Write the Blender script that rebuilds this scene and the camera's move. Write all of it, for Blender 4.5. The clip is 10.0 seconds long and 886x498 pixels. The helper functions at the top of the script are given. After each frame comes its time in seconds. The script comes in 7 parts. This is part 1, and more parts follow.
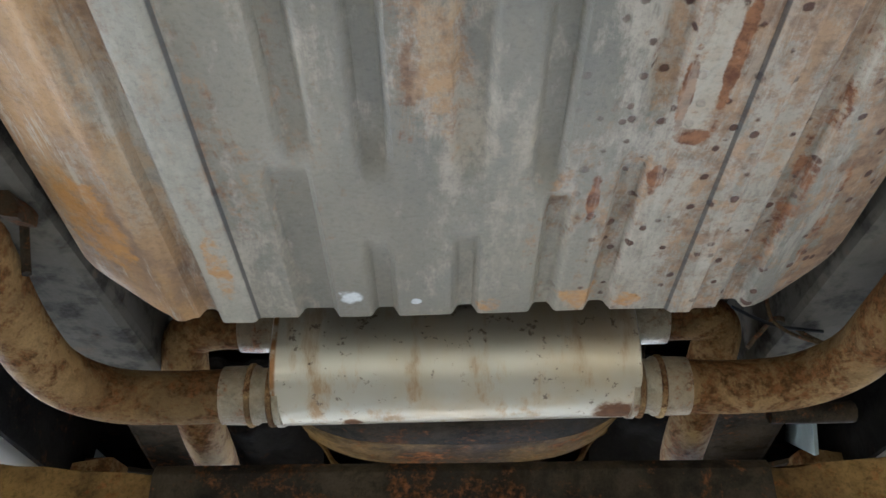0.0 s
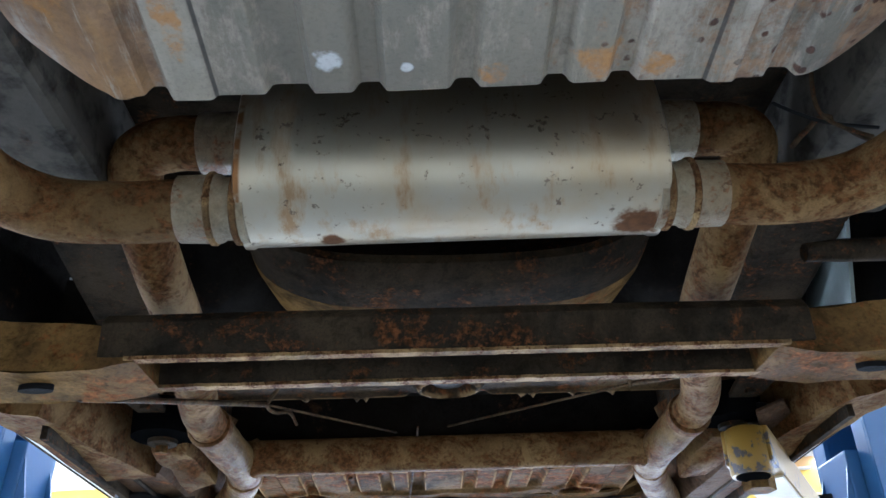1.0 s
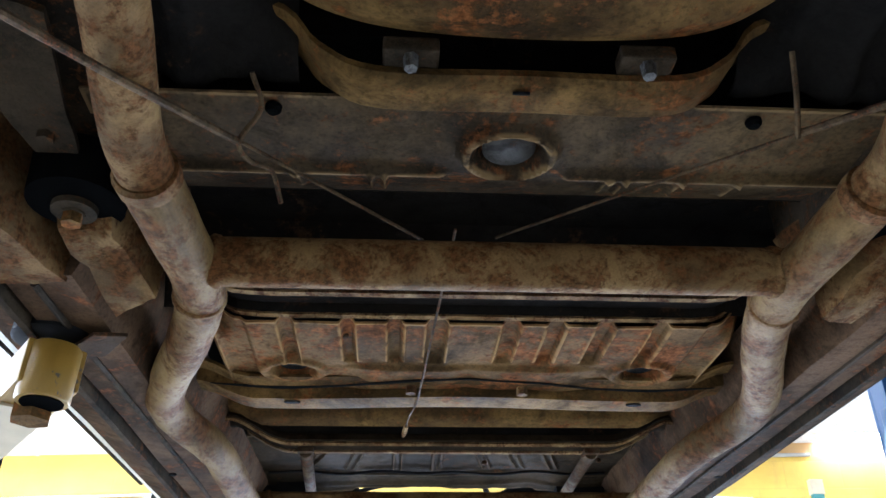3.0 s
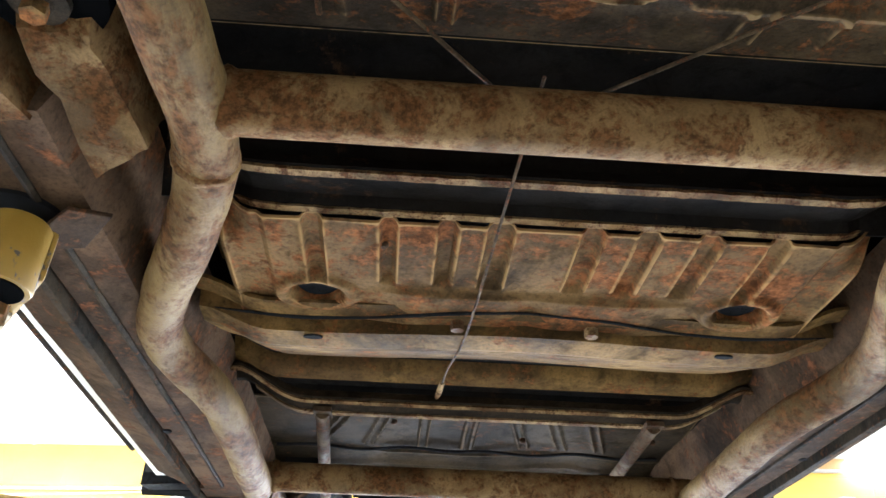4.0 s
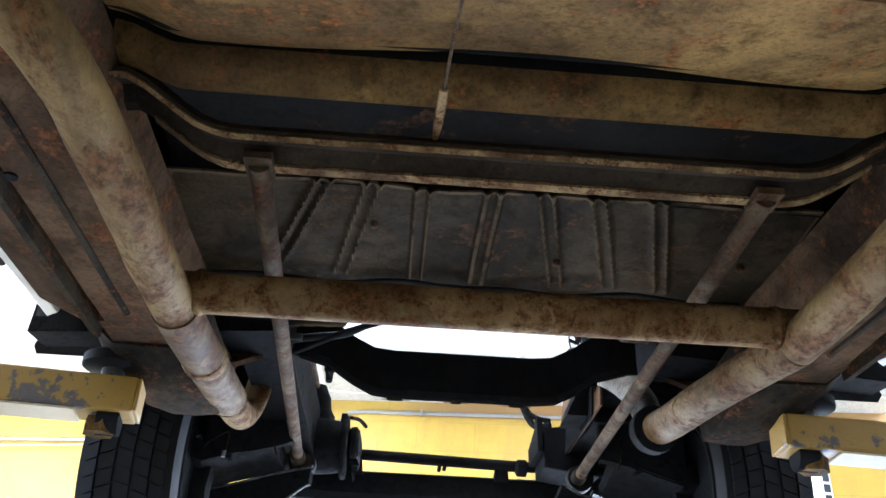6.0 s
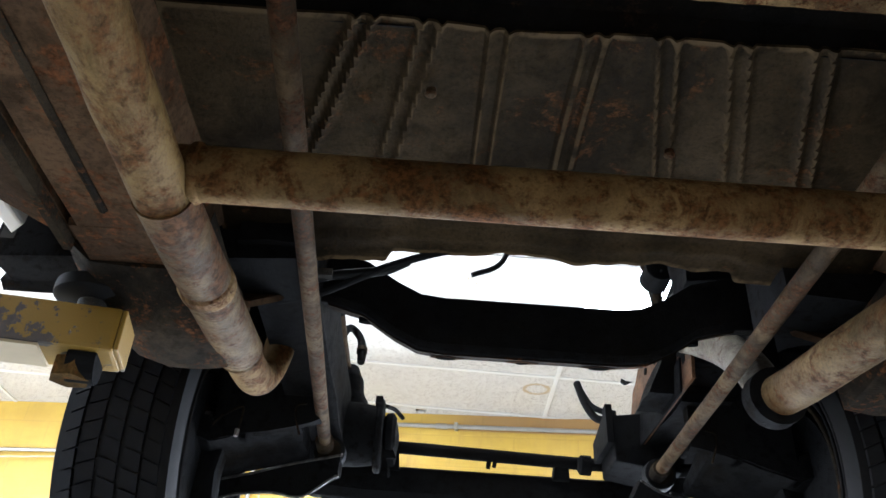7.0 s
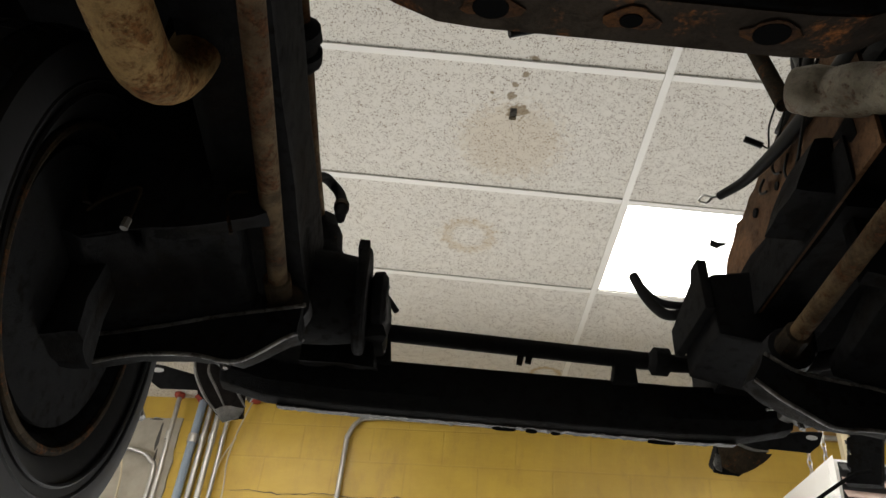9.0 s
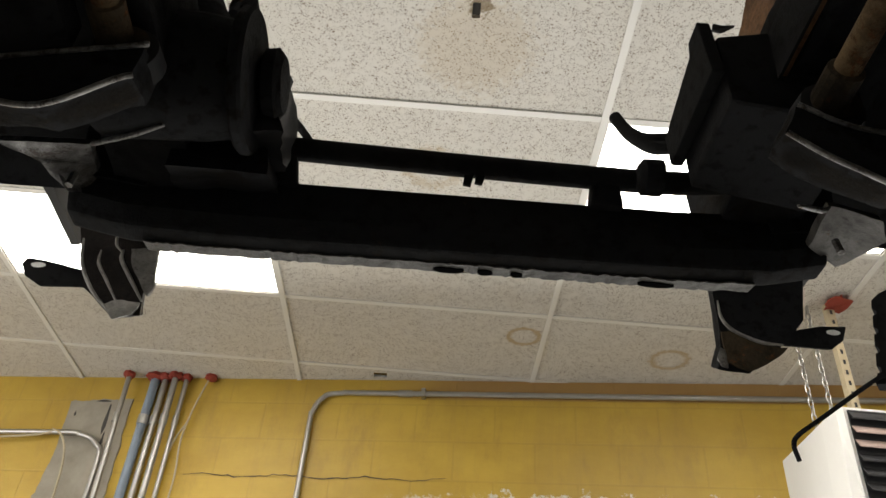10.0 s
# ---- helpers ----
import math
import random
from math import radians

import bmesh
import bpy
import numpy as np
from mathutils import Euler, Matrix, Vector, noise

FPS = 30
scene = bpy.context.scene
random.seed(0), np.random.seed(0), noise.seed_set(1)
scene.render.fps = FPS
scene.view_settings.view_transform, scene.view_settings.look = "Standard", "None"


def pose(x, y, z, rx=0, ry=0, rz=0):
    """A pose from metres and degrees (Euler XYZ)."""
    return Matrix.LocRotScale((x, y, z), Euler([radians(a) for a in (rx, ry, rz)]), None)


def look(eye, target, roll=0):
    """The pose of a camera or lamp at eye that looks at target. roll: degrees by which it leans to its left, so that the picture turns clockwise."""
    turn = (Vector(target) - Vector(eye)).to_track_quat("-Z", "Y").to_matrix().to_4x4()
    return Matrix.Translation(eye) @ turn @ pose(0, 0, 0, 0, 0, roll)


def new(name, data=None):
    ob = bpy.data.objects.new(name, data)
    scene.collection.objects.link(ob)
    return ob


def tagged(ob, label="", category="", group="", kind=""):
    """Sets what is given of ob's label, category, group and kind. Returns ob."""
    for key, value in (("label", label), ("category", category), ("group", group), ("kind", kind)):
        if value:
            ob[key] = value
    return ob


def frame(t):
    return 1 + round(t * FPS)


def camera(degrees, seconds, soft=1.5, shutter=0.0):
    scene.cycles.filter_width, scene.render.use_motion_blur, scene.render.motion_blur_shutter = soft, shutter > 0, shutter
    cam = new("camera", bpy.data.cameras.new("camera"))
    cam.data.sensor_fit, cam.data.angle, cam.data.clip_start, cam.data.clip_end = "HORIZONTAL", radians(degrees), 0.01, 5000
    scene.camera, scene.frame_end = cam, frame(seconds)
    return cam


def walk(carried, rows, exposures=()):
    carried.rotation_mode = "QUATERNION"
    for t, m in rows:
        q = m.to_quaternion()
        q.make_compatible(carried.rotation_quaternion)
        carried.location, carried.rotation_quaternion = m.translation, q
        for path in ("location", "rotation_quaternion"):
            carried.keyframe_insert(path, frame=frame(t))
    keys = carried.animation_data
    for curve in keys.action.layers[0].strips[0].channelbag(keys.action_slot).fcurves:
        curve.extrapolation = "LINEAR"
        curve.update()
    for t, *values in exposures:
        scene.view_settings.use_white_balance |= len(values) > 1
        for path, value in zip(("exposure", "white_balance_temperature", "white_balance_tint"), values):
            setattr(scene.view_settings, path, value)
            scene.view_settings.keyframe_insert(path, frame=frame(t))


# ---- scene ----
cam = camera(57.6, 10.0)
PATH = [
    (0, (-0.015, -0.195, 1.66), (-0.04, 1.491, 2.735), 1.3),
    (0.5, (-0.03, -0.131, 1.631), (-0.027, 1.546, 2.722), 1.4),
    (1, (-0.028, 0.014, 1.58), (-0.006, 1.738, 2.594), -0.2),
    (1.5, (-0.088, 0.164, 1.56), (-0.04, 1.879, 2.588), 0.3),
    (2, (-0.136, 0.251, 1.519), (-0.071, 1.962, 2.554), 2.4),
    (2.5, (-0.121, 0.409, 1.495), (-0.04, 2.117, 2.532), 1.5),
    (2.7, (-0.103, 0.48, 1.503), (-0.005, 2.197, 2.524), 0.7),
    (3.8, (-0.17, 0.819, 1.506), (-0.113, 2.52, 2.555), 3.4),
    (4, (-0.163, 0.874, 1.495), (-0.1, 2.573, 2.549), 3.5),
    (4.5, (-0.111, 1.049, 1.458), (-0.04, 2.777, 2.463), 2.3),
    (5, (-0.097, 1.174, 1.454), (-0.052, 2.925, 2.419), 1.8),
    (5.5, (-0.13, 1.344, 1.473), (-0.069, 3.073, 2.477), 3.6),
    (6, (-0.112, 1.532, 1.439), (-0.054, 3.244, 2.472), 4.2),
    (6.2, (-0.084, 1.614, 1.434), (-0.014, 3.319, 2.477), 2.5),
    (7.3, (-0.162, 1.992, 1.452), (-0.196, 3.657, 2.559), 6.5),
    (7.5, (-0.163, 2.064, 1.437), (-0.193, 3.72, 2.557), 6.4),
    (8, (-0.124, 2.259, 1.434), (-0.141, 3.898, 2.58), 3.6),
    (8.5, (-0.136, 2.464, 1.435), (-0.145, 4.102, 2.584), 3.5),
    (9, (-0.152, 2.633, 1.425), (-0.15, 4.248, 2.605), 6.5),
    (9.5, (-0.074, 2.844, 1.394), (-0.038, 4.466, 2.564), 4.7),
    (10, (-0.041, 3.072, 1.388), (-0.005, 4.66, 2.603), 4.7),
]
EXPOSURE = [(0, 1.85, 5350, 10), (1, 1.65, 4850, 10), (1.5, 1.7, 4900, 10), (2, 2.25, 5050, 10), (2.5, 1.35, 4950, 10), (4, 2.15, 5400, 10), (5, 1.15, 5300, 10), (5.5, 0.82, 5200, 10), (6, 1.25, 5150, 10), (7.5, 0.15, 5800, 10), (8, -0.45, 6000, 10), (8.5, -0.83, 6500, 10), (9.5, -1.02, 6900, 10), (10, -0.87, 6900, 10)]
walk(cam, [(t, look(eye, target, roll)) for t, eye, target, roll in PATH], EXPOSURE)

# ---- world and light ----
world = bpy.data.worlds.new("world")
scene.world = world
world.use_nodes = True
wn, wl = world.node_tree.nodes, world.node_tree.links
sky = wn.new("ShaderNodeTexSky")
sky.sky_type, sky.sun_disc = "NISHITA", False
sky.sun_elevation, sky.sun_rotation = radians(40), radians(200)
wl.new(sky.outputs[0], wn["Background"].inputs[0])
wn["Background"].inputs[1].default_value = 0.12


def area_lamp(name, place, target, sx, sy, watts, colour):
    lamp = bpy.data.lights.new(name, "AREA")
    lamp.shape, lamp.size, lamp.size_y, lamp.energy, lamp.color = "RECTANGLE", sx, sy, watts, colour
    ob = new(name, lamp)
    ob.matrix_world = look(place, target)
    return ob


DOOR_Y = -3.6
# daylight through the wide glazed front low in the yellow wall, falling inward and down
area_lamp("shopfront_daylight", (0.55, 6.55, 1.2), (-0.1, 2.6, 0.15), 4.6, 2.1, 290, (0.96, 0.98, 1.0))
# the open bay door in the side wall
area_lamp("bay_door_daylight", (-5.12, 4.3, 1.5), (0.0, 4.3, 1.5), 3.8, 2.9, 250, (0.96, 0.98, 1.0))
# weak fill from the opposite wall, at an unseen door opening added for it
area_lamp("right_side_fill", (5.12, 4.0, 1.4), (0.0, 4.0, 1.4), 2.2, 2.4, 55, (0.96, 0.98, 1.0))

# ---- materials ----


class Nodes:
    """A short way to write node materials."""

    def __init__(self, name):
        self.mat = bpy.data.materials.new(name)
        self.mat.use_nodes = True
        self.tree = self.mat.node_tree
        self.bsdf = self.tree.nodes["Principled BSDF"]
        self.coord = self.tree.nodes.new("ShaderNodeTexCoord").outputs["Object"]

    def link(self, a, b):
        self.tree.links.new(a, b)

    def node(self, kind, **values):
        n = self.tree.nodes.new(kind)
        for key, value in values.items():
            n.inputs[key].default_value = value
        return n

    def scaled(self, sx, sy, sz, offset=(0, 0, 0)):
        n = self.node("ShaderNodeMapping", Scale=(sx, sy, sz), Location=offset)
        self.link(self.coord, n.inputs["Vector"])
        return n.outputs[0]

    def noise(self, scale, detail=6.0, rough=0.6, vector=None, distortion=0.0):
        n = self.node("ShaderNodeTexNoise", Scale=scale, Detail=detail, Roughness=rough, Distortion=distortion)
        self.link(vector or self.coord, n.inputs["Vector"])
        return n.outputs["Fac"]

    def ramp(self, fac, low, high):
        n = self.node("ShaderNodeMapRange", **{"From Min": low, "From Max": high})
        n.interpolation_type = "SMOOTHSTEP"
        self.link(fac, n.inputs["Value"])
        return n.outputs["Result"]

    def math(self, op, a, b=None, clamp=False):
        n = self.tree.nodes.new("ShaderNodeMath")
        n.operation, n.use_clamp = op, clamp
        for k, v in enumerate((a, b)):
            if v is None:
                continue
            if isinstance(v, (int, float)):
                n.inputs[k].default_value = v
            else:
                self.link(v, n.inputs[k])
        return n.outputs[0]

    def mix(self, fac, a, b, blend="MIX"):
        n = self.tree.nodes.new("ShaderNodeMix")
        n.data_type, n.blend_type = "RGBA", blend
        for socket, v in ((n.inputs[0], fac), (n.inputs[6], a), (n.inputs[7], b)):
            if isinstance(v, (int, float)):
                socket.default_value = v
            elif isinstance(v, tuple):
                socket.default_value = (*v, 1)
            else:
                self.link(v, socket)
        return n.outputs[2]

    def axis(self, which):
        n = self.tree.nodes.new("ShaderNodeSeparateXYZ")
        self.link(self.coord, n.inputs[0])
        return n.outputs[which]

    def blob(self, centre, radius, wobble=0.35):
        """A stain of its own shape round a place."""
        d = self.tree.nodes.new("ShaderNodeVectorMath")
        d.operation = "DISTANCE"
        self.link(self.coord, d.inputs[0])
        d.inputs[1].default_value = centre
        e = self.math("ADD", d.outputs["Value"], self.math("MULTIPLY", self.math("SUBTRACT", self.noise(45, 4), 0.5), radius * wobble * 4))
        return self.ramp(e, radius, radius * 0.6)

    def streak(self, cx, cy, rx, ry, wobble=0.9):
        """A ragged long stain along y."""
        dx = self.math("DIVIDE", self.math("SUBTRACT", self.axis(0), cx), rx)
        dy = self.math("DIVIDE", self.math("SUBTRACT", self.axis(1), cy), ry)
        d = self.math("SQRT", self.math("ADD", self.math("MULTIPLY", dx, dx), self.math("MULTIPLY", dy, dy)))
        d = self.math("ADD", d, self.math("MULTIPLY", self.math("SUBTRACT", self.noise(55, 5, 0.65), 0.5), wobble * 2))
        return self.ramp(d, 1.05, 0.75)

    def bump(self, height, strength=0.3, distance=0.002):
        n = self.node("ShaderNodeBump", Strength=strength, Distance=distance)
        self.link(height, n.inputs["Height"])
        self.link(n.outputs[0], self.bsdf.inputs["Normal"])

    def done(self, colour, rough, metal=0.0):
        for socket, v in (("Base Color", colour), ("Roughness", rough), ("Metallic", metal)):
            s = self.bsdf.inputs[socket]
            if isinstance(v, (int, float)):
                s.default_value = v
            elif isinstance(v, tuple):
                s.default_value = (*v, 1)
            else:
                self.link(v, s)
        return self.mat


def worn(name, base, second, rust=(0.13, 0.05, 0.02), amount=0.5, size=14.0, rough=0.75, metal=0.0, stretch=(1, 1, 1), relief=0.5, dark=0.6, gloss=0.35, rubbed=0.0, mottle=0.55, oily=0.8, fine=0.4):
    """Dirty painted or bare metal: two tones, blotches, rust in patches with ragged edges, fine grain and pale scuffs."""
    n = Nodes(name)
    v = n.scaled(*stretch)
    colour = n.mix(n.ramp(n.noise(size * 0.5, 6, 0.65, v), 0.38, 0.62), base, second)
    oil = n.ramp(n.noise(size * 0.28, 7, 0.68, n.scaled(*stretch, offset=(2.7, 6.1, 3.3)), 0.5), 0.48, 0.62)
    colour = n.mix(n.math("MULTIPLY", oil, oily), colour, n.mix(0.78, colour, (0.012, 0.009, 0.006)))
    blotch = n.ramp(n.noise(size * 2.3, 7, 0.7, n.scaled(*stretch, offset=(4.1, 2.3, 1.7)), 0.4), 0.47, 0.70)
    colour = n.mix(n.math("MULTIPLY", blotch, mottle), colour, tuple(x * 0.42 for x in second))
    patch = n.math("ADD", n.math("MULTIPLY", n.noise(size, 9, 0.72, v, 0.7 * fine / 0.4), 1 - fine), n.math("MULTIPLY", n.noise(size * 7, 6, 0.75, v), fine))
    where = n.ramp(patch, 0.64 - 0.26 * amount, 0.72 - 0.24 * amount + (0.4 - fine) * 0.2)
    rusty = n.mix(n.ramp(n.noise(size * 6, 6, 0.72), 0.35, 0.65), tuple(x * 0.5 for x in rust), tuple(min(1, x * 1.8) for x in rust))
    colour = n.mix(n.math("MULTIPLY", where, 0.9), colour, rusty)
    scuff = n.ramp(n.noise(size * 4, 8, 0.8, n.scaled(*stretch, offset=(9, 1, 5))), 0.63, 0.72)
    colour = n.mix(n.math("MULTIPLY", scuff, 0.4), colour, tuple(min(1, x * 1.9) for x in base))
    grain = n.noise(size * 18, 5, 0.78)
    colour = n.mix(n.math("MULTIPLY", n.ramp(grain, 0.44, 0.70), dark), colour, n.mix(0.8, colour, (0.008, 0.007, 0.006)))
    edge = None if not rubbed else n.ramp(n.tree.nodes.new("ShaderNodeNewGeometry").outputs["Pointiness"], 0.515, 0.56)
    if rubbed:
        colour = n.mix(n.math("MULTIPLY", n.math("MULTIPLY", edge, rubbed), n.ramp(n.noise(size * 3, 4), 0.35, 0.55)), colour, tuple(min(1, x * 1.7) for x in base))
    n.bump(n.math("ADD", n.math("MULTIPLY", grain, 0.6), n.math("ADD", patch, n.math("MULTIPLY", blotch, -0.3))), relief, 0.004)
    n.bsdf.inputs["Specular IOR Level"].default_value = gloss
    return n.done(colour, n.math("ADD", n.math("MULTIPLY", n.math("MAXIMUM", where, blotch), 0.2), rough, True), metal)


def plain(name, colour, rough=0.6, metal=0.0, vary=0.15, size=12.0, relief=0.1, gloss=0.5):
    n = Nodes(name)
    f = n.noise(size, 6, 0.65)
    c = n.mix(f, tuple(v * (1 - vary) for v in colour), tuple(min(1, v * (1 + vary)) for v in colour))
    n.bump(n.noise(size * 12, 4, 0.7), relief, 0.002)
    n.bsdf.inputs["Specular IOR Level"].default_value = gloss
    return n.done(c, rough, metal)


def glow(name, colour, strength):
    n = Nodes(name)
    n.bsdf.inputs["Emission Color"].default_value = (*colour, 1)
    n.bsdf.inputs["Emission Strength"].default_value = strength
    return n.done(colour, 0.5)


def tank_metal():
    n = Nodes("tank_metal")
    x = n.axis(0)
    tone = n.ramp(n.noise(6, 5, 0.6, n.scaled(1, 0.3, 1)), 0.35, 0.68)
    colour = n.mix(tone, (0.145, 0.132, 0.102), (0.235, 0.205, 0.150))
    # rust and dirt gather towards both sides of the tank and in a streak near its middle
    left, right = n.ramp(x, -0.16, -0.30), n.ramp(x, 0.03, 0.13)
    mid = n.math("MULTIPLY", n.ramp(n.math("ABSOLUTE", n.math("SUBTRACT", x, -0.035)), 0.05, 0.01), n.ramp(n.axis(1), 0.34, 0.2))
    side = n.math("MAXIMUM", n.math("MAXIMUM", left, n.math("MULTIPLY", right, 0.8)), n.math("MULTIPLY", mid, 0.9))
    streak = n.math("ADD", n.math("MULTIPLY", n.noise(16, 8, 0.72, n.scaled(1, 0.2, 1), 0.4), 0.62), n.math("MULTIPLY", n.noise(75, 5, 0.75, n.scaled(1, 0.5, 1)), 0.38))
    tan = n.ramp(n.math("ADD", streak, n.math("MULTIPLY", side, 0.13)), 0.52, 0.66)
    colour = n.mix(n.math("MULTIPLY", tan, 0.8), colour, n.mix(n.noise(8, 3), (0.33, 0.27, 0.20), (0.42, 0.37, 0.30)))
    patch = n.math("ADD", n.math("MULTIPLY", n.noise(11, 9, 0.75, n.scaled(1, 0.22, 1), 0.8), 0.66), n.math("MULTIPLY", n.noise(65, 6, 0.75), 0.34))
    rust = n.ramp(n.math("ADD", patch, n.math("MULTIPLY", side, 0.135)), 0.565, 0.66)
    colour = n.mix(n.math("MULTIPLY", rust, 0.75), colour, n.mix(n.ramp(n.noise(40, 6, 0.7), 0.35, 0.65), (0.14, 0.07, 0.035), (0.34, 0.20, 0.10)))
    spots = n.node("ShaderNodeTexVoronoi", Scale=62.0, Randomness=1.0)
    n.link(n.scaled(1, 0.85, 0.2), spots.inputs["Vector"])
    ragged = n.math("ADD", spots.outputs["Distance"], n.math("MULTIPLY", n.math("SUBTRACT", n.noise(70, 5), 0.5), 0.5))
    pit = n.math("MULTIPLY", n.ramp(ragged, 0.24, 0.15), n.math("MULTIPLY", right, n.ramp(n.noise(6, 3), 0.36, 0.44)))
    colour = n.mix(pit, colour, n.mix(n.noise(120), (0.03, 0.02, 0.015), (0.12, 0.055, 0.03)))
    halo = n.streak(0.146, 0.19, 0.014, 0.07)
    colour = n.mix(n.math("MULTIPLY", halo, 0.7), colour, (0.40, 0.35, 0.27))
    scab = n.math("MAXIMUM", n.math("MAXIMUM", n.streak(0.158, 0.175, 0.006, 0.07), n.streak(0.132, 0.205, 0.005, 0.045)), n.streak(0.145, 0.254, 0.014, 0.009))
    scab = n.math("MAXIMUM", scab, n.math("MAXIMUM", n.streak(0.128, 0.30, 0.006, 0.02), n.streak(0.085, 0.33, 0.005, 0.03)))
    scab = n.math("MAXIMUM", scab, n.math("MULTIPLY", n.math("MAXIMUM", n.streak(0.243, 0.28, 0.009, 0.14), n.streak(0.278, 0.36, 0.006, 0.08)), n.ramp(n.noise(42, 6, 0.72), 0.46, 0.58)))
    colour = n.mix(scab, colour, n.mix(n.ramp(n.noise(70, 5), 0.35, 0.65), (0.10, 0.038, 0.016), (0.24, 0.11, 0.045)))
    # ochre rust with pale runs over the outer flank
    flank = n.math("MULTIPLY", n.ramp(x, -0.235, -0.275), n.ramp(n.math("ADD", n.noise(10, 7, 0.7, n.scaled(1, 0.3, 1, (3, 1, 0))), 0.0), 0.40, 0.58))
    colour = n.mix(n.math("MULTIPLY", flank, 0.75), colour, n.mix(n.ramp(n.noise(22, 6, 0.7, n.scaled(1, 0.3, 1)), 0.38, 0.62), (0.33, 0.185, 0.065), (0.19, 0.115, 0.06)))
    runs = n.math("MULTIPLY", n.ramp(n.noise(55, 6, 0.7, n.scaled(1, 0.12, 1, (1, 0, 2))), 0.54, 0.64), n.math("MAXIMUM", n.ramp(x, -0.22, -0.26), n.math("MULTIPLY", right, 0.6)))
    colour = n.mix(n.math("MULTIPLY", runs, 0.6), colour, (0.42, 0.37, 0.29))
    strap = n.math("MULTIPLY", n.ramp(x, -0.2435, -0.2415), n.ramp(x, -0.2085, -0.2105))
    colour = n.mix(n.math("MULTIPLY", strap, 0.45), colour, (0.33, 0.30, 0.235))
    tea = n.math("MAXIMUM", n.streak(-0.30, 0.14, 0.05, 0.12), n.math("MAXIMUM", n.streak(-0.035, 0.12, 0.016, 0.11), n.streak(-0.27, 0.33, 0.02, 0.1)))
    colour = n.mix(n.math("MULTIPLY", tea, n.math("ADD", 0.06, n.math("MULTIPLY", tan, 0.45))), colour, (0.36, 0.22, 0.10))
    orange = n.math("MAXIMUM", n.blob((0.094, 0.480, 0.034), 0.022, 0.5), n.math("MAXIMUM", n.blob((0.137, 0.484, 0.034), 0.015, 0.5), n.blob((0.009, 0.492, 0.034), 0.012, 0.5)))
    orange = n.math("MAXIMUM", orange, n.math("MAXIMUM", n.streak(-0.226, 0.415, 0.011, 0.05), n.streak(-0.322, 0.37, 0.028, 0.075)))
    colour = n.mix(n.math("MULTIPLY", orange, n.math("MULTIPLY", n.ramp(n.noise(38, 7, 0.72), 0.36, 0.58), 0.8)), colour, n.mix(n.noise(60), (0.30, 0.13, 0.03), (0.50, 0.25, 0.06)))
    chip = n.math("MAXIMUM", n.blob((-0.117, 0.474, 0.034), 0.014, 0.5), n.blob((-0.057, 0.484, 0.034), 0.006))
    colour = n.mix(chip, colour, (0.55, 0.55, 0.53))
    seam = n.math("MAXIMUM", n.ramp(n.math("ABSOLUTE", n.math("SUBTRACT", x, -0.2075)), 0.0019, 0.0008), n.ramp(n.math("ABSOLUTE", n.math("SUBTRACT", x, 0.1765)), 0.0019, 0.0008))
    colour = n.mix(n.math("MULTIPLY", seam, 0.8), colour, (0.03, 0.027, 0.024))
    grain = n.noise(210, 5, 0.75)
    n.bsdf.inputs["Specular IOR Level"].default_value = 0.2
    colour = n.mix(n.math("MULTIPLY", n.ramp(grain, 0.46, 0.72), 0.35), colour, n.mix(0.7, colour, (0.03, 0.026, 0.022)))
    n.bump(n.math("SUBTRACT", n.math("ADD", n.math("MULTIPLY", grain, 0.5), n.math("ADD", streak, patch)), n.math("ADD", pit, n.math("MULTIPLY", chip, 0.5))), 0.5, 0.004)
    return n.done(colour, n.math("ADD", 0.48, n.math("MULTIPLY", n.math("MAXIMUM", rust, tan), 0.35)), 0.0)


def muffler_metal():
    n = Nodes("muffler_metal")
    tone = n.ramp(n.noise(7, 5, 0.6, n.scaled(1, 1, 0.5)), 0.35, 0.7)
    colour = n.mix(tone, (0.385, 0.352, 0.275), (0.375, 0.295, 0.18))
    drip = n.ramp(n.noise(26, 6, 0.7, n.scaled(1, 0.5, 0.25)), 0.51, 0.68)
    low = n.ramp(n.axis(2), 0.06, -0.01)
    colour = n.mix(n.math("MULTIPLY", drip, n.math("ADD", 0.4, n.math("MULTIPLY", low, 0.4))), colour, (0.34, 0.21, 0.09))
    spot = n.ramp(n.noise(75, 4, 0.7), 0.61, 0.68)
    colour = n.mix(n.math("MULTIPLY", spot, 0.75), colour, (0.09, 0.06, 0.04))
    burn = n.math("MAXIMUM", n.blob((0.172, 0.675, -0.004), 0.026), n.blob((-0.128, 0.69, -0.012), 0.014))
    colour = n.mix(burn, colour, n.mix(n.noise(120), (0.05, 0.025, 0.015), (0.2, 0.09, 0.03)))
    ends = n.ramp(n.math("ABSOLUTE", n.math("SUBTRACT", n.math("ABSOLUTE", n.axis(0)), 0.213)), 0.006, 0.003)
    colour = n.mix(n.math("MULTIPLY", ends, n.ramp(n.noise(40), 0.4, 0.6)), colour, (0.2, 0.1, 0.035))
    n.bump(n.math("ADD", n.noise(90, 5, 0.7), spot), 0.12, 0.002)
    return n.done(colour, n.math("ADD", 0.40, n.math("MULTIPLY", n.math("MAXIMUM", burn, drip), 0.35)), 0.85)


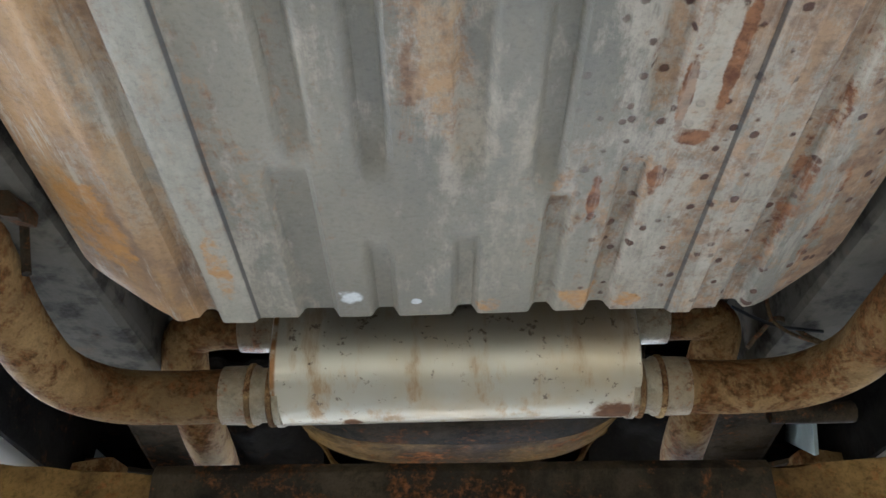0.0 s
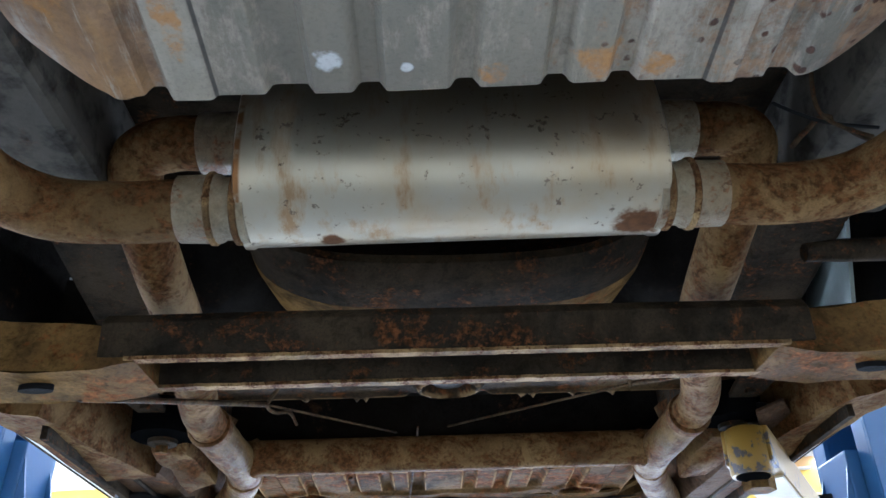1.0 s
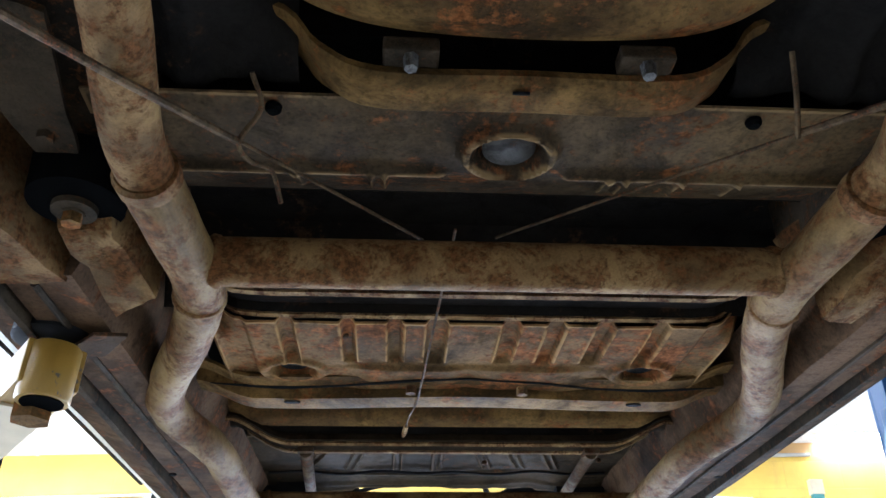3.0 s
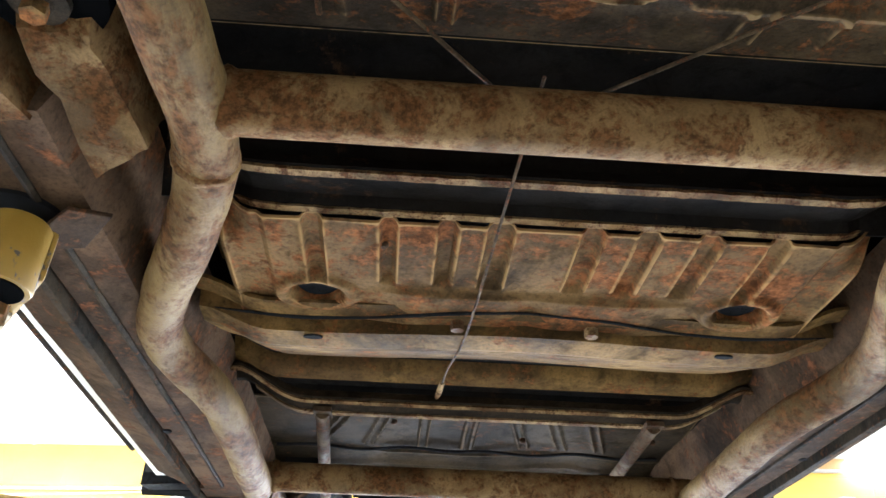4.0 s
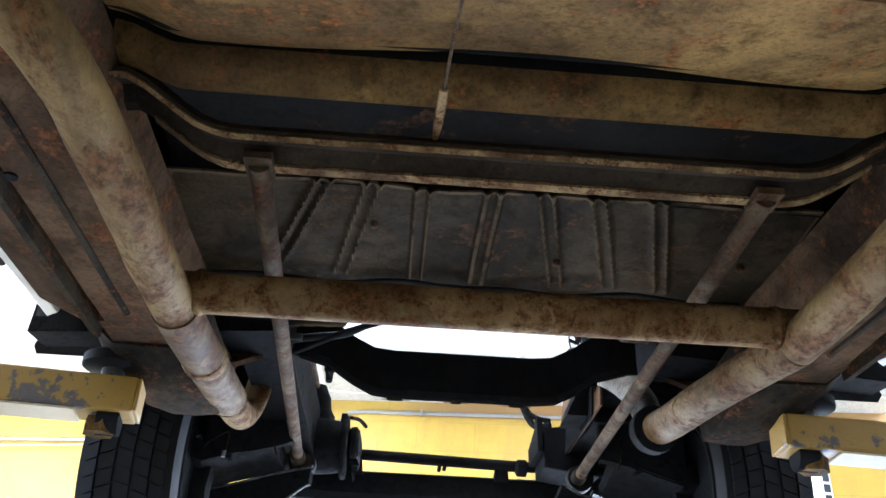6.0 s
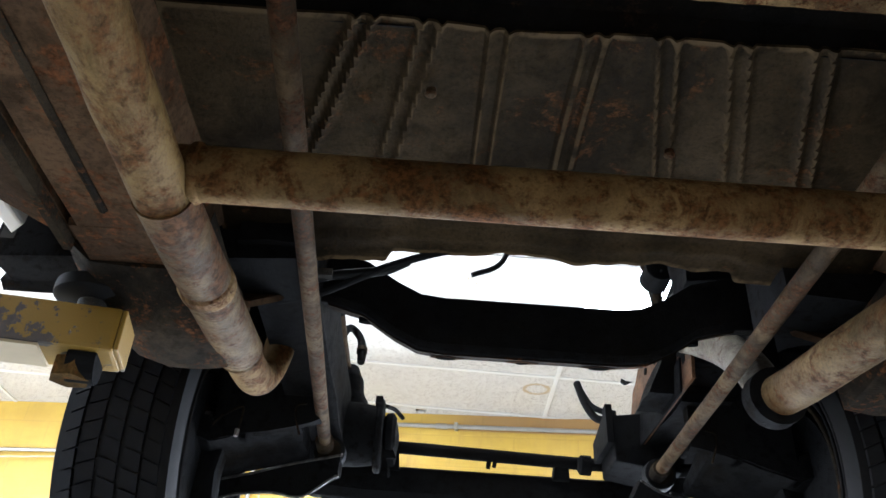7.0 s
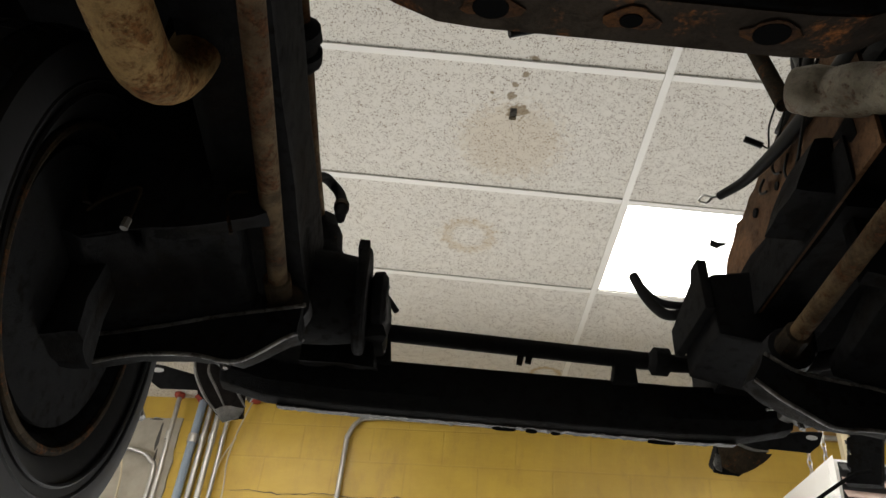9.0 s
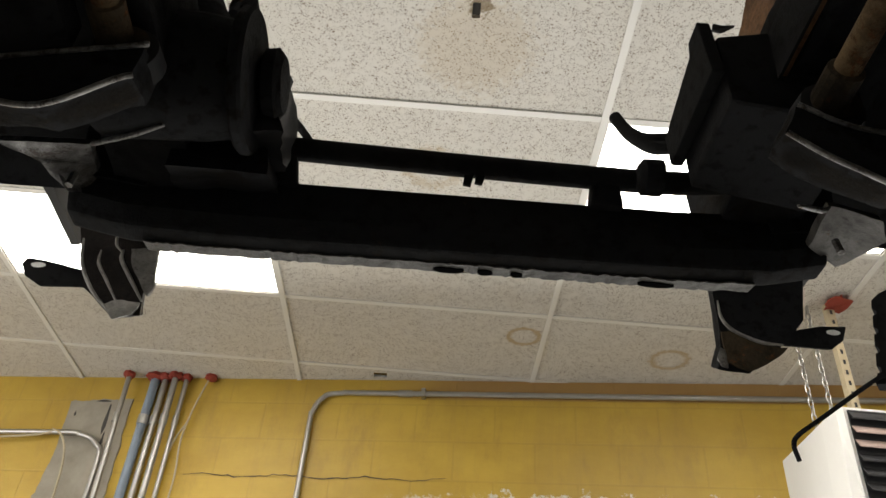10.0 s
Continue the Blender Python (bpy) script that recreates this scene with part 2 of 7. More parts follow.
def ceiling_tile():
    n = Nodes("ceiling_tile")
    big = n.noise(1.5, 4)
    colour = n.mix(big, (0.62, 0.59, 0.53), (0.70, 0.67, 0.61))
    v = n.node("ShaderNodeTexVoronoi", Scale=55.0)
    v.feature = "F1"
    n.link(n.scaled(1, 1, 1), v.inputs["Vector"])
    worm = n.noise(120, 2, 0.5, None, 2.2)
    hole = n.math("MULTIPLY", n.ramp(worm, 0.42, 0.385), n.ramp(n.noise(34, 3), 0.36, 0.5))
    dots = n.math("MULTIPLY", n.ramp(v.outputs["Distance"], 0.20, 0.12), 0.9)
    hole = n.math("MAXIMUM", hole, dots)
    colour = n.mix(hole, colour, (0.22, 0.175, 0.13))
    damp = n.math("MAXIMUM", n.math("SUBTRACT", n.blob((-0.10, 5.21, 3.4), 0.13, 0.3), n.blob((-0.10, 5.21, 3.4), 0.095, 0.3)), n.math("MULTIPLY", n.blob((0.0, 4.65, 3.4), 0.22), 0.5))
    damp = n.math("MAXIMUM", damp, n.math("MULTIPLY", n.math("SUBTRACT", n.blob((0.39, 6.31, 3.4), 0.095, 0.1), n.blob((0.39, 6.31, 3.4), 0.08, 0.1)), 3.0))
    damp = n.math("MAXIMUM", damp, n.math("MULTIPLY", n.math("SUBTRACT", n.blob((1.11, 6.4, 3.4), 0.11, 0.1), n.blob((1.11, 6.4, 3.4), 0.095, 0.1)), 3.0))
    colour = n.mix(n.math("MULTIPLY", damp, 0.5), colour, (0.42, 0.29, 0.12))
    for x, y, radius in ((0.003, 4.50, 0.042), (-0.022, 4.435, 0.02), (-0.018, 4.385, 0.013), (-0.087, 4.43, 0.011), (0.012, 4.34, 0.014), (-0.03, 4.30, 0.012), (0.03, 4.27, 0.016)):
        colour = n.mix(n.math("MULTIPLY", n.blob((x, y, 3.4), radius, 0.6), 0.8), colour, n.mix(n.noise(150, 3), (0.06, 0.035, 0.015), (0.34, 0.25, 0.13)))
    n.bump(n.math("SUBTRACT", 1.0, hole), 0.5, 0.003)
    return n.done(colour, 0.9)


def wall_paint():
    """Yellow gloss paint on block, dirty and flaking to white lower down. The wall's own x runs along it."""
    n = Nodes("wall_paint")
    tone = n.ramp(n.noise(1.6, 6, 0.65, n.scaled(0.7, 1, 1.3)), 0.3, 0.7)
    colour = n.mix(tone, (0.47, 0.30, 0.040), (0.60, 0.40, 0.058))
    grime = n.ramp(n.noise(5, 8, 0.7, n.scaled(1, 1, 0.35)), 0.5, 0.75)
    colour = n.mix(n.math("MULTIPLY", grime, 0.4), colour, (0.25, 0.15, 0.05))
    wash = n.ramp(n.noise(2.2, 7, 0.7, n.scaled(1.4, 1, 0.25, (3, 1, 7)), 0.6), 0.48, 0.68)
    colour = n.mix(n.math("MULTIPLY", wash, 0.28), colour, (0.34, 0.215, 0.06))
    scrape = n.ramp(n.noise(14, 8, 0.78, n.scaled(1, 1, 0.5, (1, 4, 2))), 0.66, 0.70)
    colour = n.mix(n.math("MULTIPLY", scrape, 0.7), colour, (0.16, 0.10, 0.05))
    z = n.axis(2)
    band_top = n.math("MULTIPLY", n.ramp(z, 3.285, 3.295), n.ramp(n.axis(0), 1.75, 2.6))
    colour = n.mix(n.math("MULTIPLY", band_top, 0.75), colour, (0.33, 0.18, 0.085))
    low = n.math("ADD", z, n.math("MULTIPLY", n.math("SUBTRACT", n.noise(9, 8, 0.75), 0.5), 0.35))
    flake = n.math("MULTIPLY", n.ramp(low, 2.80, 2.775), n.math("MULTIPLY", n.ramp(n.axis(0), 2.0, 2.35), n.ramp(n.noise(2.6, 6, 0.7), 0.42, 0.48)))
    colour = n.mix(flake, colour, n.mix(n.noise(30, 5), (0.62, 0.58, 0.5), (0.78, 0.76, 0.70)))
    brick = n.node("ShaderNodeTexBrick", Scale=1.0, **{"Mortar Size": 0.006, "Mortar Smooth": 0.4, "Brick Width": 0.4, "Row Height": 0.2})
    turn = n.node("ShaderNodeMapping", Rotation=(radians(90), 0, 0), Location=(0, 0.06, 0))
    n.link(n.coord, turn.inputs["Vector"])
    n.link(turn.outputs[0], brick.inputs["Vector"])
    joint = brick.outputs["Fac"]
    colour = n.mix(n.math("MULTIPLY", joint, n.math("MULTIPLY", n.noise(3, 3), 0.22)), colour, (0.22, 0.14, 0.05))
    n.bump(n.math("SUBTRACT", n.math("ADD", n.noise(60, 6, 0.7), n.math("MULTIPLY", flake, 0.4)), n.math("MULTIPLY", joint, 0.5)), 0.35, 0.004)
    return n.done(colour, 0.45)


def chipped_yellow():
    n = Nodes("chipped_yellow")
    tone = n.noise(9, 5)
    colour = n.mix(tone, (0.235, 0.132, 0.013), (0.31, 0.187, 0.022))
    chip = n.ramp(n.math("ADD", n.math("MULTIPLY", n.noise(11, 7, 0.7), 0.7), n.math("MULTIPLY", n.noise(50, 4), 0.3)), 0.555, 0.585)
    colour = n.mix(chip, colour, n.mix(n.noise(80), (0.035, 0.035, 0.04), (0.13, 0.10, 0.08)))
    n.bump(n.math("SUBTRACT", n.noise(150, 4), chip), 0.3, 0.002)
    return n.done(colour, 0.5)


def tread_rubber():
    n = Nodes("tyre_rubber")
    c = n.mix(n.noise(30, 6), (0.007, 0.007, 0.008), (0.018, 0.0175, 0.017))
    n.bump(n.noise(160, 4), 0.25, 0.001)
    n.bsdf.inputs["Specular IOR Level"].default_value = 0.15
    return n.done(c, 0.75)


def concrete():
    n = Nodes("floor_concrete")
    c = n.mix(n.ramp(n.noise(1.3, 8, 0.65), 0.35, 0.7), (0.15, 0.147, 0.14), (0.24, 0.235, 0.22))
    stain = n.ramp(n.noise(0.9, 6, 0.7, n.scaled(1, 1, 1, (3, 5, 0))), 0.55, 0.68)
    c = n.mix(n.math("MULTIPLY", stain, 0.6), c, (0.06, 0.057, 0.054))
    n.bump(n.noise(70, 6, 0.7), 0.2, 0.003)
    return n.done(c, 0.7)


TANK, MUFFLER, TILE, WALL, YELLOW, RUBBER, CONCRETE = tank_metal(), muffler_metal(), ceiling_tile(), wall_paint(), chipped_yellow(), tread_rubber(), concrete()
PIPE = worn("rusty_pipe", (0.225, 0.142, 0.056), (0.150, 0.087, 0.032), (0.075, 0.031, 0.010), 0.72, 21, 0.72, 0.0, mottle=0.4, oily=0.6, dark=0.32, gloss=0.05, fine=0.30)
PIPE_PALE = worn("pale_pipe", (0.215, 0.140, 0.051), (0.140, 0.083, 0.028), (0.078, 0.033, 0.010), 0.72, 13, 0.6, 0.0, mottle=0.4, oily=0.7, dark=0.34, gloss=0.06, fine=0.28, stretch=(1, 0.6, 1))
PIPE_END = worn("heat_bleached_pipe", (0.195, 0.134, 0.060), (0.120, 0.074, 0.032), (0.072, 0.032, 0.012), 0.72, 15, 0.6, 0.0, mottle=0.4, oily=0.6, dark=0.4, gloss=0.07, fine=0.30)
ROD = worn("dirty_rod", (0.125, 0.085, 0.044), (0.065, 0.042, 0.022), (0.06, 0.025, 0.011), 0.6, 22, 0.75, 0.0, dark=0.4, gloss=0.05)
SPOT_RUST = worn("blackened_rust", (0.052, 0.038, 0.024), (0.030, 0.022, 0.015), (0.085, 0.040, 0.018), 0.30, 13, 0.75, gloss=0.01)
BOW_RUST = worn("rust_round_holes", (0.030, 0.023, 0.017), (0.018, 0.014, 0.011), (0.16, 0.062, 0.020), 0.42, 11, 0.75, gloss=0.01, fine=0.25)
SLEEVE = worn("aluminised_sleeve", (0.33, 0.29, 0.20), (0.24, 0.18, 0.105), (0.14, 0.065, 0.025), 0.5, 22, 0.45, 0.3, oily=0.4, dark=0.3)
HEADER = worn("dull_header_steel", (0.20, 0.175, 0.125), (0.12, 0.098, 0.066), (0.06, 0.03, 0.014), 0.5, 18, 0.42, 0.35, oily=0.6, dark=0.4)
FLOOR_TAN = worn("undercoated_floor", (0.180, 0.108, 0.041), (0.072, 0.042, 0.018), (0.14, 0.052, 0.017), 0.66, 8, 0.65, rubbed=0.9, gloss=0.01, oily=1.0, mottle=0.7)
SEAT_PAN = worn("dirty_seat_pan", (0.125, 0.083, 0.038), (0.05, 0.037, 0.024), (0.115, 0.045, 0.015), 0.5, 9, 0.65, rubbed=1.0, gloss=0.01)
FLOOR_GREY = worn("grey_floor_metal", (0.075, 0.068, 0.055), (0.04, 0.036, 0.03), (0.07, 0.034, 0.016), 0.35, 8, 0.65, rubbed=0.6, gloss=0.008)
TOE_FLOOR = worn("dark_toe_floor", (0.058, 0.040, 0.021), (0.026, 0.019, 0.011), (0.07, 0.031, 0.012), 0.40, 9, 0.65, rubbed=1.2, gloss=0.01)
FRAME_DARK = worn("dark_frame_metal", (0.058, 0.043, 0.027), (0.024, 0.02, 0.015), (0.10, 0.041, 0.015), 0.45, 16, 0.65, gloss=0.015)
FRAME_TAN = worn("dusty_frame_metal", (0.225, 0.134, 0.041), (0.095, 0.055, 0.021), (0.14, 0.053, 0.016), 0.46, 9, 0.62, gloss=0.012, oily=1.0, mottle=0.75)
EDGE_RUST = worn("rusty_edge", (0.34, 0.225, 0.10), (0.19, 0.105, 0.042), (0.06, 0.022, 0.008), 0.6, 34, 0.7, gloss=0.04)
BLOOM = worn("orange_rust_bloom", (0.085, 0.038, 0.015), (0.035, 0.019, 0.011), (0.022, 0.015, 0.012), 0.66, 60, 0.8, gloss=0.01)
BROWN = worn("red_brown_primer", (0.19, 0.10, 0.05), (0.115, 0.065, 0.036), (0.05, 0.022, 0.012), 0.4, 9, 0.65, gloss=0.04)
BLACK = worn("greasy_black", (0.0105, 0.0105, 0.0108), (0.018, 0.0175, 0.017), (0.028, 0.018, 0.011), 0.28, 18, 0.6, gloss=0.004, relief=0.8, rubbed=1.5)
# near-black undercoat: the shade inside hollows and gaps is put into this colour
CAVITY = worn("shaded_undercoat", (0.020, 0.0175, 0.015), (0.012, 0.011, 0.010), (0.05, 0.026, 0.013), 0.35, 9, 0.7, gloss=0.01)
SILVER_WORN = worn("worn_bright_metal", (0.24, 0.232, 0.215), (0.10, 0.097, 0.09), (0.03, 0.02, 0.014), 0.55, 40, 0.4, 0.4)
BARE = worn("scraped_bare_metal", (0.33, 0.315, 0.285), (0.20, 0.19, 0.17), (0.035, 0.026, 0.02), 0.35, 30, 0.45, 0.2, oily=0.4, mottle=0.4, dark=0.4, gloss=0.3)
PLUG = worn("dull_scraped_metal", (0.105, 0.10, 0.09), (0.07, 0.066, 0.06), (0.06, 0.03, 0.015), 0.3, 40, 0.6, 0.0, gloss=0.05)
BRACKET_BROWN = worn("scuffed_brown_black", (0.030, 0.024, 0.021), (0.018, 0.015, 0.014), (0.06, 0.035, 0.022), 0.3, 26, 0.5, gloss=0.05)
RAIL_ROSE = worn("dusty_rail", (0.125, 0.076, 0.041), (0.06, 0.037, 0.022), (0.11, 0.044, 0.018), 0.5, 10, 0.68, gloss=0.012)
ROCKER_PAINT = plain("white_rocker_paint", (0.62, 0.60, 0.55), 0.5)
BODY_PAINT = plain("body_primer", (0.05, 0.048, 0.045), 0.7, gloss=0.05)
BLUE = plain("blue_lift_paint", (0.035, 0.10, 0.24), 0.4, 0.0, 0.3, 5)
ARM_PALE = plain("pale_arm_paint", (0.50, 0.42, 0.28), 0.6, 0, 0.3, 9)
STEEL = plain("conduit_steel", (0.42, 0.41, 0.39), 0.35, 0.8, 0.2, 20)
CONDUIT_BLUE = plain("blue_grey_conduit", (0.22, 0.27, 0.33), 0.5, 0, 0.2, 8)
RED_SEAL = plain("red_fire_seal", (0.30, 0.045, 0.025), 0.75, 0, 0.4, 40, 0.6)
CEMENT = plain("bare_cement", (0.33, 0.30, 0.245), 0.9, 0, 0.4, 9, 0.5, gloss=0.2)
WHITE_METAL = plain("white_enamel", (0.74, 0.73, 0.70), 0.4, 0, 0.06, 6)
GRID_WHITE = plain("ceiling_bar_white", (0.76, 0.74, 0.69), 0.5, 0, 0.08, 3)
LOUVRE = plain("dark_louvre", (0.02, 0.02, 0.022), 0.5)
PINK = plain("heater_slat_edge", (0.45, 0.34, 0.30), 0.5)
TEAL = plain("teal_rack_paint", (0.06, 0.20, 0.19), 0.5)
WIRE = plain("black_wire", (0.012, 0.012, 0.012), 0.5, gloss=0.15)
CABLE = worn("steel_cable", (0.125, 0.085, 0.044), (0.06, 0.042, 0.025), amount=0.5, size=60, rough=0.7, metal=0.0, gloss=0.04)
PLASTER = plain("painted_plaster", (0.55, 0.52, 0.45), 0.7, 0, 0.12, 1.2)
LAMP_PANEL = glow("lamp_panel", (1.0, 0.98, 0.94), 14.0)
HOLE = plain("dark_hole", (0.004, 0.004, 0.004), 0.9, gloss=0.0)
ARCH_PALE = plain("pale_arch_paint", (0.30, 0.34, 0.315), 0.6, 0, 0.35, 14, 0.4, gloss=0.15)
DARK_VOID = plain("roof_deck", (0.06, 0.055, 0.05), 0.9)

# ---- mesh tools ----


def mesh_object(name, bm, material, smooth=False, bevel=0.0):
    bmesh.ops.recalc_face_normals(bm, faces=bm.faces)
    if bevel:
        sharp = [e for e in bm.edges if len(e.link_faces) == 2 and e.calc_face_angle(0) > 0.6]
        bmesh.ops.bevel(bm, geom=sharp, offset=bevel, segments=2, affect="EDGES", profile=0.6, clamp_overlap=True)
    data = bpy.data.meshes.new(name)
    bm.to_mesh(data)
    bm.free()
    for m in material if isinstance(material, (list, tuple)) else [material]:
        data.materials.append(m)
    if smooth:
        data.polygons.foreach_set("use_smooth", [True] * len(data.polygons))
        data.set_sharp_from_angle(angle=radians(38))
    return new(name, data)


def part(name, bm, material, parent, label="", smooth=False, bevel=0.0):
    """One mesh of its own under a thing or a part."""
    ob = mesh_object(name, bm, material, smooth, bevel)
    ob.parent = parent
    if label:
        ob["label"] = label
    return ob


def thing(name, label, category, place=None, group="", kind=""):
    """An empty at the base of a thing."""
    ob = new(name)
    ob.empty_display_size = 0.1
    if place is not None:
        ob.matrix_world = place
    return tagged(ob, label, category, group, kind)


def smooth_line(points, steps=6):
    """A Catmull-Rom line through the points."""
    p = [Vector(q) for q in points]
    p = [p[0] * 2 - p[1], *p, p[-1] * 2 - p[-2]]
    out = []
    for a, b, c, d in zip(p, p[1:], p[2:], p[3:]):
        for k in range(steps):
            t = k / steps
            out.append(0.5 * (2 * b + (c - a) * t + (2 * a - 5 * b + 4 * c - d) * t * t + (3 * b - a - 3 * c + d) * t**3))
    return out + [p[-2]]


def tube(points, radius, sides=14, steps=6, cap=True, bm=None, smooth=True):
    """A tube along a line; radius is a number or one for each point."""
    bm = bm or bmesh.new()
    line = smooth_line(points, steps) if smooth and len(points) > 2 else [Vector(p) for p in points]
    n = len(line)
    if isinstance(radius, (int, float)):
        radii = [radius] * n
    else:
        radii = [float(v) for v in np.interp(np.linspace(0, len(radius) - 1, n), range(len(radius)), radius)]
    rings, side = [], None
    for k, p in enumerate(line):
        ahead = (line[min(k + 1, n - 1)] - line[max(k - 1, 0)]).normalized()
        if side is None:
            side = ahead.orthogonal().normalized()
        side = (side - ahead * side.dot(ahead)).normalized()
        up = ahead.cross(side)
        rings.append([bm.verts.new(p + radii[k] * (math.cos(a) * side + math.sin(a) * up)) for a in (2 * math.pi * i / sides for i in range(sides))])
    for a, b in zip(rings, rings[1:]):
        for k in range(sides):
            bm.faces.new((a[k], a[(k + 1) % sides], b[(k + 1) % sides], b[k]))
    if cap:
        bm.faces.new(rings[0][::-1])
        bm.faces.new(rings[-1])
    return bm


def box(x0, x1, y0, y1, z0, z1, bm=None):
    bm = bm or bmesh.new()
    v = [bm.verts.new((x, y, z)) for x in (x0, x1) for y in (y0, y1) for z in (z0, z1)]
    for f in ((0, 1, 3, 2), (4, 6, 7, 5), (0, 4, 5, 1), (2, 3, 7, 6), (0, 2, 6, 4), (1, 5, 7, 3)):
        bm.faces.new([v[k] for k in f])
    return bm


def hull_prism(lower, upper, bm=None):
    """A solid between two rings of the same number of corners."""
    bm = bm or bmesh.new()
    a, b = [bm.verts.new(p) for p in lower], [bm.verts.new(p) for p in upper]
    n = len(a)
    bm.faces.new(a[::-1])
    bm.faces.new(b)
    for k in range(n):
        bm.faces.new((a[k], a[(k + 1) % n], b[(k + 1) % n], b[k]))
    return bm


def along_x(profile, stations, bm=None, closed=True, cap=True):
    """A profile of (y, z) swept along x. stations: rows of (x, dy, dz) or (x, dy, dz, scale)."""
    bm = bm or bmesh.new()
    rings = []
    for x, dy, dz, *s in stations:
        s = s[0] if s else 1
        rings.append([bm.verts.new((x, y * s + dy, z * s + dz)) for y, z in profile])
    n = len(profile)
    for a, b in zip(rings, rings[1:]):
        for k in range(n if closed else n - 1):
            bm.faces.new((a[k], a[(k + 1) % n], b[(k + 1) % n], b[k]))
    if closed and cap:
        bm.faces.new(rings[0][::-1])
        bm.faces.new(rings[-1])
    return bm


def strip_profile(line, thick):
    """A bent sheet's closed profile from its lower line of (y, z)."""
    upper = []
    for k, p in enumerate(line):
        a, b = np.array(line[max(k - 1, 0)]), np.array(line[min(k + 1, len(line) - 1)])
        d = (b - a) / (np.linalg.norm(b - a) + 1e-9)
        upper.append((p[0] - d[1] * thick, p[1] + d[0] * thick))
    return [tuple(p) for p in line] + [tuple(float(v) for v in p) for p in upper[::-1]]


def sheet(x0, x1, nx, y0, y1, ny, height, thick=0.004, bm=None):
    """A pressed panel: its lower face follows height(x, y)."""
    bm = bm or bmesh.new()
    xs, ys = np.linspace(x0, x1, nx), np.linspace(y0, y1, ny)
    low = [[bm.verts.new((x, y, height(x, y))) for x in xs] for y in ys]
    top = [[bm.verts.new((x, y, height(x, y) + thick)) for x in xs] for y in ys]
    for j in range(ny - 1):
        for i in range(nx - 1):
            bm.faces.new((low[j][i], low[j + 1][i], low[j + 1][i + 1], low[j][i + 1]))
            bm.faces.new((top[j][i], top[j][i + 1], top[j + 1][i + 1], top[j + 1][i]))
    for a, b in ((low[0], top[0]), (low[-1], top[-1]), ([r[0] for r in low], [r[0] for r in top]), ([r[-1] for r in low], [r[-1] for r in top])):
        for k in range(len(a) - 1):
            bm.faces.new((a[k], a[k + 1], b[k + 1], b[k]))
    return bm


def step(a, b, v):
    t = min(1, max(0, (v - a) / (b - a)))
    return t * t * (3 - 2 * t)


def band(v, a, b, soft):
    """1 between a and b, 0 outside, with soft flanks."""
    return step(a - soft, a + soft, v) * (1 - step(b - soft, b + soft, v))


def rough_up(bm, cuts=5, amount=0.004, scale=16.0):
    """Cut a plain form finer and make it uneven, as old pressed and cast metal is."""
    bmesh.ops.subdivide_edges(bm, edges=bm.edges[:], cuts=cuts, use_grid_fill=True)
    for v in bm.verts:
        q = v.co * scale
        w = v.co * scale * 3.7
        v.co += amount * Vector((noise.noise(q), noise.noise(q + Vector((5, 1, 0))), noise.noise(q + Vector((0, 7, 3)))))
        v.co += 0.35 * amount * Vector((noise.noise(w), noise.noise(w + Vector((5, 1, 0))), noise.noise(w + Vector((0, 7, 3)))))
    return bm


def lathe(profile, axis="x", centre=(0, 0, 0), sides=32, bm=None, closed=True):
    """Rows of (along, radius) turned round an axis through centre."""
    bm = bm or bmesh.new()
    rings = []
    for along, r in profile:
        ring = []
        for a in np.linspace(0, 2 * math.pi, sides, endpoint=False):
            c, s = r * math.cos(a), r * math.sin(a)
            p = {"x": (along, c, s), "y": (c, along, s), "z": (c, s, along)}[axis]
            ring.append(bm.verts.new(Vector(p) + Vector(centre)))
        rings.append(ring)
    if closed:
        rings.append(rings[0])
    for a, b in zip(rings, rings[1:]):
        for k in range(sides):
            bm.faces.new((a[k], a[(k + 1) % sides], b[(k + 1) % sides], b[k]))
    return bm


def disc(profile, **more):
    """A lathed solid closed at both ends."""
    return lathe([(profile[0][0], 0.0005), *profile, (profile[-1][0], 0.0005)], **more)

# ---- the workshop ----
CEIL = 3.4
ROOM = pose(-0.005, 0.017, 0, 0, 0, -0.57)
floor = mesh_object("floor", box(-5.2, 5.2, -3.75, 8.2, -0.2, 0.0), CONCRETE)
tagged(floor, "grey stained concrete workshop floor", "floor", kind="structure")

WALL_ANGLE = -9.3
WALL_BASE = ROOM @ pose(-2.254, 7.188, 0, 0, 0, WALL_ANGLE)
bm = box(-3.4, 0.45, 0.0, 0.25, 0.0, CEIL + 0.5)
box(5.25, 8.2, 0.0, 0.25, 0.0, CEIL + 0.5, bm)
box(0.45, 5.25, 0.0, 0.25, 2.32, CEIL + 0.5, bm)
wall_front = mesh_object("wall_front", bm, WALL)
wall_front.matrix_world = WALL_BASE
tagged(wall_front, "yellow painted block wall flaking to white below", "wall", kind="structure")


def side_wall(name, x, y0, y1, top, text):
    """A side wall with one door opening from y0 to y1."""
    bm = box(x, x + 0.2, -3.75, y0, 0, CEIL + 0.5)
    box(x, x + 0.2, y1, 8.6, 0, CEIL + 0.5, bm)
    box(x, x + 0.2, y0, y1, top, CEIL + 0.5, bm)
    return tagged(mesh_object(name, bm, PLASTER), text, "wall", kind="structure")


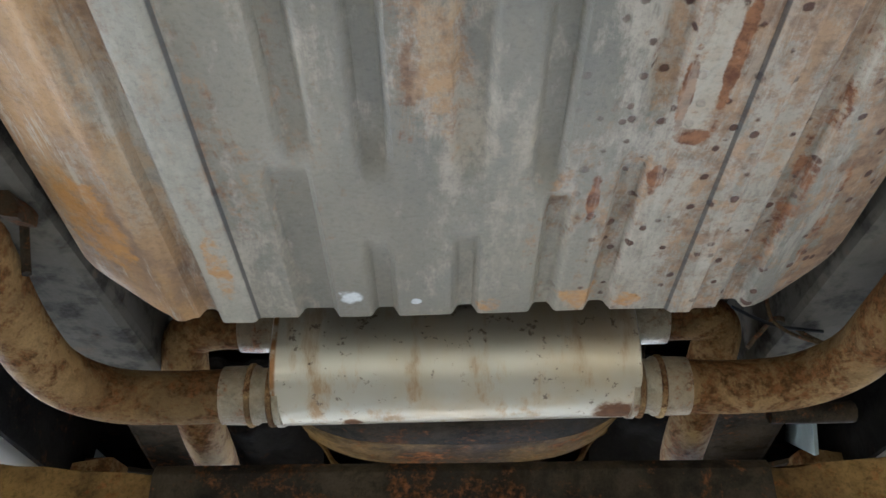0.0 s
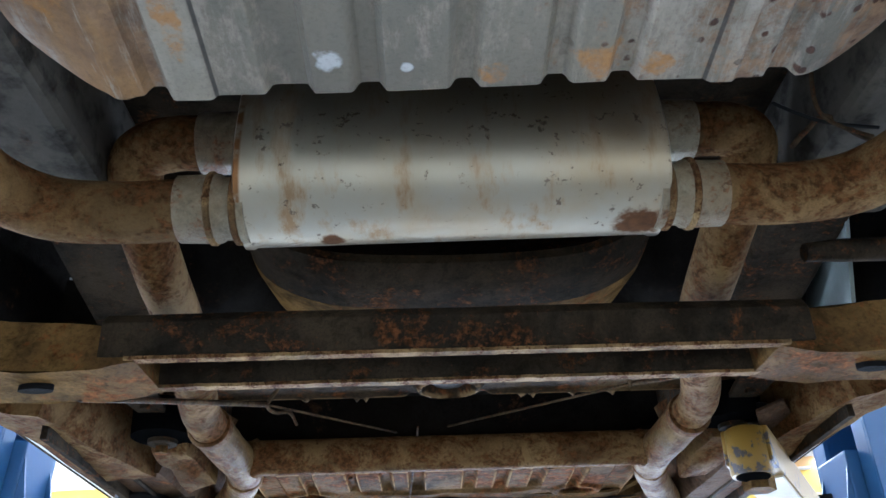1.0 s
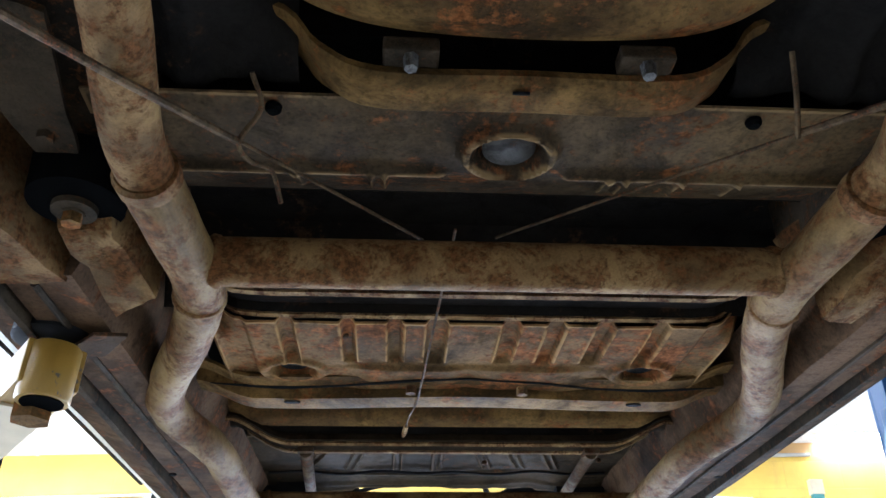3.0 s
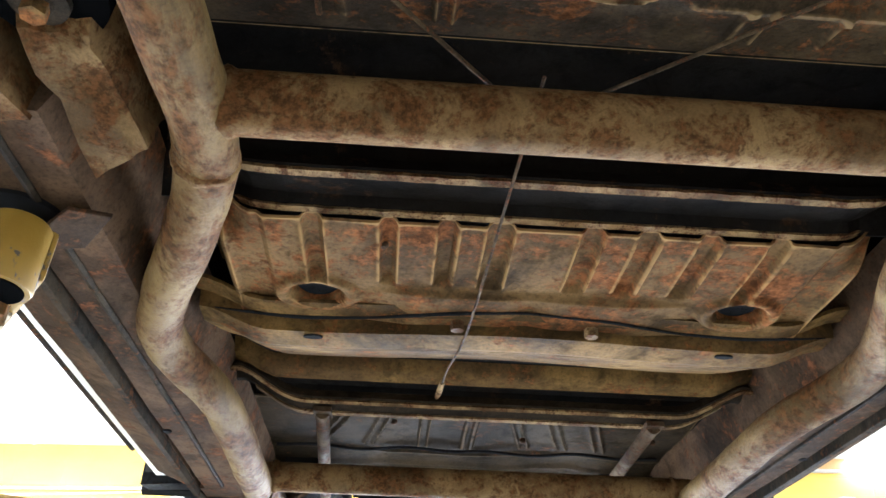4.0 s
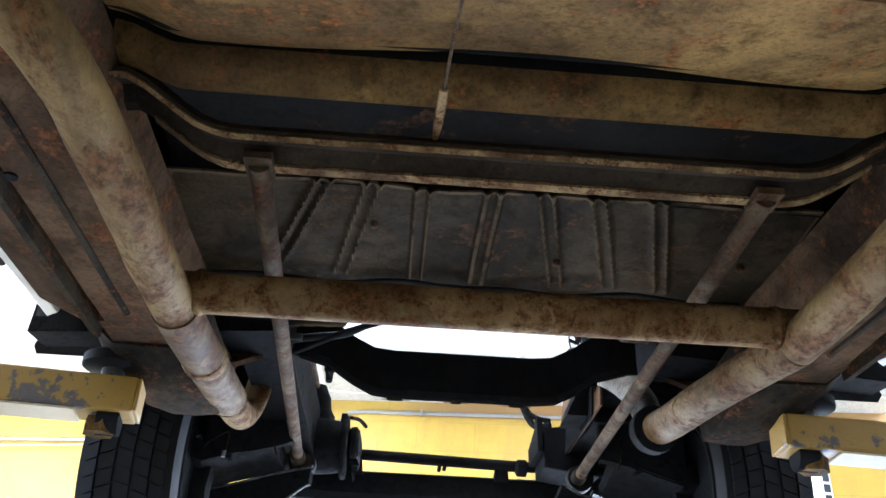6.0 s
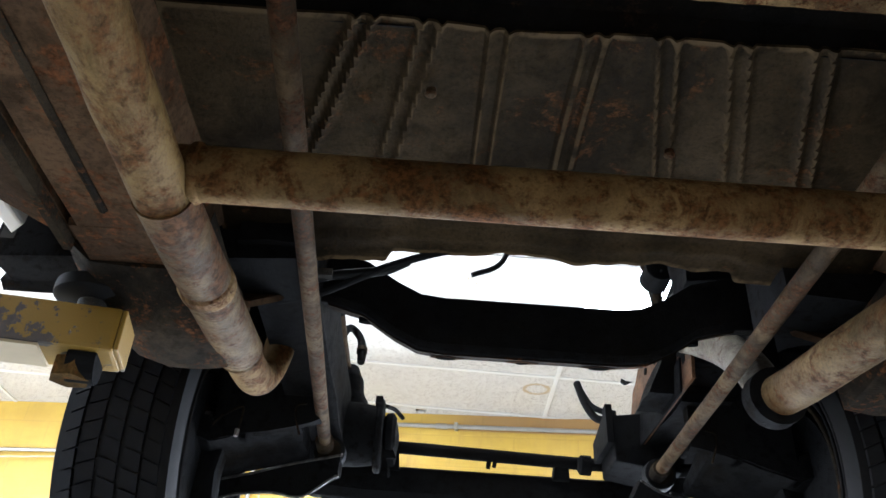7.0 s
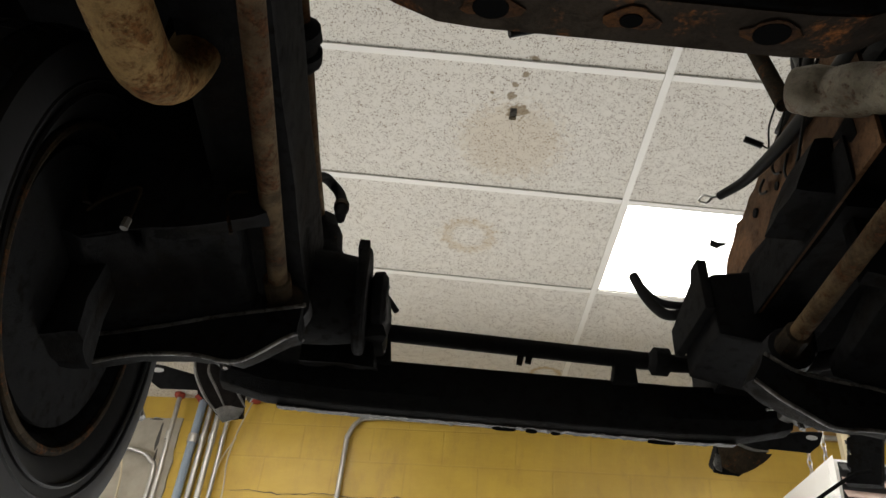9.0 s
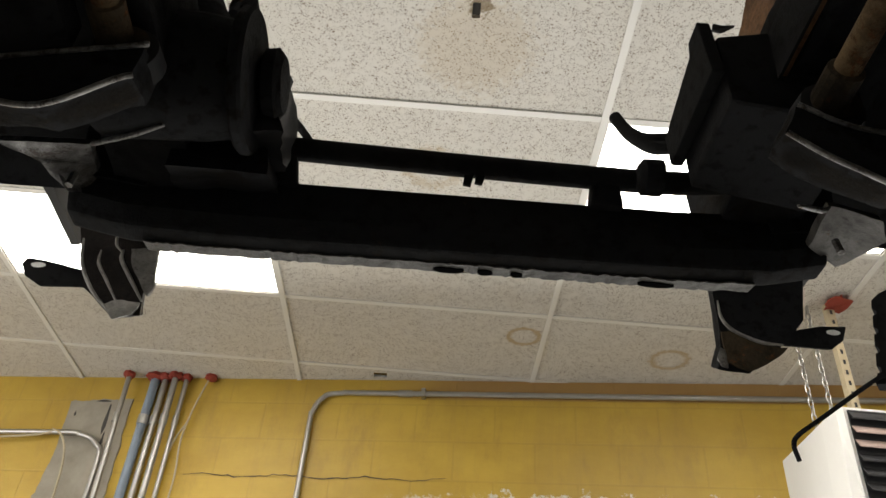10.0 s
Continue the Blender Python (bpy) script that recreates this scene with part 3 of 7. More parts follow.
side_wall("wall_left", -5.4, 2.35, 6.25, 3.0, "plain pale side wall with an open bay door")
side_wall("wall_right", 5.2, 2.85, 5.15, 2.7, "plain pale side wall with an added opening at the fill lamp")
tagged(mesh_object("wall_rear", box(-5.2, 5.2, DOOR_Y - 0.15, DOOR_Y, 0, CEIL + 0.5), PLASTER), "plain pale rear wall of the workshop", "wall", kind="structure")
tagged(mesh_object("roof_deck", box(-5.4, 5.4, -3.75, 8.4, CEIL + 0.5, CEIL + 0.6), DARK_VOID), "dark roof deck above the hung ceiling", "roof", kind="structure")

# hung ceiling: 1.22 x 0.61 m tiles on white bars, from one corner of the grid
GRID = pose(0.46, 4.894, CEIL, 0, 0, -1.03)
GRID_TURN = ROOM @ GRID
LIGHTS = {(0, 0), (-2, 1), (-2, -3), (1, -4), (-4, 1), (2, 2), (-4, -3), (3, -3), (-3, -7), (2, -8), (-1, -12)}
HOLES = {(-1, 3): (0.40, 0.47, 0.05, 0.10), (-1, -1): (0.748, 0.772, 0.195, 0.25)}


def tiles():
    bm = bmesh.new()
    for c in range(-5, 5):
        for r in range(-14, 6):
            if (c, r) in LIGHTS:
                continue
            x0, y0 = c * 1.22, r * 0.61
            sag = random.uniform(-0.003, 0.002)
            xs, ys = [0.004, 1.216], [0.004, 0.606]
            if (c, r) in HOLES:
                a, b, p, q = HOLES[(c, r)]
                xs, ys = [0.004, a, b, 1.216], [0.004, p, q, 0.606]
            for i in range(len(xs) - 1):
                for j in range(len(ys) - 1):
                    if len(xs) > 2 and i == 1 and j == 1:
                        continue
                    box(x0 + xs[i], x0 + xs[i + 1], y0 + ys[j], y0 + ys[j + 1], sag, sag + 0.016, bm)
    return bm


ceiling = mesh_object("ceiling", tiles(), TILE)
# the tile pattern is laid in room coordinates
ceiling.data.transform(GRID)
ceiling.matrix_world = ROOM
tagged(ceiling, "speckled off-white mineral ceiling tiles with damp rings", "ceiling", kind="structure")

bm = bmesh.new()
for c in range(-5, 6):
    box(c * 1.22 - 0.012, c * 1.22 + 0.012, -14 * 0.61, 6 * 0.61, -0.006, -0.001, bm)
for r in range(-14, 7):
    for c in range(-5, 5):
        box(c * 1.22 + 0.013, (c + 1) * 1.22 - 0.013, r * 0.61 - 0.012, r * 0.61 + 0.012, -0.0055, -0.0008, bm)
bars = mesh_object("trim_ceiling_bars", bm, GRID_WHITE)
bars.matrix_world = GRID_TURN
tagged(bars, "white metal grid bars of the hung ceiling", "ceiling grid", kind="structure")


def troffer(c, r):
    ob = thing("ceiling_light", "lit white fluorescent ceiling panel in the tile grid", "ceiling light", GRID_TURN @ pose(c * 1.22 + 0.61, r * 0.61 + 0.305, 0), "ceiling lights")
    part("diffuser", box(-0.59, 0.59, -0.285, 0.285, 0.002, 0.008), LAMP_PANEL, ob, "glowing white diffuser")
    bm = box(-0.606, 0.606, -0.301, -0.286, -0.001, 0.07)
    box(-0.606, 0.606, 0.286, 0.301, -0.001, 0.07, bm)
    box(-0.606, -0.591, -0.285, 0.285, -0.001, 0.07, bm)
    box(0.591, 0.606, -0.285, 0.285, -0.001, 0.07, bm)
    part("frame", bm, GRID_WHITE, ob)
    return ob


for c, r in sorted(LIGHTS):
    troffer(c, r)

# ---- things on the front wall (s along the wall, z up, d out from it) ----


def on_wall(s, d, z):
    return (s, -d, z)


def wall_thing(name, label, category, group=""):
    return thing(name, label, category, WALL_BASE.copy(), group)


def conduit(s_top, s_low, radius, material, label, top=CEIL, d=0.03):
    ob = wall_thing("conduit", label, "conduit", "wall conduits")
    part("pipe", tube([on_wall(s_top, d, top), on_wall(s_low, d, 2.33)], radius, 12, smooth=False), material, ob, "", True)
    part("coupling", tube([on_wall(s_top + (s_low - s_top) * 0.08, d, top - 0.24), on_wall(s_top + (s_low - s_top) * 0.1, d, top - 0.29)], radius * 1.25, 12, smooth=False), STEEL, ob, "", True)
    seal = disc([(0, radius * 1.6), (0.012, radius * 2.3), (0.03, radius * 2.0)], axis="z", centre=on_wall(s_top, d, top - 0.031), sides=14)
    for v in seal.verts:
        v.co += Vector([random.uniform(-0.005, 0.005) for _ in range(3)])
    part("fire_seal", seal, RED_SEAL, ob, "crusty red fire-stop collar", True)
    return ob


conduit(0.625, 0.66, 0.014, STEEL, "thin steel conduit up the yellow wall", d=0.06)
conduit(0.765, 0.765, 0.024, CONDUIT_BLUE, "thick blue-grey conduit up the yellow wall")
conduit(0.822, 0.832, 0.017, STEEL, "steel conduit beside the blue-grey one")
conduit(0.885, 0.895, 0.017, STEEL, "shiny steel conduit with a coupling", d=0.05)
conduit(0.94, 0.95, 0.013, STEEL, "thin steel conduit at the bundle's edge")
loose = wall_thing("loose_cable", "thin yellowed cable hanging from a ceiling collar", "cable")
part("strand", tube([on_wall(1.07, 0.03, CEIL), on_wall(1.02, 0.03, 3.2), on_wall(1.0, 0.03, 3.02), on_wall(1.02, 0.03, 2.8), on_wall(1.0, 0.03, 2.36)], 0.005, 6), ARM_PALE, loose, "", True)
part("strand", tube([on_wall(1.02, 0.035, 3.15), on_wall(0.96, 0.03, 3.0), on_wall(0.95, 0.03, 2.75), on_wall(0.97, 0.03, 2.4)], 0.004, 6), ARM_PALE, loose, "", True)
bm = disc([(0, 0.02), (0.01, 0.035), (0.028, 0.03)], axis="z", centre=on_wall(1.075, 0.03, CEIL - 0.029), sides=12)
part("fire_seal", bm, RED_SEAL, loose, "crusty red fire-stop collar", True)

elbow = wall_thing("bent_conduit", "steel conduit bending from upright to level", "conduit")
part("pipe", tube([on_wall(1.655, 0.02, 2.33), on_wall(1.655, 0.02, 3.12), on_wall(1.66, 0.02, 3.2), on_wall(1.70, 0.02, 3.28), on_wall(1.79, 0.02, 3.31), on_wall(2.2, 0.02, 3.312), on_wall(5.2, 0.02, 3.30)], 0.014, 12, 8), STEEL, elbow, "", True)
part("coupling", tube([on_wall(2.10, 0.02, 3.312), on_wall(2.17, 0.02, 3.312)], 0.018, 12, smooth=False), STEEL, elbow, "", True)
part("clamp", box(2.22, 2.24, -0.042, -0.001, 3.29, 3.335), STEEL, elbow)

patch = wall_thing("cement_patch", "bare grey cement patch on the yellow wall", "wall patch")
edge = [(0.20, 2.34), (0.67, 2.34), (0.672, 2.8), (0.66, 3.27), (0.47, 3.262), (0.31, 3.25), (0.325, 2.98), (0.30, 2.75), (0.24, 2.55)]
edge = [(a[0] + (b[0] - a[0]) * t / 9 + 0.010 * noise.noise(Vector((a[0] * 9 + t * 0.9, a[1] * 7, 1))), a[1] + (b[1] - a[1]) * t / 9 + 0.010 * noise.noise(Vector((a[1] * 9, t * 0.9, 4)))) for a, b in zip(edge, edge[1:] + edge[:1]) for t in range(9)]
part("cement_skim", hull_prism([on_wall(a, 0.001, b) for a, b in edge], [on_wall(0.46 + (a - 0.46) * 0.99, 0.006, b) for a, b in edge]), CEMENT, patch, "bare grey cement skim")
for a, b, w, h in ((0.545, 3.15, 0.010, 0.09), (0.56, 3.02, 0.007, 0.06), (0.50, 3.255, 0.04, 0.006), (0.36, 3.18, 0.005, 0.016)):
    part("tar_smear", hull_prism([on_wall(a + w * math.cos(q) * (1 + 0.3 * math.sin(3 * q + b)), 0.0055, b + h * math.sin(q)) for q in np.linspace(0, 5.8, 12)], [on_wall(a + 0.9 * w * math.cos(q) * (1 + 0.3 * math.sin(3 * q + b)), 0.0075, b + 0.95 * h * math.sin(q)) for q in np.linspace(0, 5.8, 12)]), DARK_VOID, patch, "dark old tar smear")
looped = wall_thing("looped_conduit", "pale conduit looping over the cement patch", "conduit")
part("pipe", tube([on_wall(-1.5, 0.03, 3.03), on_wall(0.2, 0.03, 3.06), on_wall(0.45, 0.03, 3.05), on_wall(0.55, 0.03, 3.0), on_wall(0.59, 0.03, 2.9), on_wall(0.585, 0.03, 2.4)], 0.013, 10), STEEL, looped, "", True)
part("wire", tube([on_wall(-1.5, 0.045, 2.96), on_wall(0.1, 0.04, 3.03), on_wall(0.3, 0.04, 3.07), on_wall(0.40, 0.04, 2.95), on_wall(0.43, 0.04, 2.7), on_wall(0.43, 0.04, 2.4)], 0.006, 8), ARM_PALE, looped, "", True)
crack = wall_thing("wall_crack_line", "long dark settlement crack along a block course", "crack")
bm = bmesh.new()
last = None
for k in range(41):
    s, z = 1.05 + k * 0.033, 2.862 + 0.008 * math.sin(k * 0.5) + random.uniform(-0.005, 0.005)
    w = 0.0012 + 0.002 * random.random() * min(1, (40 - k) / 12, k / 8)
    ring = [bm.verts.new(on_wall(s, 0.0035, z - w)), bm.verts.new(on_wall(s, 0.0035, z + w))]
    if last:
        bm.faces.new((last[0], ring[0], ring[1], last[1]))
    last = ring
part("gap", bm, DARK_VOID, crack)

# unit heater on chains, right of the car's nose
heater = thing("unit_heater", "white hanging unit heater with dark louvres", "heater", ROOM @ pose(1.42, 5.6, 2.32, 0, 0, 0))
part("casing", box(0.0, 0.66, 0.0, 0.5, 0.0, 0.47), WHITE_METAL, heater, "white enamelled casing", bevel=0.008)
bm = hull_prism([(-0.035, 0.0, 0.02), (0.0, -0.03, 0.0), (0.0, -0.03, 0.47), (-0.01, 0.0, 0.45)], [(-0.034, 0.12, 0.02), (0.0, 0.12, 0.0), (0.0, 0.12, 0.47), (-0.01, 0.12, 0.45)])
part("bezel", bm, WHITE_METAL, heater)
part("grille", box(0.03, 0.36, -0.006, 0.0, 0.03, 0.455), LOUVRE, heater, "dark opening behind the louvres")
for k in range(8):
    z = 0.045 + k * 0.052
    part("louvre", hull_prism([(0.03, -0.03, z), (0.36, -0.03, z), (0.36, -0.008, z + 0.03), (0.03, -0.008, z + 0.03)], [(0.03, -0.03, z + 0.006), (0.36, -0.03, z + 0.006), (0.36, -0.008, z + 0.036), (0.03, -0.008, z + 0.036)]), PINK if k in (5, 6) else LOUVRE, heater)
for k in range(6):
    part("lettering", box(0.615, 0.648, -0.004, -0.001, 0.10 + k * 0.055, 0.14 + k * 0.055), LOUVRE, heater)


def chain(x, y, z0, z1, label):
    ob = thing("hanging_chain", label, "chain", ROOM @ pose(x, y, z0), "heater chains")
    count = int((z1 - z0) / 0.032)
    for k in range(count):
        z = 0.016 + k * 0.032
        pts = []
        for a in np.linspace(0, 2 * math.pi, 13):
            w, h = 0.009 * math.cos(a), 0.022 * math.sin(a)
            pts.append((w, 0, z + h) if k % 2 else (0.002, w, z + h))
        part("link", tube(pts, 0.0028, 6, 1, False, smooth=False), STEEL, ob, "", True)
    return ob


chain(1.50, 5.92, 2.79, 3.4, "zinc chain holding the heater to the ceiling")
chain(1.545, 5.86, 2.79, 3.4, "doubled zinc chain beside the strut")
strut = thing("ceiling_strut", "pale perforated steel strut under the ceiling", "strut", ROOM @ pose(1.63, 5.83, 2.79))
bm = box(-0.014, 0.014, -0.003, 0.0, 0.0, 0.61)
box(-0.017, -0.014, -0.003, 0.03, 0, 0.61, bm)
box(0.014, 0.017, -0.003, 0.03, 0, 0.61, bm)
part("channel", bm, ARM_PALE, strut)
for k in range(12):
    part("slot", box(-0.005, 0.005, -0.0045, -0.0032, 0.03 + k * 0.048, 0.05 + k * 0.048), LOUVRE, strut)
seal = disc([(0, 0.05), (0.01, 0.06), (0.028, 0.035)], axis="z", centre=(0.02, -0.03, 0.582), sides=12)
for v in seal.verts:
    v.co += Vector((random.uniform(-0.015, 0.015), random.uniform(-0.015, 0.015), random.uniform(-0.004, 0.002)))
part("fire_seal", seal, RED_SEAL, strut, "crusty red fire-stop collar")

rack = thing("pallet_rack", "teal perforated rack upright with white brace", "rack", ROOM @ pose(2.75, 6.1, 0))
bm = box(-0.04, 0.04, -0.02, 0.02, 0, 2.95)
part("upright", bm, TEAL, rack, bevel=0.004)
for k in range(10):
    part("hole", box(-0.012, 0.012, -0.0225, -0.0202, 2.0 + k * 0.09, 2.045 + k * 0.09), LOUVRE, rack)
part("cap", box(-0.045, 0.045, -0.025, 0.025, 2.95, 3.05), ARM_PALE, rack)
part("brace", tube([(0.05, -0.03, 2.2), (1.1, -0.03, 2.95)], 0.03, 4, smooth=False), WHITE_METAL, rack, "white diagonal brace")
part("brace", tube([(0.0, 0.03, 2.1), (0.9, 0.05, 2.85)], 0.015, 6, smooth=False), TEAL, rack)
part("upright", box(1.06, 1.14, -0.02, 0.02, 0, 3.0), TEAL, rack)

# ---- two-post lift ----


def lift_post(x, y, inward):
    ob = thing("lift_post", "blue steel post of a two-post vehicle lift", "lift post", pose(x, y, 0, 0, 0, 0 if inward > 0 else 180), "lift posts")
    # a C section open towards the car, which lies along the post's own +x
    bm = box(-0.16, -0.145, -0.2, 0.2, 0, 3.2)
    box(-0.145, 0.06, -0.2, -0.185, 0, 3.2, bm)
    box(-0.145, 0.06, 0.185, 0.2, 0, 3.2, bm)
    box(0.045, 0.06, -0.185, -0.11, 0, 3.2, bm)
    box(0.045, 0.06, 0.11, 0.185, 0, 3.2, bm)
    part("column", bm, BLUE, ob, bevel=0.003)
    part("carriage", box(-0.10, 0.10, -0.105, 0.105, 1.35, 2.35), BLUE, ob, "blue lifting carriage", bevel=0.006)
    part("base_plate", box(-0.3, 0.25, -0.3, 0.3, 0, 0.02), BLUE, ob)
    part("gusset", hull_prism([(0.10, -0.10, 1.75), (0.22, -0.10, 1.78), (0.10, -0.10, 2.3)], [(0.10, -0.09, 1.75), (0.22, -0.09, 1.78), (0.10, -0.09, 2.3)]), BLUE, ob)
    part("gusset", hull_prism([(0.10, 0.10, 1.75), (0.22, 0.10, 1.78), (0.10, 0.10, 2.3)], [(0.10, 0.09, 1.75), (0.22, 0.09, 1.78), (0.10, 0.09, 2.3)]), BLUE, ob)
    return ob


post_l = lift_post(-1.40, 2.62, 1)
post_r = lift_post(1.42, 2.72, -1)


def swing_arm(post, pivot, tip, label, pad_out=0.0, slant=0.0, sleeve=False):
    """A lift arm from its pivot to the top of its tip: an outer tube, an extension and a rubber pad."""
    p, t = Vector(pivot), Vector(tip)
    d = t - p
    length = Vector((d.x, d.y, 0)).length
    turn = Matrix.Translation(p) @ Euler((0, -math.atan2(d.z, length), math.atan2(d.y, d.x))).to_matrix().to_4x4()
    lo = length * 0.62
    shell = hull_prism([(0, -0.06, -0.12), (lo + slant, -0.05, -0.085), (lo + slant, 0.05, -0.085), (0, 0.06, -0.12)], [(0, -0.06, 0.03), (lo, -0.05, 0.016), (lo, 0.05, 0.016), (0, 0.06, 0.03)])
    ob = part("lift_arm", shell, YELLOW, post, label, bevel=0.006)
    ob.matrix_parent_inverse = post.matrix_basis.inverted()
    ob.matrix_basis = turn
    if not slant:
        part("collar", box(lo - 0.012, lo + 0.004, -0.056, 0.056, -0.106, 0.017), BLACK, ob)
    part("extension", box(lo - 0.05, length, -0.038, 0.038, -0.060, 0.0), YELLOW, ob, "chipped yellow extension tube", bevel=0.005)
    part("wear_strip", box(lo + 0.02, length - 0.09, -0.034, 0.034, -0.064, -0.0602), ARM_PALE, ob, "pale worn underside")
    if sleeve:
        part("screw_sleeve", disc([(0.0, 0.027), (0.0, 0.032), (0.004, 0.034), (0.072, 0.034), (0.076, 0.031), (0.076, 0.016)], axis="z", centre=(length - 0.012, 0, -0.078), sides=28), YELLOW, ob, "chipped yellow screw sleeve", True)
        part("sleeve_mouth", disc([(0.0, 0.0265), (0.004, 0.027)], axis="z", centre=(length - 0.012, 0, -0.080), sides=24), HOLE, ob, "dark open mouth")
        part("saddle_wing", hull_prism([(length - 0.09, 0.012, 0.010), (length + 0.03, 0.030, 0.010), (length + 0.03, 0.075, 0.022), (length - 0.05, 0.075, 0.022)], [(length - 0.09, 0.012, 0.016), (length + 0.03, 0.030, 0.016), (length + 0.03, 0.075, 0.028), (length - 0.05, 0.075, 0.028)]), RAIL_ROSE, ob, "dusty saddle wing", bevel=0.002)
    else:
        part("end_plate", box(length, length + 0.006, -0.037, 0.037, -0.058, -0.002), YELLOW, ob, "chipped end plate", bevel=0.002)
        part("tube_mouth", tube([(length - 0.02, 0, -0.067), (length - 0.055, 0, -0.067)], 0.026, 16, smooth=False), BLACK, ob)
    part("pad_screw", tube([(length - 0.05, pad_out, -0.085), (length - 0.05, pad_out, 0.03)], 0.019, 14, smooth=False), SILVER_WORN, ob, "worn steel pad screw", True)
    part("screw_nut", tube([(length - 0.05, pad_out, -0.092), (length - 0.05, pad_out, -0.066)], 0.026, 6, smooth=False), FRAME_TAN, ob)
    part("pad", disc([(0.0, 0.046), (0.004, 0.052), (0.02, 0.052), (0.024, 0.046)], axis="z", centre=(length - 0.05, pad_out, 0.02), sides=24), RUBBER, ob, "black rubber lifting pad", True)
    return ob


swing_arm(post_l, (-1.24, 2.50, 1.885), (-0.565, 1.585, 1.932), "yellow lift arm under the sill behind the door", sleeve=True)
swing_arm(post_l, (-1.24, 2.76, 1.893), (-0.565, 2.87, 1.921), "yellow lift arm under the rail behind the tyre", slant=0.05)
swing_arm(post_r, (1.26, 2.58, 1.96), (0.48, 1.30, 1.998), "yellow lift arm with a pale worn underside", sleeve=True)
swing_arm(post_r, (1.26, 2.84, 1.945), (0.56, 2.89, 1.965), "yellow lift arm with a dark chipped patch", slant=-0.08)

# ---- the car: a stripped shell on the lift, leaning a little to one side ----
car = thing("car", "stripped old car shell raised on a two-post lift", "car", pose(0, 0, 2.0, 0, -1.7, 0))


def ragged(stations, amount, count=90):
    """The same line in many short, slightly uneven steps, as a rusted sheet edge has."""
    xs = [a[0] for a in stations]
    out = []
    for x in np.linspace(xs[0], xs[-1], count):
        out.append((float(x), float(np.interp(x, xs, [a[1] for a in stations])) + random.uniform(-amount, amount), float(np.interp(x, xs, [a[2] for a in stations])) + random.uniform(-amount, amount) * 0.5))
    return out


# fuel tank, ribbed underneath
GROOVES = ((-0.167, -0.134, 0.287, 0.6), (-0.098, -0.077, 0.395, 0.6), (-0.022, -0.003, 0.388, 0.6), (0.050, 0.069, 0.33, 0.6), (0.102, 0.121, 0.28, 0.6), (-0.262, -0.246, -0.6, 0.6), (0.226, 0.246, -0.6, 0.6),
           (-0.150, -0.127, -0.6, 0.265), (-0.095, -0.072, -0.6, 0.285), (-0.024, 0.001, -0.6, 0.28), (0.035, 0.056, -0.6, 0.30), (0.106, 0.125, -0.6, 0.21))


def tank_floor(x, y):
    z = 0.034
    for a, b, p, q in GROOVES:
        z += (0.010 if p > 0 else 0.009) * band(x, a, b, 0.0035) * band(y, p, q, 0.010)
    z -= 0.006 * band(x, -0.243, -0.209, 0.003) + 0.005 * band(x, 0.178, 0.200, 0.003) + 0.004 * band(x, -0.290, -0.274, 0.006)
    z += 0.0015 * noise.noise(Vector((x * 9, y * 5, 2)))
    edge = max(0.0, abs(x + 0.015) - 0.27)
    z += 1.4 * edge**1.5
    front = max(0.0, y - 0.44)
    z += (0.9 * front**1.5) * step(0.26, 0.34, abs(x + 0.015))
    return z


def tank_front(x):
    """The front edge: nearly straight, scalloped at the grooves, with rounded corners."""
    d = max(0.0, -x - 0.285) / 0.0705 if x < 0 else max(0.0, x - 0.25) / 0.0735
    dip = sum(0.0025 * band(x, a, b, 0.006) for a, b, p, q in GROOVES if q > 0.5)
    return 0.513 - 0.012 * step(-0.2, 0.3, x) - 0.085 * (1 - math.sqrt(max(0.0, 1 - d * d))) - dip


bm = bmesh.new()
nx, ny = 240, 60
xs = np.linspace(-0.355, 0.323, nx)
low = [[bm.verts.new((x, -0.6 + (tank_front(x) + 0.6) * t, tank_floor(x, -0.6 + (tank_front(x) + 0.6) * t))) for x in xs] for t in np.linspace(0, 1, ny)]
top = [[bm.verts.new((x, -0.6 + (tank_front(x) + 0.6) * t, max(0.2, tank_floor(x, 0)))) for x in xs] for t in (0, 1)]
for j in range(ny - 1):
    for i in range(nx - 1):
        bm.faces.new((low[j][i], low[j + 1][i], low[j + 1][i + 1], low[j][i + 1]))
for i in range(nx - 1):
    bm.faces.new((low[-1][i], top[1][i], top[1][i + 1], low[-1][i + 1]))
    bm.faces.new((low[0][i], low[0][i + 1], top[0][i + 1], top[0][i]))
    bm.faces.new((top[0][i], top[0][i + 1], top[1][i + 1], top[1][i]))
tank = part("fuel_tank", bm, TANK, car, "grey ribbed steel fuel tank with rust streaks", True)
tank.matrix_basis = pose(0.013, 0.030, 0.052, -4.0, 0, 0) @ Matrix.Diagonal((1.085, 1, 1, 1))

# transverse muffler with an inlet and an outlet at each end
MY, MZ, MA, MB, LEVEL = 0.684, 0.090, 0.098, 0.064, 0.015


def oval(scale=1.0, n=36, tilt=0.12):
    out = []
    for a in np.linspace(0, 2 * math.pi, n, endpoint=False):
        c, s = math.cos(a), math.sin(a)
        y, z = MB * scale * (abs(c) ** 0.8) * (1 if c >= 0 else -1), MA * scale * (abs(s) ** 0.8) * (1 if s >= 0 else -1)
        out.append((y * math.cos(tilt) + z * math.sin(tilt), z * math.cos(tilt) - y * math.sin(tilt)))
    return out


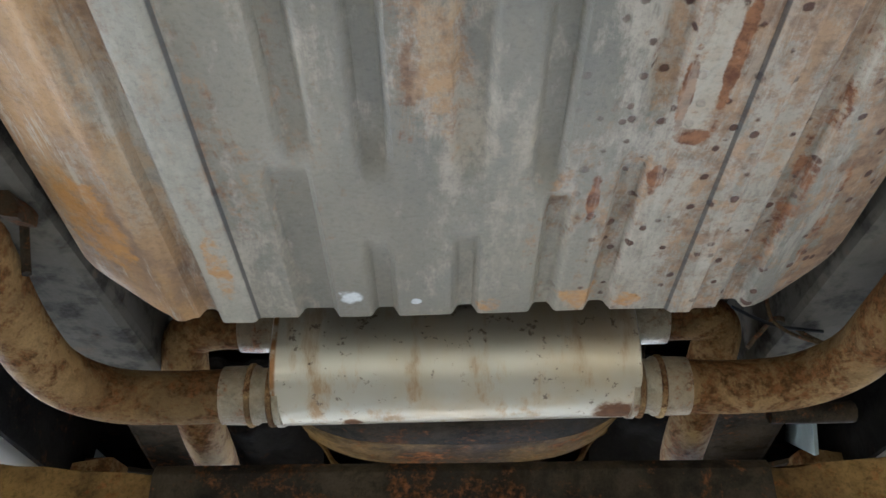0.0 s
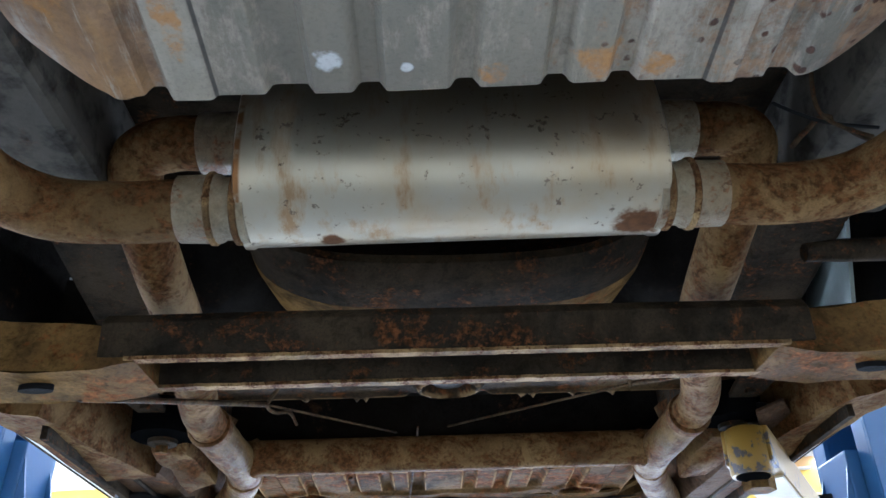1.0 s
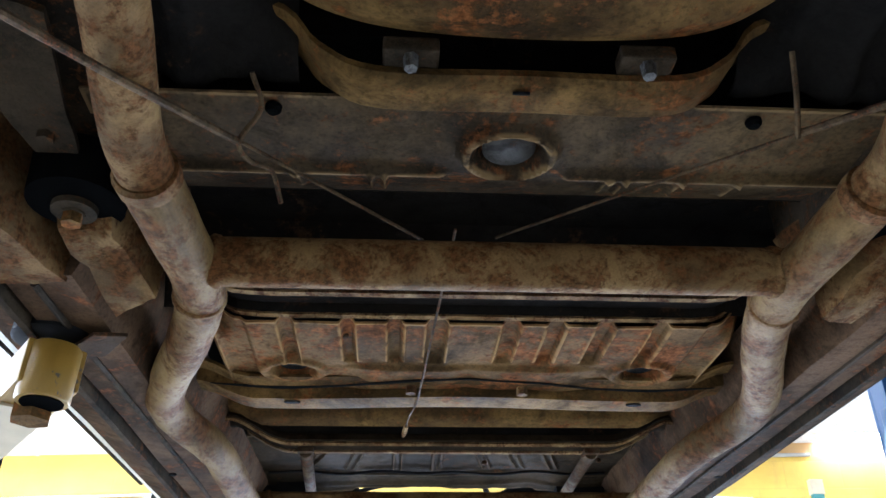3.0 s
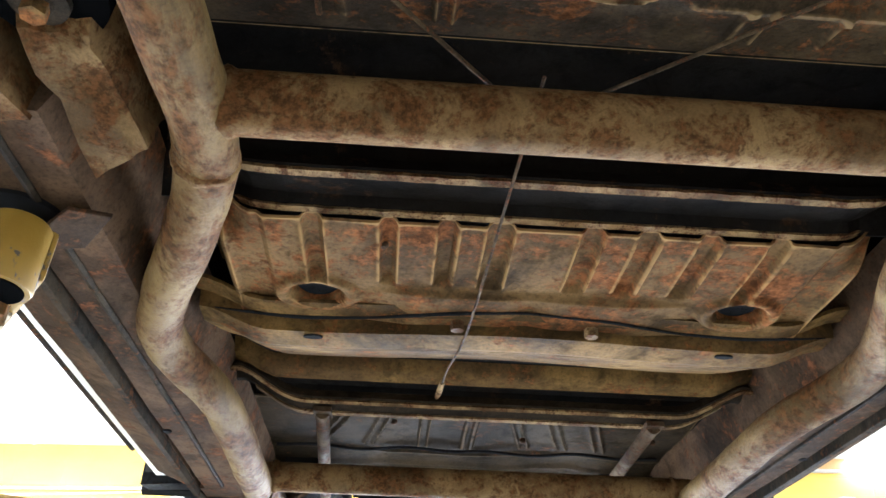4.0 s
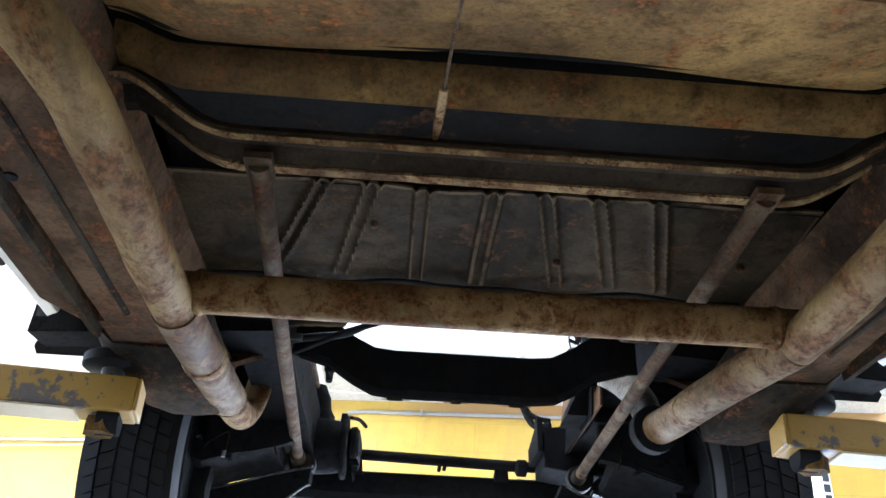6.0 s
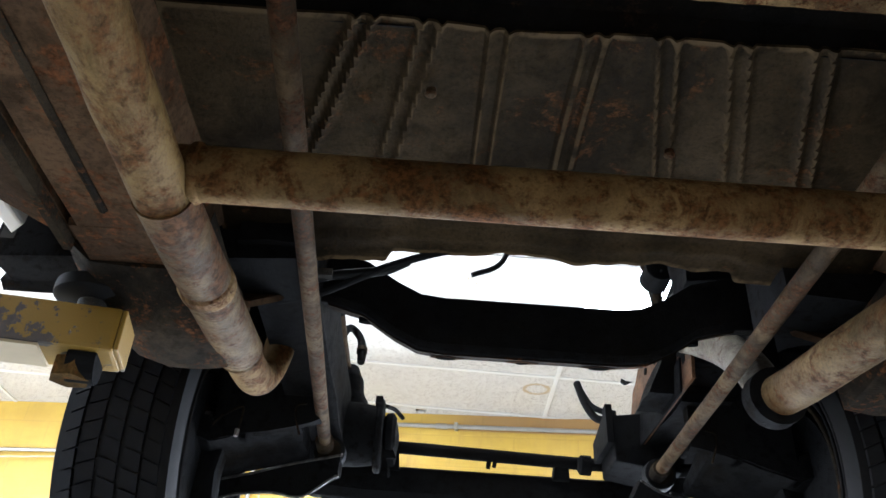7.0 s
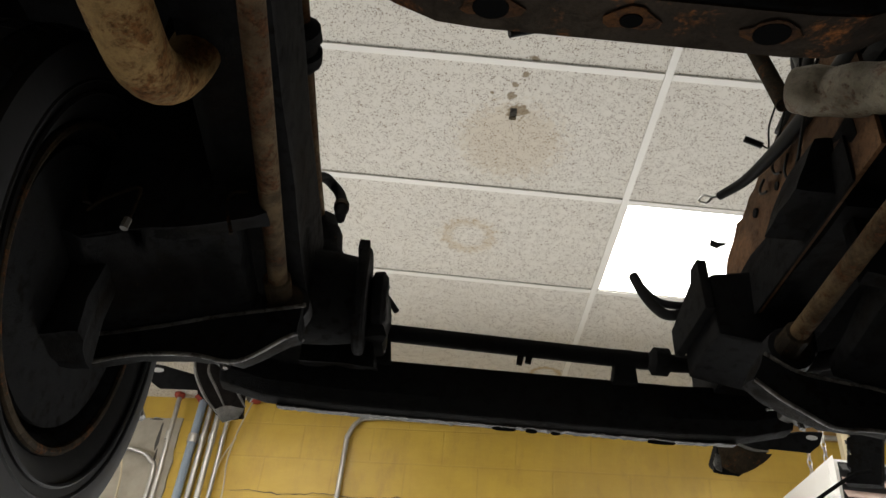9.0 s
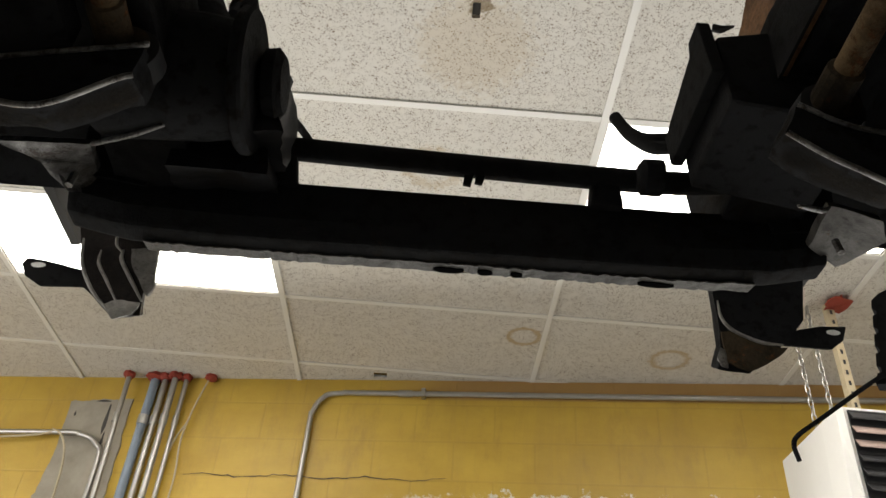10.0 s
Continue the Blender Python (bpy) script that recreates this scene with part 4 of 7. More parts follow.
muffler = part("muffler", along_x(oval(), [(x, MY, MZ + LEVEL * x, s) for x, s in ((-0.216, 0.96), (-0.214, 1.02), (-0.207, 1.02), (-0.204, 1.0), (0.186, 1.0), (0.189, 1.02), (0.196, 1.02), (0.198, 0.96))]), MUFFLER, car, "silver transverse muffler with rusty seams", True)


def weld_bead(owner, a, b, radius):
    """A lumpy ring of weld round a pipe between two near places."""
    a, b = Vector(a), Vector(b)
    bm = tube([a, a.lerp(b, 0.3), a.lerp(b, 0.7), b], [radius, radius + 0.0035, radius + 0.0035, radius], 20, 2, smooth=False)
    for v in bm.verts:
        v.co += 0.0022 * Vector((noise.noise(v.co * 90), noise.noise(v.co * 90 + Vector((7, 0, 0))), noise.noise(v.co * 90 + Vector((0, 7, 0)))))
    return part("weld_bead", bm, PIPE, owner, "", True)


LOWN, UPN = (0.668, 0.016), (0.702, 0.122)
for sx in (-1, 1):
    end, lift = (0.206 if sx < 0 else 0.188), (0.0 if sx < 0 else 0.006)
    for (y, z), name in ((LOWN, "outlet_sleeve"), (UPN, "inlet_sleeve")):
        z += lift
        part(name, tube([(sx * end, y, z), (sx * (end + 0.012), y, z), (sx * (end + 0.016), y, z), (sx * (end + 0.023), y, z), (sx * (end + 0.027), y, z), (sx * (end + 0.066), y, z)], [0.034, 0.034, 0.031, 0.031, 0.034, 0.033], 20, 3, smooth=False), SLEEVE, muffler, "", True)
    for a in (0.006, 0.030):
        part("clamp_ring", tube([(sx * (end + a), LOWN[0], LOWN[1] + lift), (sx * (end + a + 0.002), LOWN[0], LOWN[1] + lift), (sx * (end + a + 0.006), LOWN[0], LOWN[1] + lift), (sx * (end + a + 0.008), LOWN[0], LOWN[1] + lift)], [0.033, 0.0362, 0.0362, 0.033], 22, 2, smooth=False), EDGE_RUST, muffler, "rusty clamp ring", True)
    out = 0.0 if sx < 0 else -0.016
    part("tail_pipe", tube([(sx * (end + 0.055), LOWN[0], LOWN[1] + lift), (sx * (0.33 + out), 0.668, 0.014 + lift), (sx * (0.395 + out), 0.652, 0.012 + lift * 1.4), (sx * (0.435 + out), 0.60, 0.014 + lift * 1.6), (sx * (0.448 + out), 0.53, 0.03 + lift), (sx * 0.452, 0.44, 0.06 + lift), (sx * 0.455, 0.3, 0.10), (sx * 0.46, -0.4, 0.12)], 0.0305, 20, 8), PIPE, car, "mottled rusty tail pipe bending beside the tank", True)
    k = 0.0 if sx < 0 else 1.0
    inlet = part("exhaust_pipe", tube([(sx * (end + 0.055), UPN[0], UPN[1] + lift), (sx * (0.305 - 0.01 * k), 0.702, 0.122 + lift), (sx * (0.342 - 0.02 * k), 0.716, 0.115 + lift * 0.8), (sx * (0.350 - 0.034 * k), 0.75, 0.085), (sx * (0.346 - 0.036 * k), 0.84, 0.045), (sx * (0.35 - 0.03 * k), 0.95, 0.03), (sx * (0.365 - 0.015 * k), 1.07, 0.02), (sx * 0.384, 1.20, 0.004), (sx * 0.384, 1.27, -0.002)], 0.0295, 20, 8), PIPE, car, "brown rusty exhaust pipe over the axle gap", True)
    part("pipe_band", tube([(sx * 0.385, 1.258, -0.002), (sx * 0.385, 1.262, -0.002), (sx * 0.384, 1.280, -0.002), (sx * 0.384, 1.284, -0.002)], [0.0305, 0.0345, 0.0345, 0.031], 20, 2, smooth=False), PIPE, inlet, "rusty slip joint band", True)
    run = [(sx * 0.384, 1.275, -0.002), (sx * 0.377, 1.36, -0.008), (sx * 0.372, 1.46, -0.010), (sx * 0.385, 1.55, -0.010), (sx * 0.43, 1.68, -0.010), (sx * 0.49, 1.83, -0.010), (sx * 0.512, 1.92, -0.012), (sx * 0.505, 2.0, -0.016), (sx * 0.468, 2.12, -0.028), (sx * 0.456, 2.28, -0.040), (sx * 0.456, 2.45, -0.046), (sx * 0.4545, 2.6, -0.048)]
    bm = tube(run, 0.0315, 24, 10)
    for v in bm.verts:
        v.co += 0.0016 * Vector((noise.noise(v.co * 22), noise.noise(v.co * 22 + Vector((5, 0, 0))), noise.noise(v.co * 22 + Vector((0, 5, 0)))))
    dog = part("exhaust_pipe", bm, PIPE_PALE, car, "pale rusty exhaust pipe with a dog-leg bend", True)
    weld_bead(dog, (sx * 0.3765, 1.51, -0.010), (sx * 0.381, 1.526, -0.010), 0.031)

cross_l = part("cross_pipe", tube([(-0.375, 1.443, -0.003), (0.375, 1.443, -0.003)], 0.031, 22, smooth=False), PIPE, car, "rusty balance pipe joining both exhausts", True)
for sx in (-1, 1):
    weld_bead(cross_l, (sx * 0.352, 1.443, -0.003), (sx * 0.338, 1.443, -0.003), 0.0305)
cross_f = part("cross_pipe", tube([(-0.45, 2.58, -0.026), (0.46, 2.58, -0.026)], 0.0305, 22, smooth=False), PIPE, car, "rusty forward balance pipe", True)
for sx in (-1, 1):
    weld_bead(cross_f, (sx * 0.428, 2.58, -0.026), (sx * 0.414, 2.58, -0.026), 0.030)
# forward ends to the engine bay
front_l = part("exhaust_pipe", tube([(-0.4545, 2.59, -0.048), (-0.452, 2.72, -0.044), (-0.45, 2.80, -0.040), (-0.448, 3.0, -0.028), (-0.448, 3.015, -0.027)], [0.034, 0.034, 0.034, 0.034, 0.0355], 20, 6), PIPE_END, car, "pale exhaust pipe end with a weld band", True)
part("weld_band", tube([(-0.4505, 2.775, -0.0415), (-0.4505, 2.782, -0.041), (-0.45, 2.80, -0.040), (-0.45, 2.807, -0.0395)], [0.034, 0.0365, 0.0365, 0.034], 20, 2, smooth=False), EDGE_RUST, front_l)
part("header_bend", tube([(-0.448, 3.0, -0.028), (-0.447, 3.09, -0.022), (-0.445, 3.15, -0.012), (-0.440, 3.19, 0.014), (-0.432, 3.205, 0.05), (-0.424, 3.205, 0.10), (-0.414, 3.195, 0.17)], [0.0295, 0.0295, 0.029, 0.0275, 0.027, 0.027, 0.027], 20, 8), PIPE, car, "rusty header pipe curling upward", True)
front_r = part("exhaust_pipe", tube([(0.4545, 2.59, -0.048), (0.425, 2.70, -0.048), (0.402, 2.82, -0.046), (0.39, 2.95, -0.04), (0.384, 3.04, -0.03)], 0.0325, 20, 6), PIPE_END, car, "pale exhaust pipe end with an open flange", True)
part("gasket_ring", tube([(0.38, 3.03, -0.032), (0.379, 3.06, -0.03)], [0.046, 0.046], 24, smooth=False), BLACK, front_r, "black gasket ring")
part("header_bend", tube([(0.282, 3.318, 0.232), (0.298, 3.304, 0.218), (0.314, 3.292, 0.205), (0.330, 3.271, 0.188), (0.345, 3.25, 0.17), (0.362, 3.22, 0.148), (0.378, 3.18, 0.112), (0.387, 3.13, 0.06), (0.386, 3.09, 0.012), (0.381, 3.05, -0.03)], [0.029, 0.033, 0.0305, 0.034, 0.031, 0.033, 0.033, 0.032, 0.031, 0.031], 20, 5), HEADER, car, "dull bright ribbed header pipe rising from the flange", True)

# rear rails, cross beam and its end boxes
for sx in (-1, 1):
    rail = part("rear_rail", hull_prism([(sx * 0.40, -0.6, 0.09), (sx * 0.52, -0.6, 0.09), (sx * 0.50, 0.80, 0.075), (sx * 0.37, 0.80, 0.075)], [(sx * 0.40, -0.6, 0.22), (sx * 0.52, -0.6, 0.22), (sx * 0.50, 0.80, 0.2), (sx * 0.37, 0.80, 0.2)]), FLOOR_GREY, car, "grey rear frame rail", bevel=0.012)
    part("rear_rail", hull_prism([(sx * 0.40, 0.80, 0.12), (sx * 0.50, 0.80, 0.12), (sx * 0.55, 1.55, 0.06), (sx * 0.42, 1.55, 0.06)], [(sx * 0.40, 0.80, 0.24), (sx * 0.50, 0.80, 0.24), (sx * 0.55, 1.55, 0.2), (sx * 0.42, 1.55, 0.2)]), FRAME_DARK, car, "dark kicked-up frame rail", bevel=0.01)
C = [(0.836, -0.022), (0.839, -0.062), (0.849, -0.062), (0.853, -0.034), (0.868, -0.016), (0.903, -0.016), (0.907, -0.069), (0.918, -0.069), (0.914, -0.008), (0.846, -0.008)]
beam = part("cross_beam", along_x(C, [(-0.40, 0, 0), (-0.2, 0, 0.001), (0.0, 0, 0), (0.2, 0, 0.001), (0.40, 0, 0)]), FRAME_DARK, car, "dirty channel-section rear cross beam", bevel=0.002)
part("lip", along_x([(0.837, -0.0665), (0.849, -0.0665), (0.849, -0.0622), (0.837, -0.0622)], ragged([(-0.37, 0, 0), (0.37, 0, 0)], 0.0006)), EDGE_RUST, beam, "rust-edged lower flange")
part("lip", along_x([(0.906, -0.0730), (0.919, -0.0730), (0.919, -0.0692), (0.906, -0.0692)], ragged([(-0.37, 0, 0), (0.37, 0, 0)], 0.0006)), EDGE_RUST, beam, "rust-edged lower flange")
for sx in (-1, 1):
    end = part("beam_end", rough_up(hull_prism([(sx * 0.36, 0.842, -0.068), (sx * 0.40, 0.836, -0.078), (sx * 0.62, 0.836, -0.078), (sx * 0.62, 0.935, -0.076), (sx * 0.42, 0.935, -0.078), (sx * 0.35, 0.92, -0.074)],
                                       [(sx * 0.36, 0.85, -0.02), (sx * 0.40, 0.85, -0.02), (sx * 0.62, 0.85, 0.0), (sx * 0.62, 0.925, 0.0), (sx * 0.42, 0.925, -0.02), (sx * 0.35, 0.92, -0.02)]), 5, 0.004, 22), FRAME_TAN, beam, "dusty tan box end with a slotted hole", True)
    part("slot", hull_prism([(sx * 0.481 + 0.02 * math.cos(a), 0.886 + 0.009 * math.sin(a), -0.0812) for a in np.linspace(0, 2 * math.pi, 16, endpoint=False)], [(sx * 0.481 + 0.02 * math.cos(a), 0.886 + 0.009 * math.sin(a), -0.072) for a in np.linspace(0, 2 * math.pi, 16, endpoint=False)]), BLACK, end)

# trough of the trunk floor between the rails, open to the rear
def trough(w, z):
    half = [(0.10, 0.14), (0.085, 0.09), (0.055, 0.048), (0.0, 0.018), (-0.07, 0.003)]
    return [(-w - a, z + b) for a, b in half] + [(0, z - 0.002)] + [(w + a, z + b) for a, b in reversed(half)]


def swept_y(line_of, stations, thick, bm=None):
    """A sheet bent in x and z, swept along y."""
    bm = bm or bmesh.new()
    rings = []
    for y, w, z in stations:
        line = smooth_line([(a, 0, b) for a, b in line_of(w, z)], 5)
        rings.append([bm.verts.new((p.x, y, p.z)) for p in line] + [bm.verts.new((p.x, y, p.z + thick)) for p in reversed(line)])
    n = len(rings[0])
    for a, b in zip(rings, rings[1:]):
        for k in range(n):
            bm.faces.new((a[k], a[(k + 1) % n], b[(k + 1) % n], b[k]))
    bm.faces.new(rings[0][::-1])
    bm.faces.new(rings[-1])
    return bm


part("floor_trough", swept_y(trough, [(0.93, 0.20, 0.10), (0.95, 0.20, 0.085), (1.02, 0.20, 0.078)], 0.012), FRAME_DARK, car, "darker rear end of the trunk floor trough", True)
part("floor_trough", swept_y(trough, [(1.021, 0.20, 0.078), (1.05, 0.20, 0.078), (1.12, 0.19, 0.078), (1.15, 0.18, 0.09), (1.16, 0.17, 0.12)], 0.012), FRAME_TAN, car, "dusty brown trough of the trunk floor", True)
flange = part("trough_flange", swept_y(lambda w, z: [(-0.46, z + 0.1), (-w - 0.10, z + 0.09), (-w - 0.04, z + 0.03), (-w + 0.02, z), (0, z), (w - 0.02, z), (w + 0.04, z + 0.03), (w + 0.10, z + 0.09), (0.46, z + 0.1)], [(1.178, 0.17, 0.066), (1.186, 0.17, 0.062), (1.235, 0.17, 0.068), (1.245, 0.17, 0.076)], 0.008), FRAME_TAN, car, "tan bent flange across the floor", True)
part("flange_hole", tube([(-0.005, 1.197, 0.062), (-0.005, 1.199, 0.0595)], 0.009, 14, smooth=False), BLACK, flange)
for sx in (-1, 1):
    clip = part("bracket", box(sx * 0.118 - 0.028, sx * 0.118 + 0.028, 1.155, 1.182, 0.074, 0.092), FRAME_DARK, car, "small grey tank bracket", bevel=0.003)
    part("bolt", tube([(sx * 0.118, 1.165, 0.058), (sx * 0.118, 1.165, 0.074)], [0.007, 0.008], 6, smooth=False), SILVER_WORN, clip, "bright bolt")

# floor beside the flange, and the pale inner arch panels seen past the rails
for sx in (-1, 1):
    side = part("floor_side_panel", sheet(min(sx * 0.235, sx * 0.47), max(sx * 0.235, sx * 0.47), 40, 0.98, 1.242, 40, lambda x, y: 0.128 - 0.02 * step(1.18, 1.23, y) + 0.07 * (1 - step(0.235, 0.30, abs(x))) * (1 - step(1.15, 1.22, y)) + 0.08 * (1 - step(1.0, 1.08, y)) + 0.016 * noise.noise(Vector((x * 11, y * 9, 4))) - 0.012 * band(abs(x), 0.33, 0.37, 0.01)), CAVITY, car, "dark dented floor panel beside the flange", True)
    part("hole", disc([(0, 0.006), (0.004, 0.009), (0.008, 0.009)], axis="z", centre=(sx * 0.262, 1.252, 0.072), sides=16), HOLE, side)
    if sx < 0:
        continue
    part("arch_strut", tube([(0.415, 0.84, 0.050), (0.46, 0.84, 0.052), (0.53, 0.845, 0.056)], [0.011, 0.014, 0.015], 10), FRAME_DARK, car, "grimy stub across the arch panel", True)
    part("arch_panel", hull_prism([(sx * 0.60, 1.11, 0.29), (sx * 0.60, 1.235, 0.15), (sx * 0.50, 0.92, 0.02), (sx * 0.50, 0.875, 0.12)], [(sx * 0.606, 1.11, 0.292), (sx * 0.606, 1.235, 0.152), (sx * 0.506, 0.92, 0.022), (sx * 0.506, 0.875, 0.122)]), ARCH_PALE, car, "pale painted inner arch panel")

# rear seat pan with a stamped drain ring, then the step down to the front floor
def seat_pan(x, y):
    z = 0.082 + 0.36 * max(0, y - 1.36)
    r = math.hypot(x * 0.85, (y - 1.322) * 1.05)
    z -= 0.013 * band(r, 0.037, 0.049, 0.005)
    z += 0.016 * (1 - step(0.031, 0.037, r))
    z -= 0.008 * band(y, 1.362, 1.376, 0.005) * step(0.06, 0.08, abs(x))
    for c in (-0.16, -0.145, 0.13, 0.15, 0.22, -0.25, 0.29):
        z -= 0.010 * band(x, c - 0.003, c + 0.003, 0.004) * band(y, 1.365, 1.43, 0.008)
    return z


part("seat_pan", sheet(-0.46, 0.46, 170, 1.235, 1.462, 46, seat_pan), SEAT_PAN, car, "dirty seat pan with a stamped drain ring", True)
part("drain_plug", disc([(0.0, 0.012), (0.003, 0.026), (0.007, 0.031), (0.012, 0.031)], axis="z", centre=(0, 1.322, 0.079), sides=28), PLUG, car, "dull grey oval drain plug", True)
# the hollow's shade comes from its near-black colour
part("heel_board", along_x(strip_profile([(1.458, 0.116), (1.47, 0.165), (1.62, 0.17), (1.676, 0.05)], 0.006), [(-0.47, 0, 0), (0.47, 0, 0)]), CAVITY, car, "hollow ahead of the seat pan, coloured as deep shade")
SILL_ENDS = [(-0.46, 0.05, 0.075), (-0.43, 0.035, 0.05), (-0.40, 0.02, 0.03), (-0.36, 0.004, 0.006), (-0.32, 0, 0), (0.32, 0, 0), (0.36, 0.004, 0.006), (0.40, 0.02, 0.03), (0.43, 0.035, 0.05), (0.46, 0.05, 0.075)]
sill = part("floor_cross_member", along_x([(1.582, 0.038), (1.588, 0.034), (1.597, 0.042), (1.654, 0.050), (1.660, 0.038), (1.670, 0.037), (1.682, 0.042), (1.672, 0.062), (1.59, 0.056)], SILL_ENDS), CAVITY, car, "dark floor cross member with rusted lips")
part("lip", along_x([(1.584, 0.031), (1.594, 0.030), (1.595, 0.034), (1.585, 0.036)], ragged(SILL_ENDS, 0.0007)), EDGE_RUST, sill, "rust-flaked edge")
part("lip", along_x([(1.660, 0.034), (1.669, 0.0325), (1.670, 0.037), (1.661, 0.038)], ragged(SILL_ENDS, 0.0007)), EDGE_RUST, sill, "rust-flaked edge")

# front floor pan, stamped with ribs and two drain openings
RIBS = ((-0.302, -0.280), (-0.208, -0.190), (-0.137, -0.117), (-0.078, -0.048), (0.038, 0.062), (0.106, 0.130), (0.181, 0.206), (0.270, 0.291))


def front_pan(x, y):
    z = 0.026
    for a, b in RIBS:
        z += 0.010 * band(x, a, b, 0.004) * band(y, 1.600, 1.818, 0.007)
        z -= 0.004 * (band(x, a - 0.006, a - 0.001, 0.002) + band(x, b + 0.001, b + 0.006, 0.002)) * band(y, 1.69, 1.815, 0.008)
    for sx in (-1, 1):
        r = math.hypot(x - sx * 0.295, (y - 1.855) * 1.25)
        z -= 0.006 * band(r, 0.040, 0.058, 0.006)
        z += 0.02 * (1 - step(0.032, 0.038, r))
    z -= 0.007 * band(y, 1.835, 1.93, 0.006) * band(abs(x), 0.0, 0.20, 0.05)
    z += 0.06 * step(0.36, 0.44, abs(x)) * (1 - step(1.67, 1.74, y))
    z += 0.006 * band(abs(x), 0.352, 0.40, 0.004) + 0.09 * step(0.40, 0.45, abs(x))
    return z + 0.002 * noise.noise(Vector((x * 14, y * 14, 3)))


pan = part("floor_pan", sheet(-0.45, 0.45, 230, 1.674, 1.93, 64, front_pan), FLOOR_TAN, car, "brown ribbed floor pan with surface rust", True)
for sx in (-1, 1):
    part("drain_hole", disc([(0, 0.024), (0.006, 0.031), (0.010, 0.031)], axis="z", centre=(sx * 0.295, 1.855, 0.036), sides=24), BLACK, pan, "dark drain opening")

# seat cross member and the two floor steps ahead of it
cross = part("floor_cross_member", along_x(strip_profile([(1.866, 0.022), (1.900, 0.019), (1.904, 0.032), (1.918, 0.034), (1.924, 0.005), (1.968, 0.003), (1.984, 0.008), (1.989, 0.014), (1.994, 0.012), (2.09, 0.046), (2.172, 0.078)], 0.006), [(x, 0.004 - 0.008 * math.cos(x * 10), 0.03 * step(0.37, 0.47, abs(x))) for x in np.linspace(-0.47, 0.47, 49)]), FRAME_TAN, car, "tan seat cross member over the floor", True)
# this wavy black bead stands in for the shadow along the panel joint
part("seam", tube([(x, 1.894 - 0.022 * math.cos(x * 10) + 0.004 * noise.noise(Vector((x * 12, 1, 0))), 0.019) for x in np.linspace(-0.44, 0.44, 45)], [0.001, 0.004, 0.0025, 0.004, 0.002, 0.0035, 0.0025, 0.0035, 0.001], 8, 2), BLACK, cross, "black bead drawn for a shadow gap")
for sx in (-1, 1):
    part("hole", hull_prism([(sx * 0.304 + 0.014 * math.cos(a), 1.948 + 0.006 * math.sin(a), 0.0018) for a in np.linspace(0, 6.0, 14)], [(sx * 0.304 + 0.014 * math.cos(a), 1.948 + 0.006 * math.sin(a), 0.012) for a in np.linspace(0, 6.0, 14)]), BLACK, cross)
    part("nut", tube([(sx * 0.097, 1.911, 0.006), (sx * 0.097, 1.911, 0.020)], 0.010, 6, smooth=False), EDGE_RUST, cross, "rusty nut")
part("floor_step", along_x(strip_profile([(2.196, 0.085), (2.201, 0.070), (2.212, 0.062), (2.238, 0.056), (2.246, 0.062), (2.25, 0.10)], 0.006), [(x, 0, 0.03 * step(0.39, 0.47, abs(x))) for x in np.linspace(-0.47, 0.47, 41)]), FRAME_TAN, car, "stepped floor seam", True)
# near-black sheets fill the groove and the gap with painted shade
part("floor_groove", along_x(strip_profile([(2.168, 0.074), (2.176, 0.10), (2.192, 0.10), (2.199, 0.078)], 0.006), [(x, 0, 0.03 * step(0.39, 0.47, abs(x))) for x in np.linspace(-0.47, 0.47, 41)]), CAVITY, car, "dark sheet for the shaded groove between floor panels", True)
part("floor_gap", along_x(strip_profile([(2.254, 0.11), (2.262, 0.13), (2.46, 0.135), (2.475, 0.106)], 0.006), [(-0.47, 0, 0), (0.47, 0, 0)]), CAVITY, car, "dark sheet for the shaded gap between floor panels")
BAR_ENDS = [(-0.48, -0.05, 0.035), (-0.46, -0.052, 0.036), (-0.44, -0.045, 0.03), (-0.42, -0.033, 0.021), (-0.40, -0.02, 0.012), (-0.38, -0.009, 0.005), (-0.36, -0.003, 0.001), (-0.34, 0, 0), (0.34, 0, 0), (0.36, -0.003, 0.001), (0.38, -0.009, 0.005), (0.40, -0.02, 0.012), (0.42, -0.033, 0.021), (0.44, -0.045, 0.03), (0.46, -0.052, 0.036), (0.48, -0.05, 0.035)]
bar = part("brace_bar", along_x([(2.285, 0.042), (2.291, 0.034), (2.318, 0.046), (2.340, 0.037), (2.354, 0.037), (2.354, 0.050), (2.30, 0.060)], BAR_ENDS), SPOT_RUST, car, "dark bolted brace bar with upturned ends")
part("lip", along_x([(2.284, 0.034), (2.290, 0.030), (2.294, 0.034), (2.288, 0.039)], ragged(BAR_ENDS, 0.0005)), EDGE_RUST, bar, "rubbed bright edge")
part("lip", along_x([(2.342, 0.0325), (2.356, 0.0325), (2.356, 0.0375), (2.342, 0.0365)], ragged(BAR_ENDS[2:-2], 0.0006)), EDGE_RUST, bar, "rubbed bright edge")

# toe floor with long ribs, up to the open engine bay
TOE = ((-0.252, -0.38), (-0.182, -0.22), (-0.111, 0.0), (-0.010, 0.0), (0.064, 0.24), (0.140, 0.30), (0.229, 0.30))


def toe_floor(x, y):
    z = 0.105 - 0.015 * step(2.78, 2.9, y)
    for a, slope in TOE:
        c = a + slope * (y - 2.465)
        z -= 0.008 * (band(x, c - 0.013, c - 0.007, 0.003) + band(x, c + 0.007, c + 0.013, 0.003)) * band(y, 2.40, 2.73, 0.012)
    z -= 0.008 * band(y, 2.765, 2.775, 0.004) + 0.006 * band(y, 2.845, 2.853, 0.004)
    z += 0.01 * noise.noise(Vector((x * 6, y * 6, 0)))
    return z


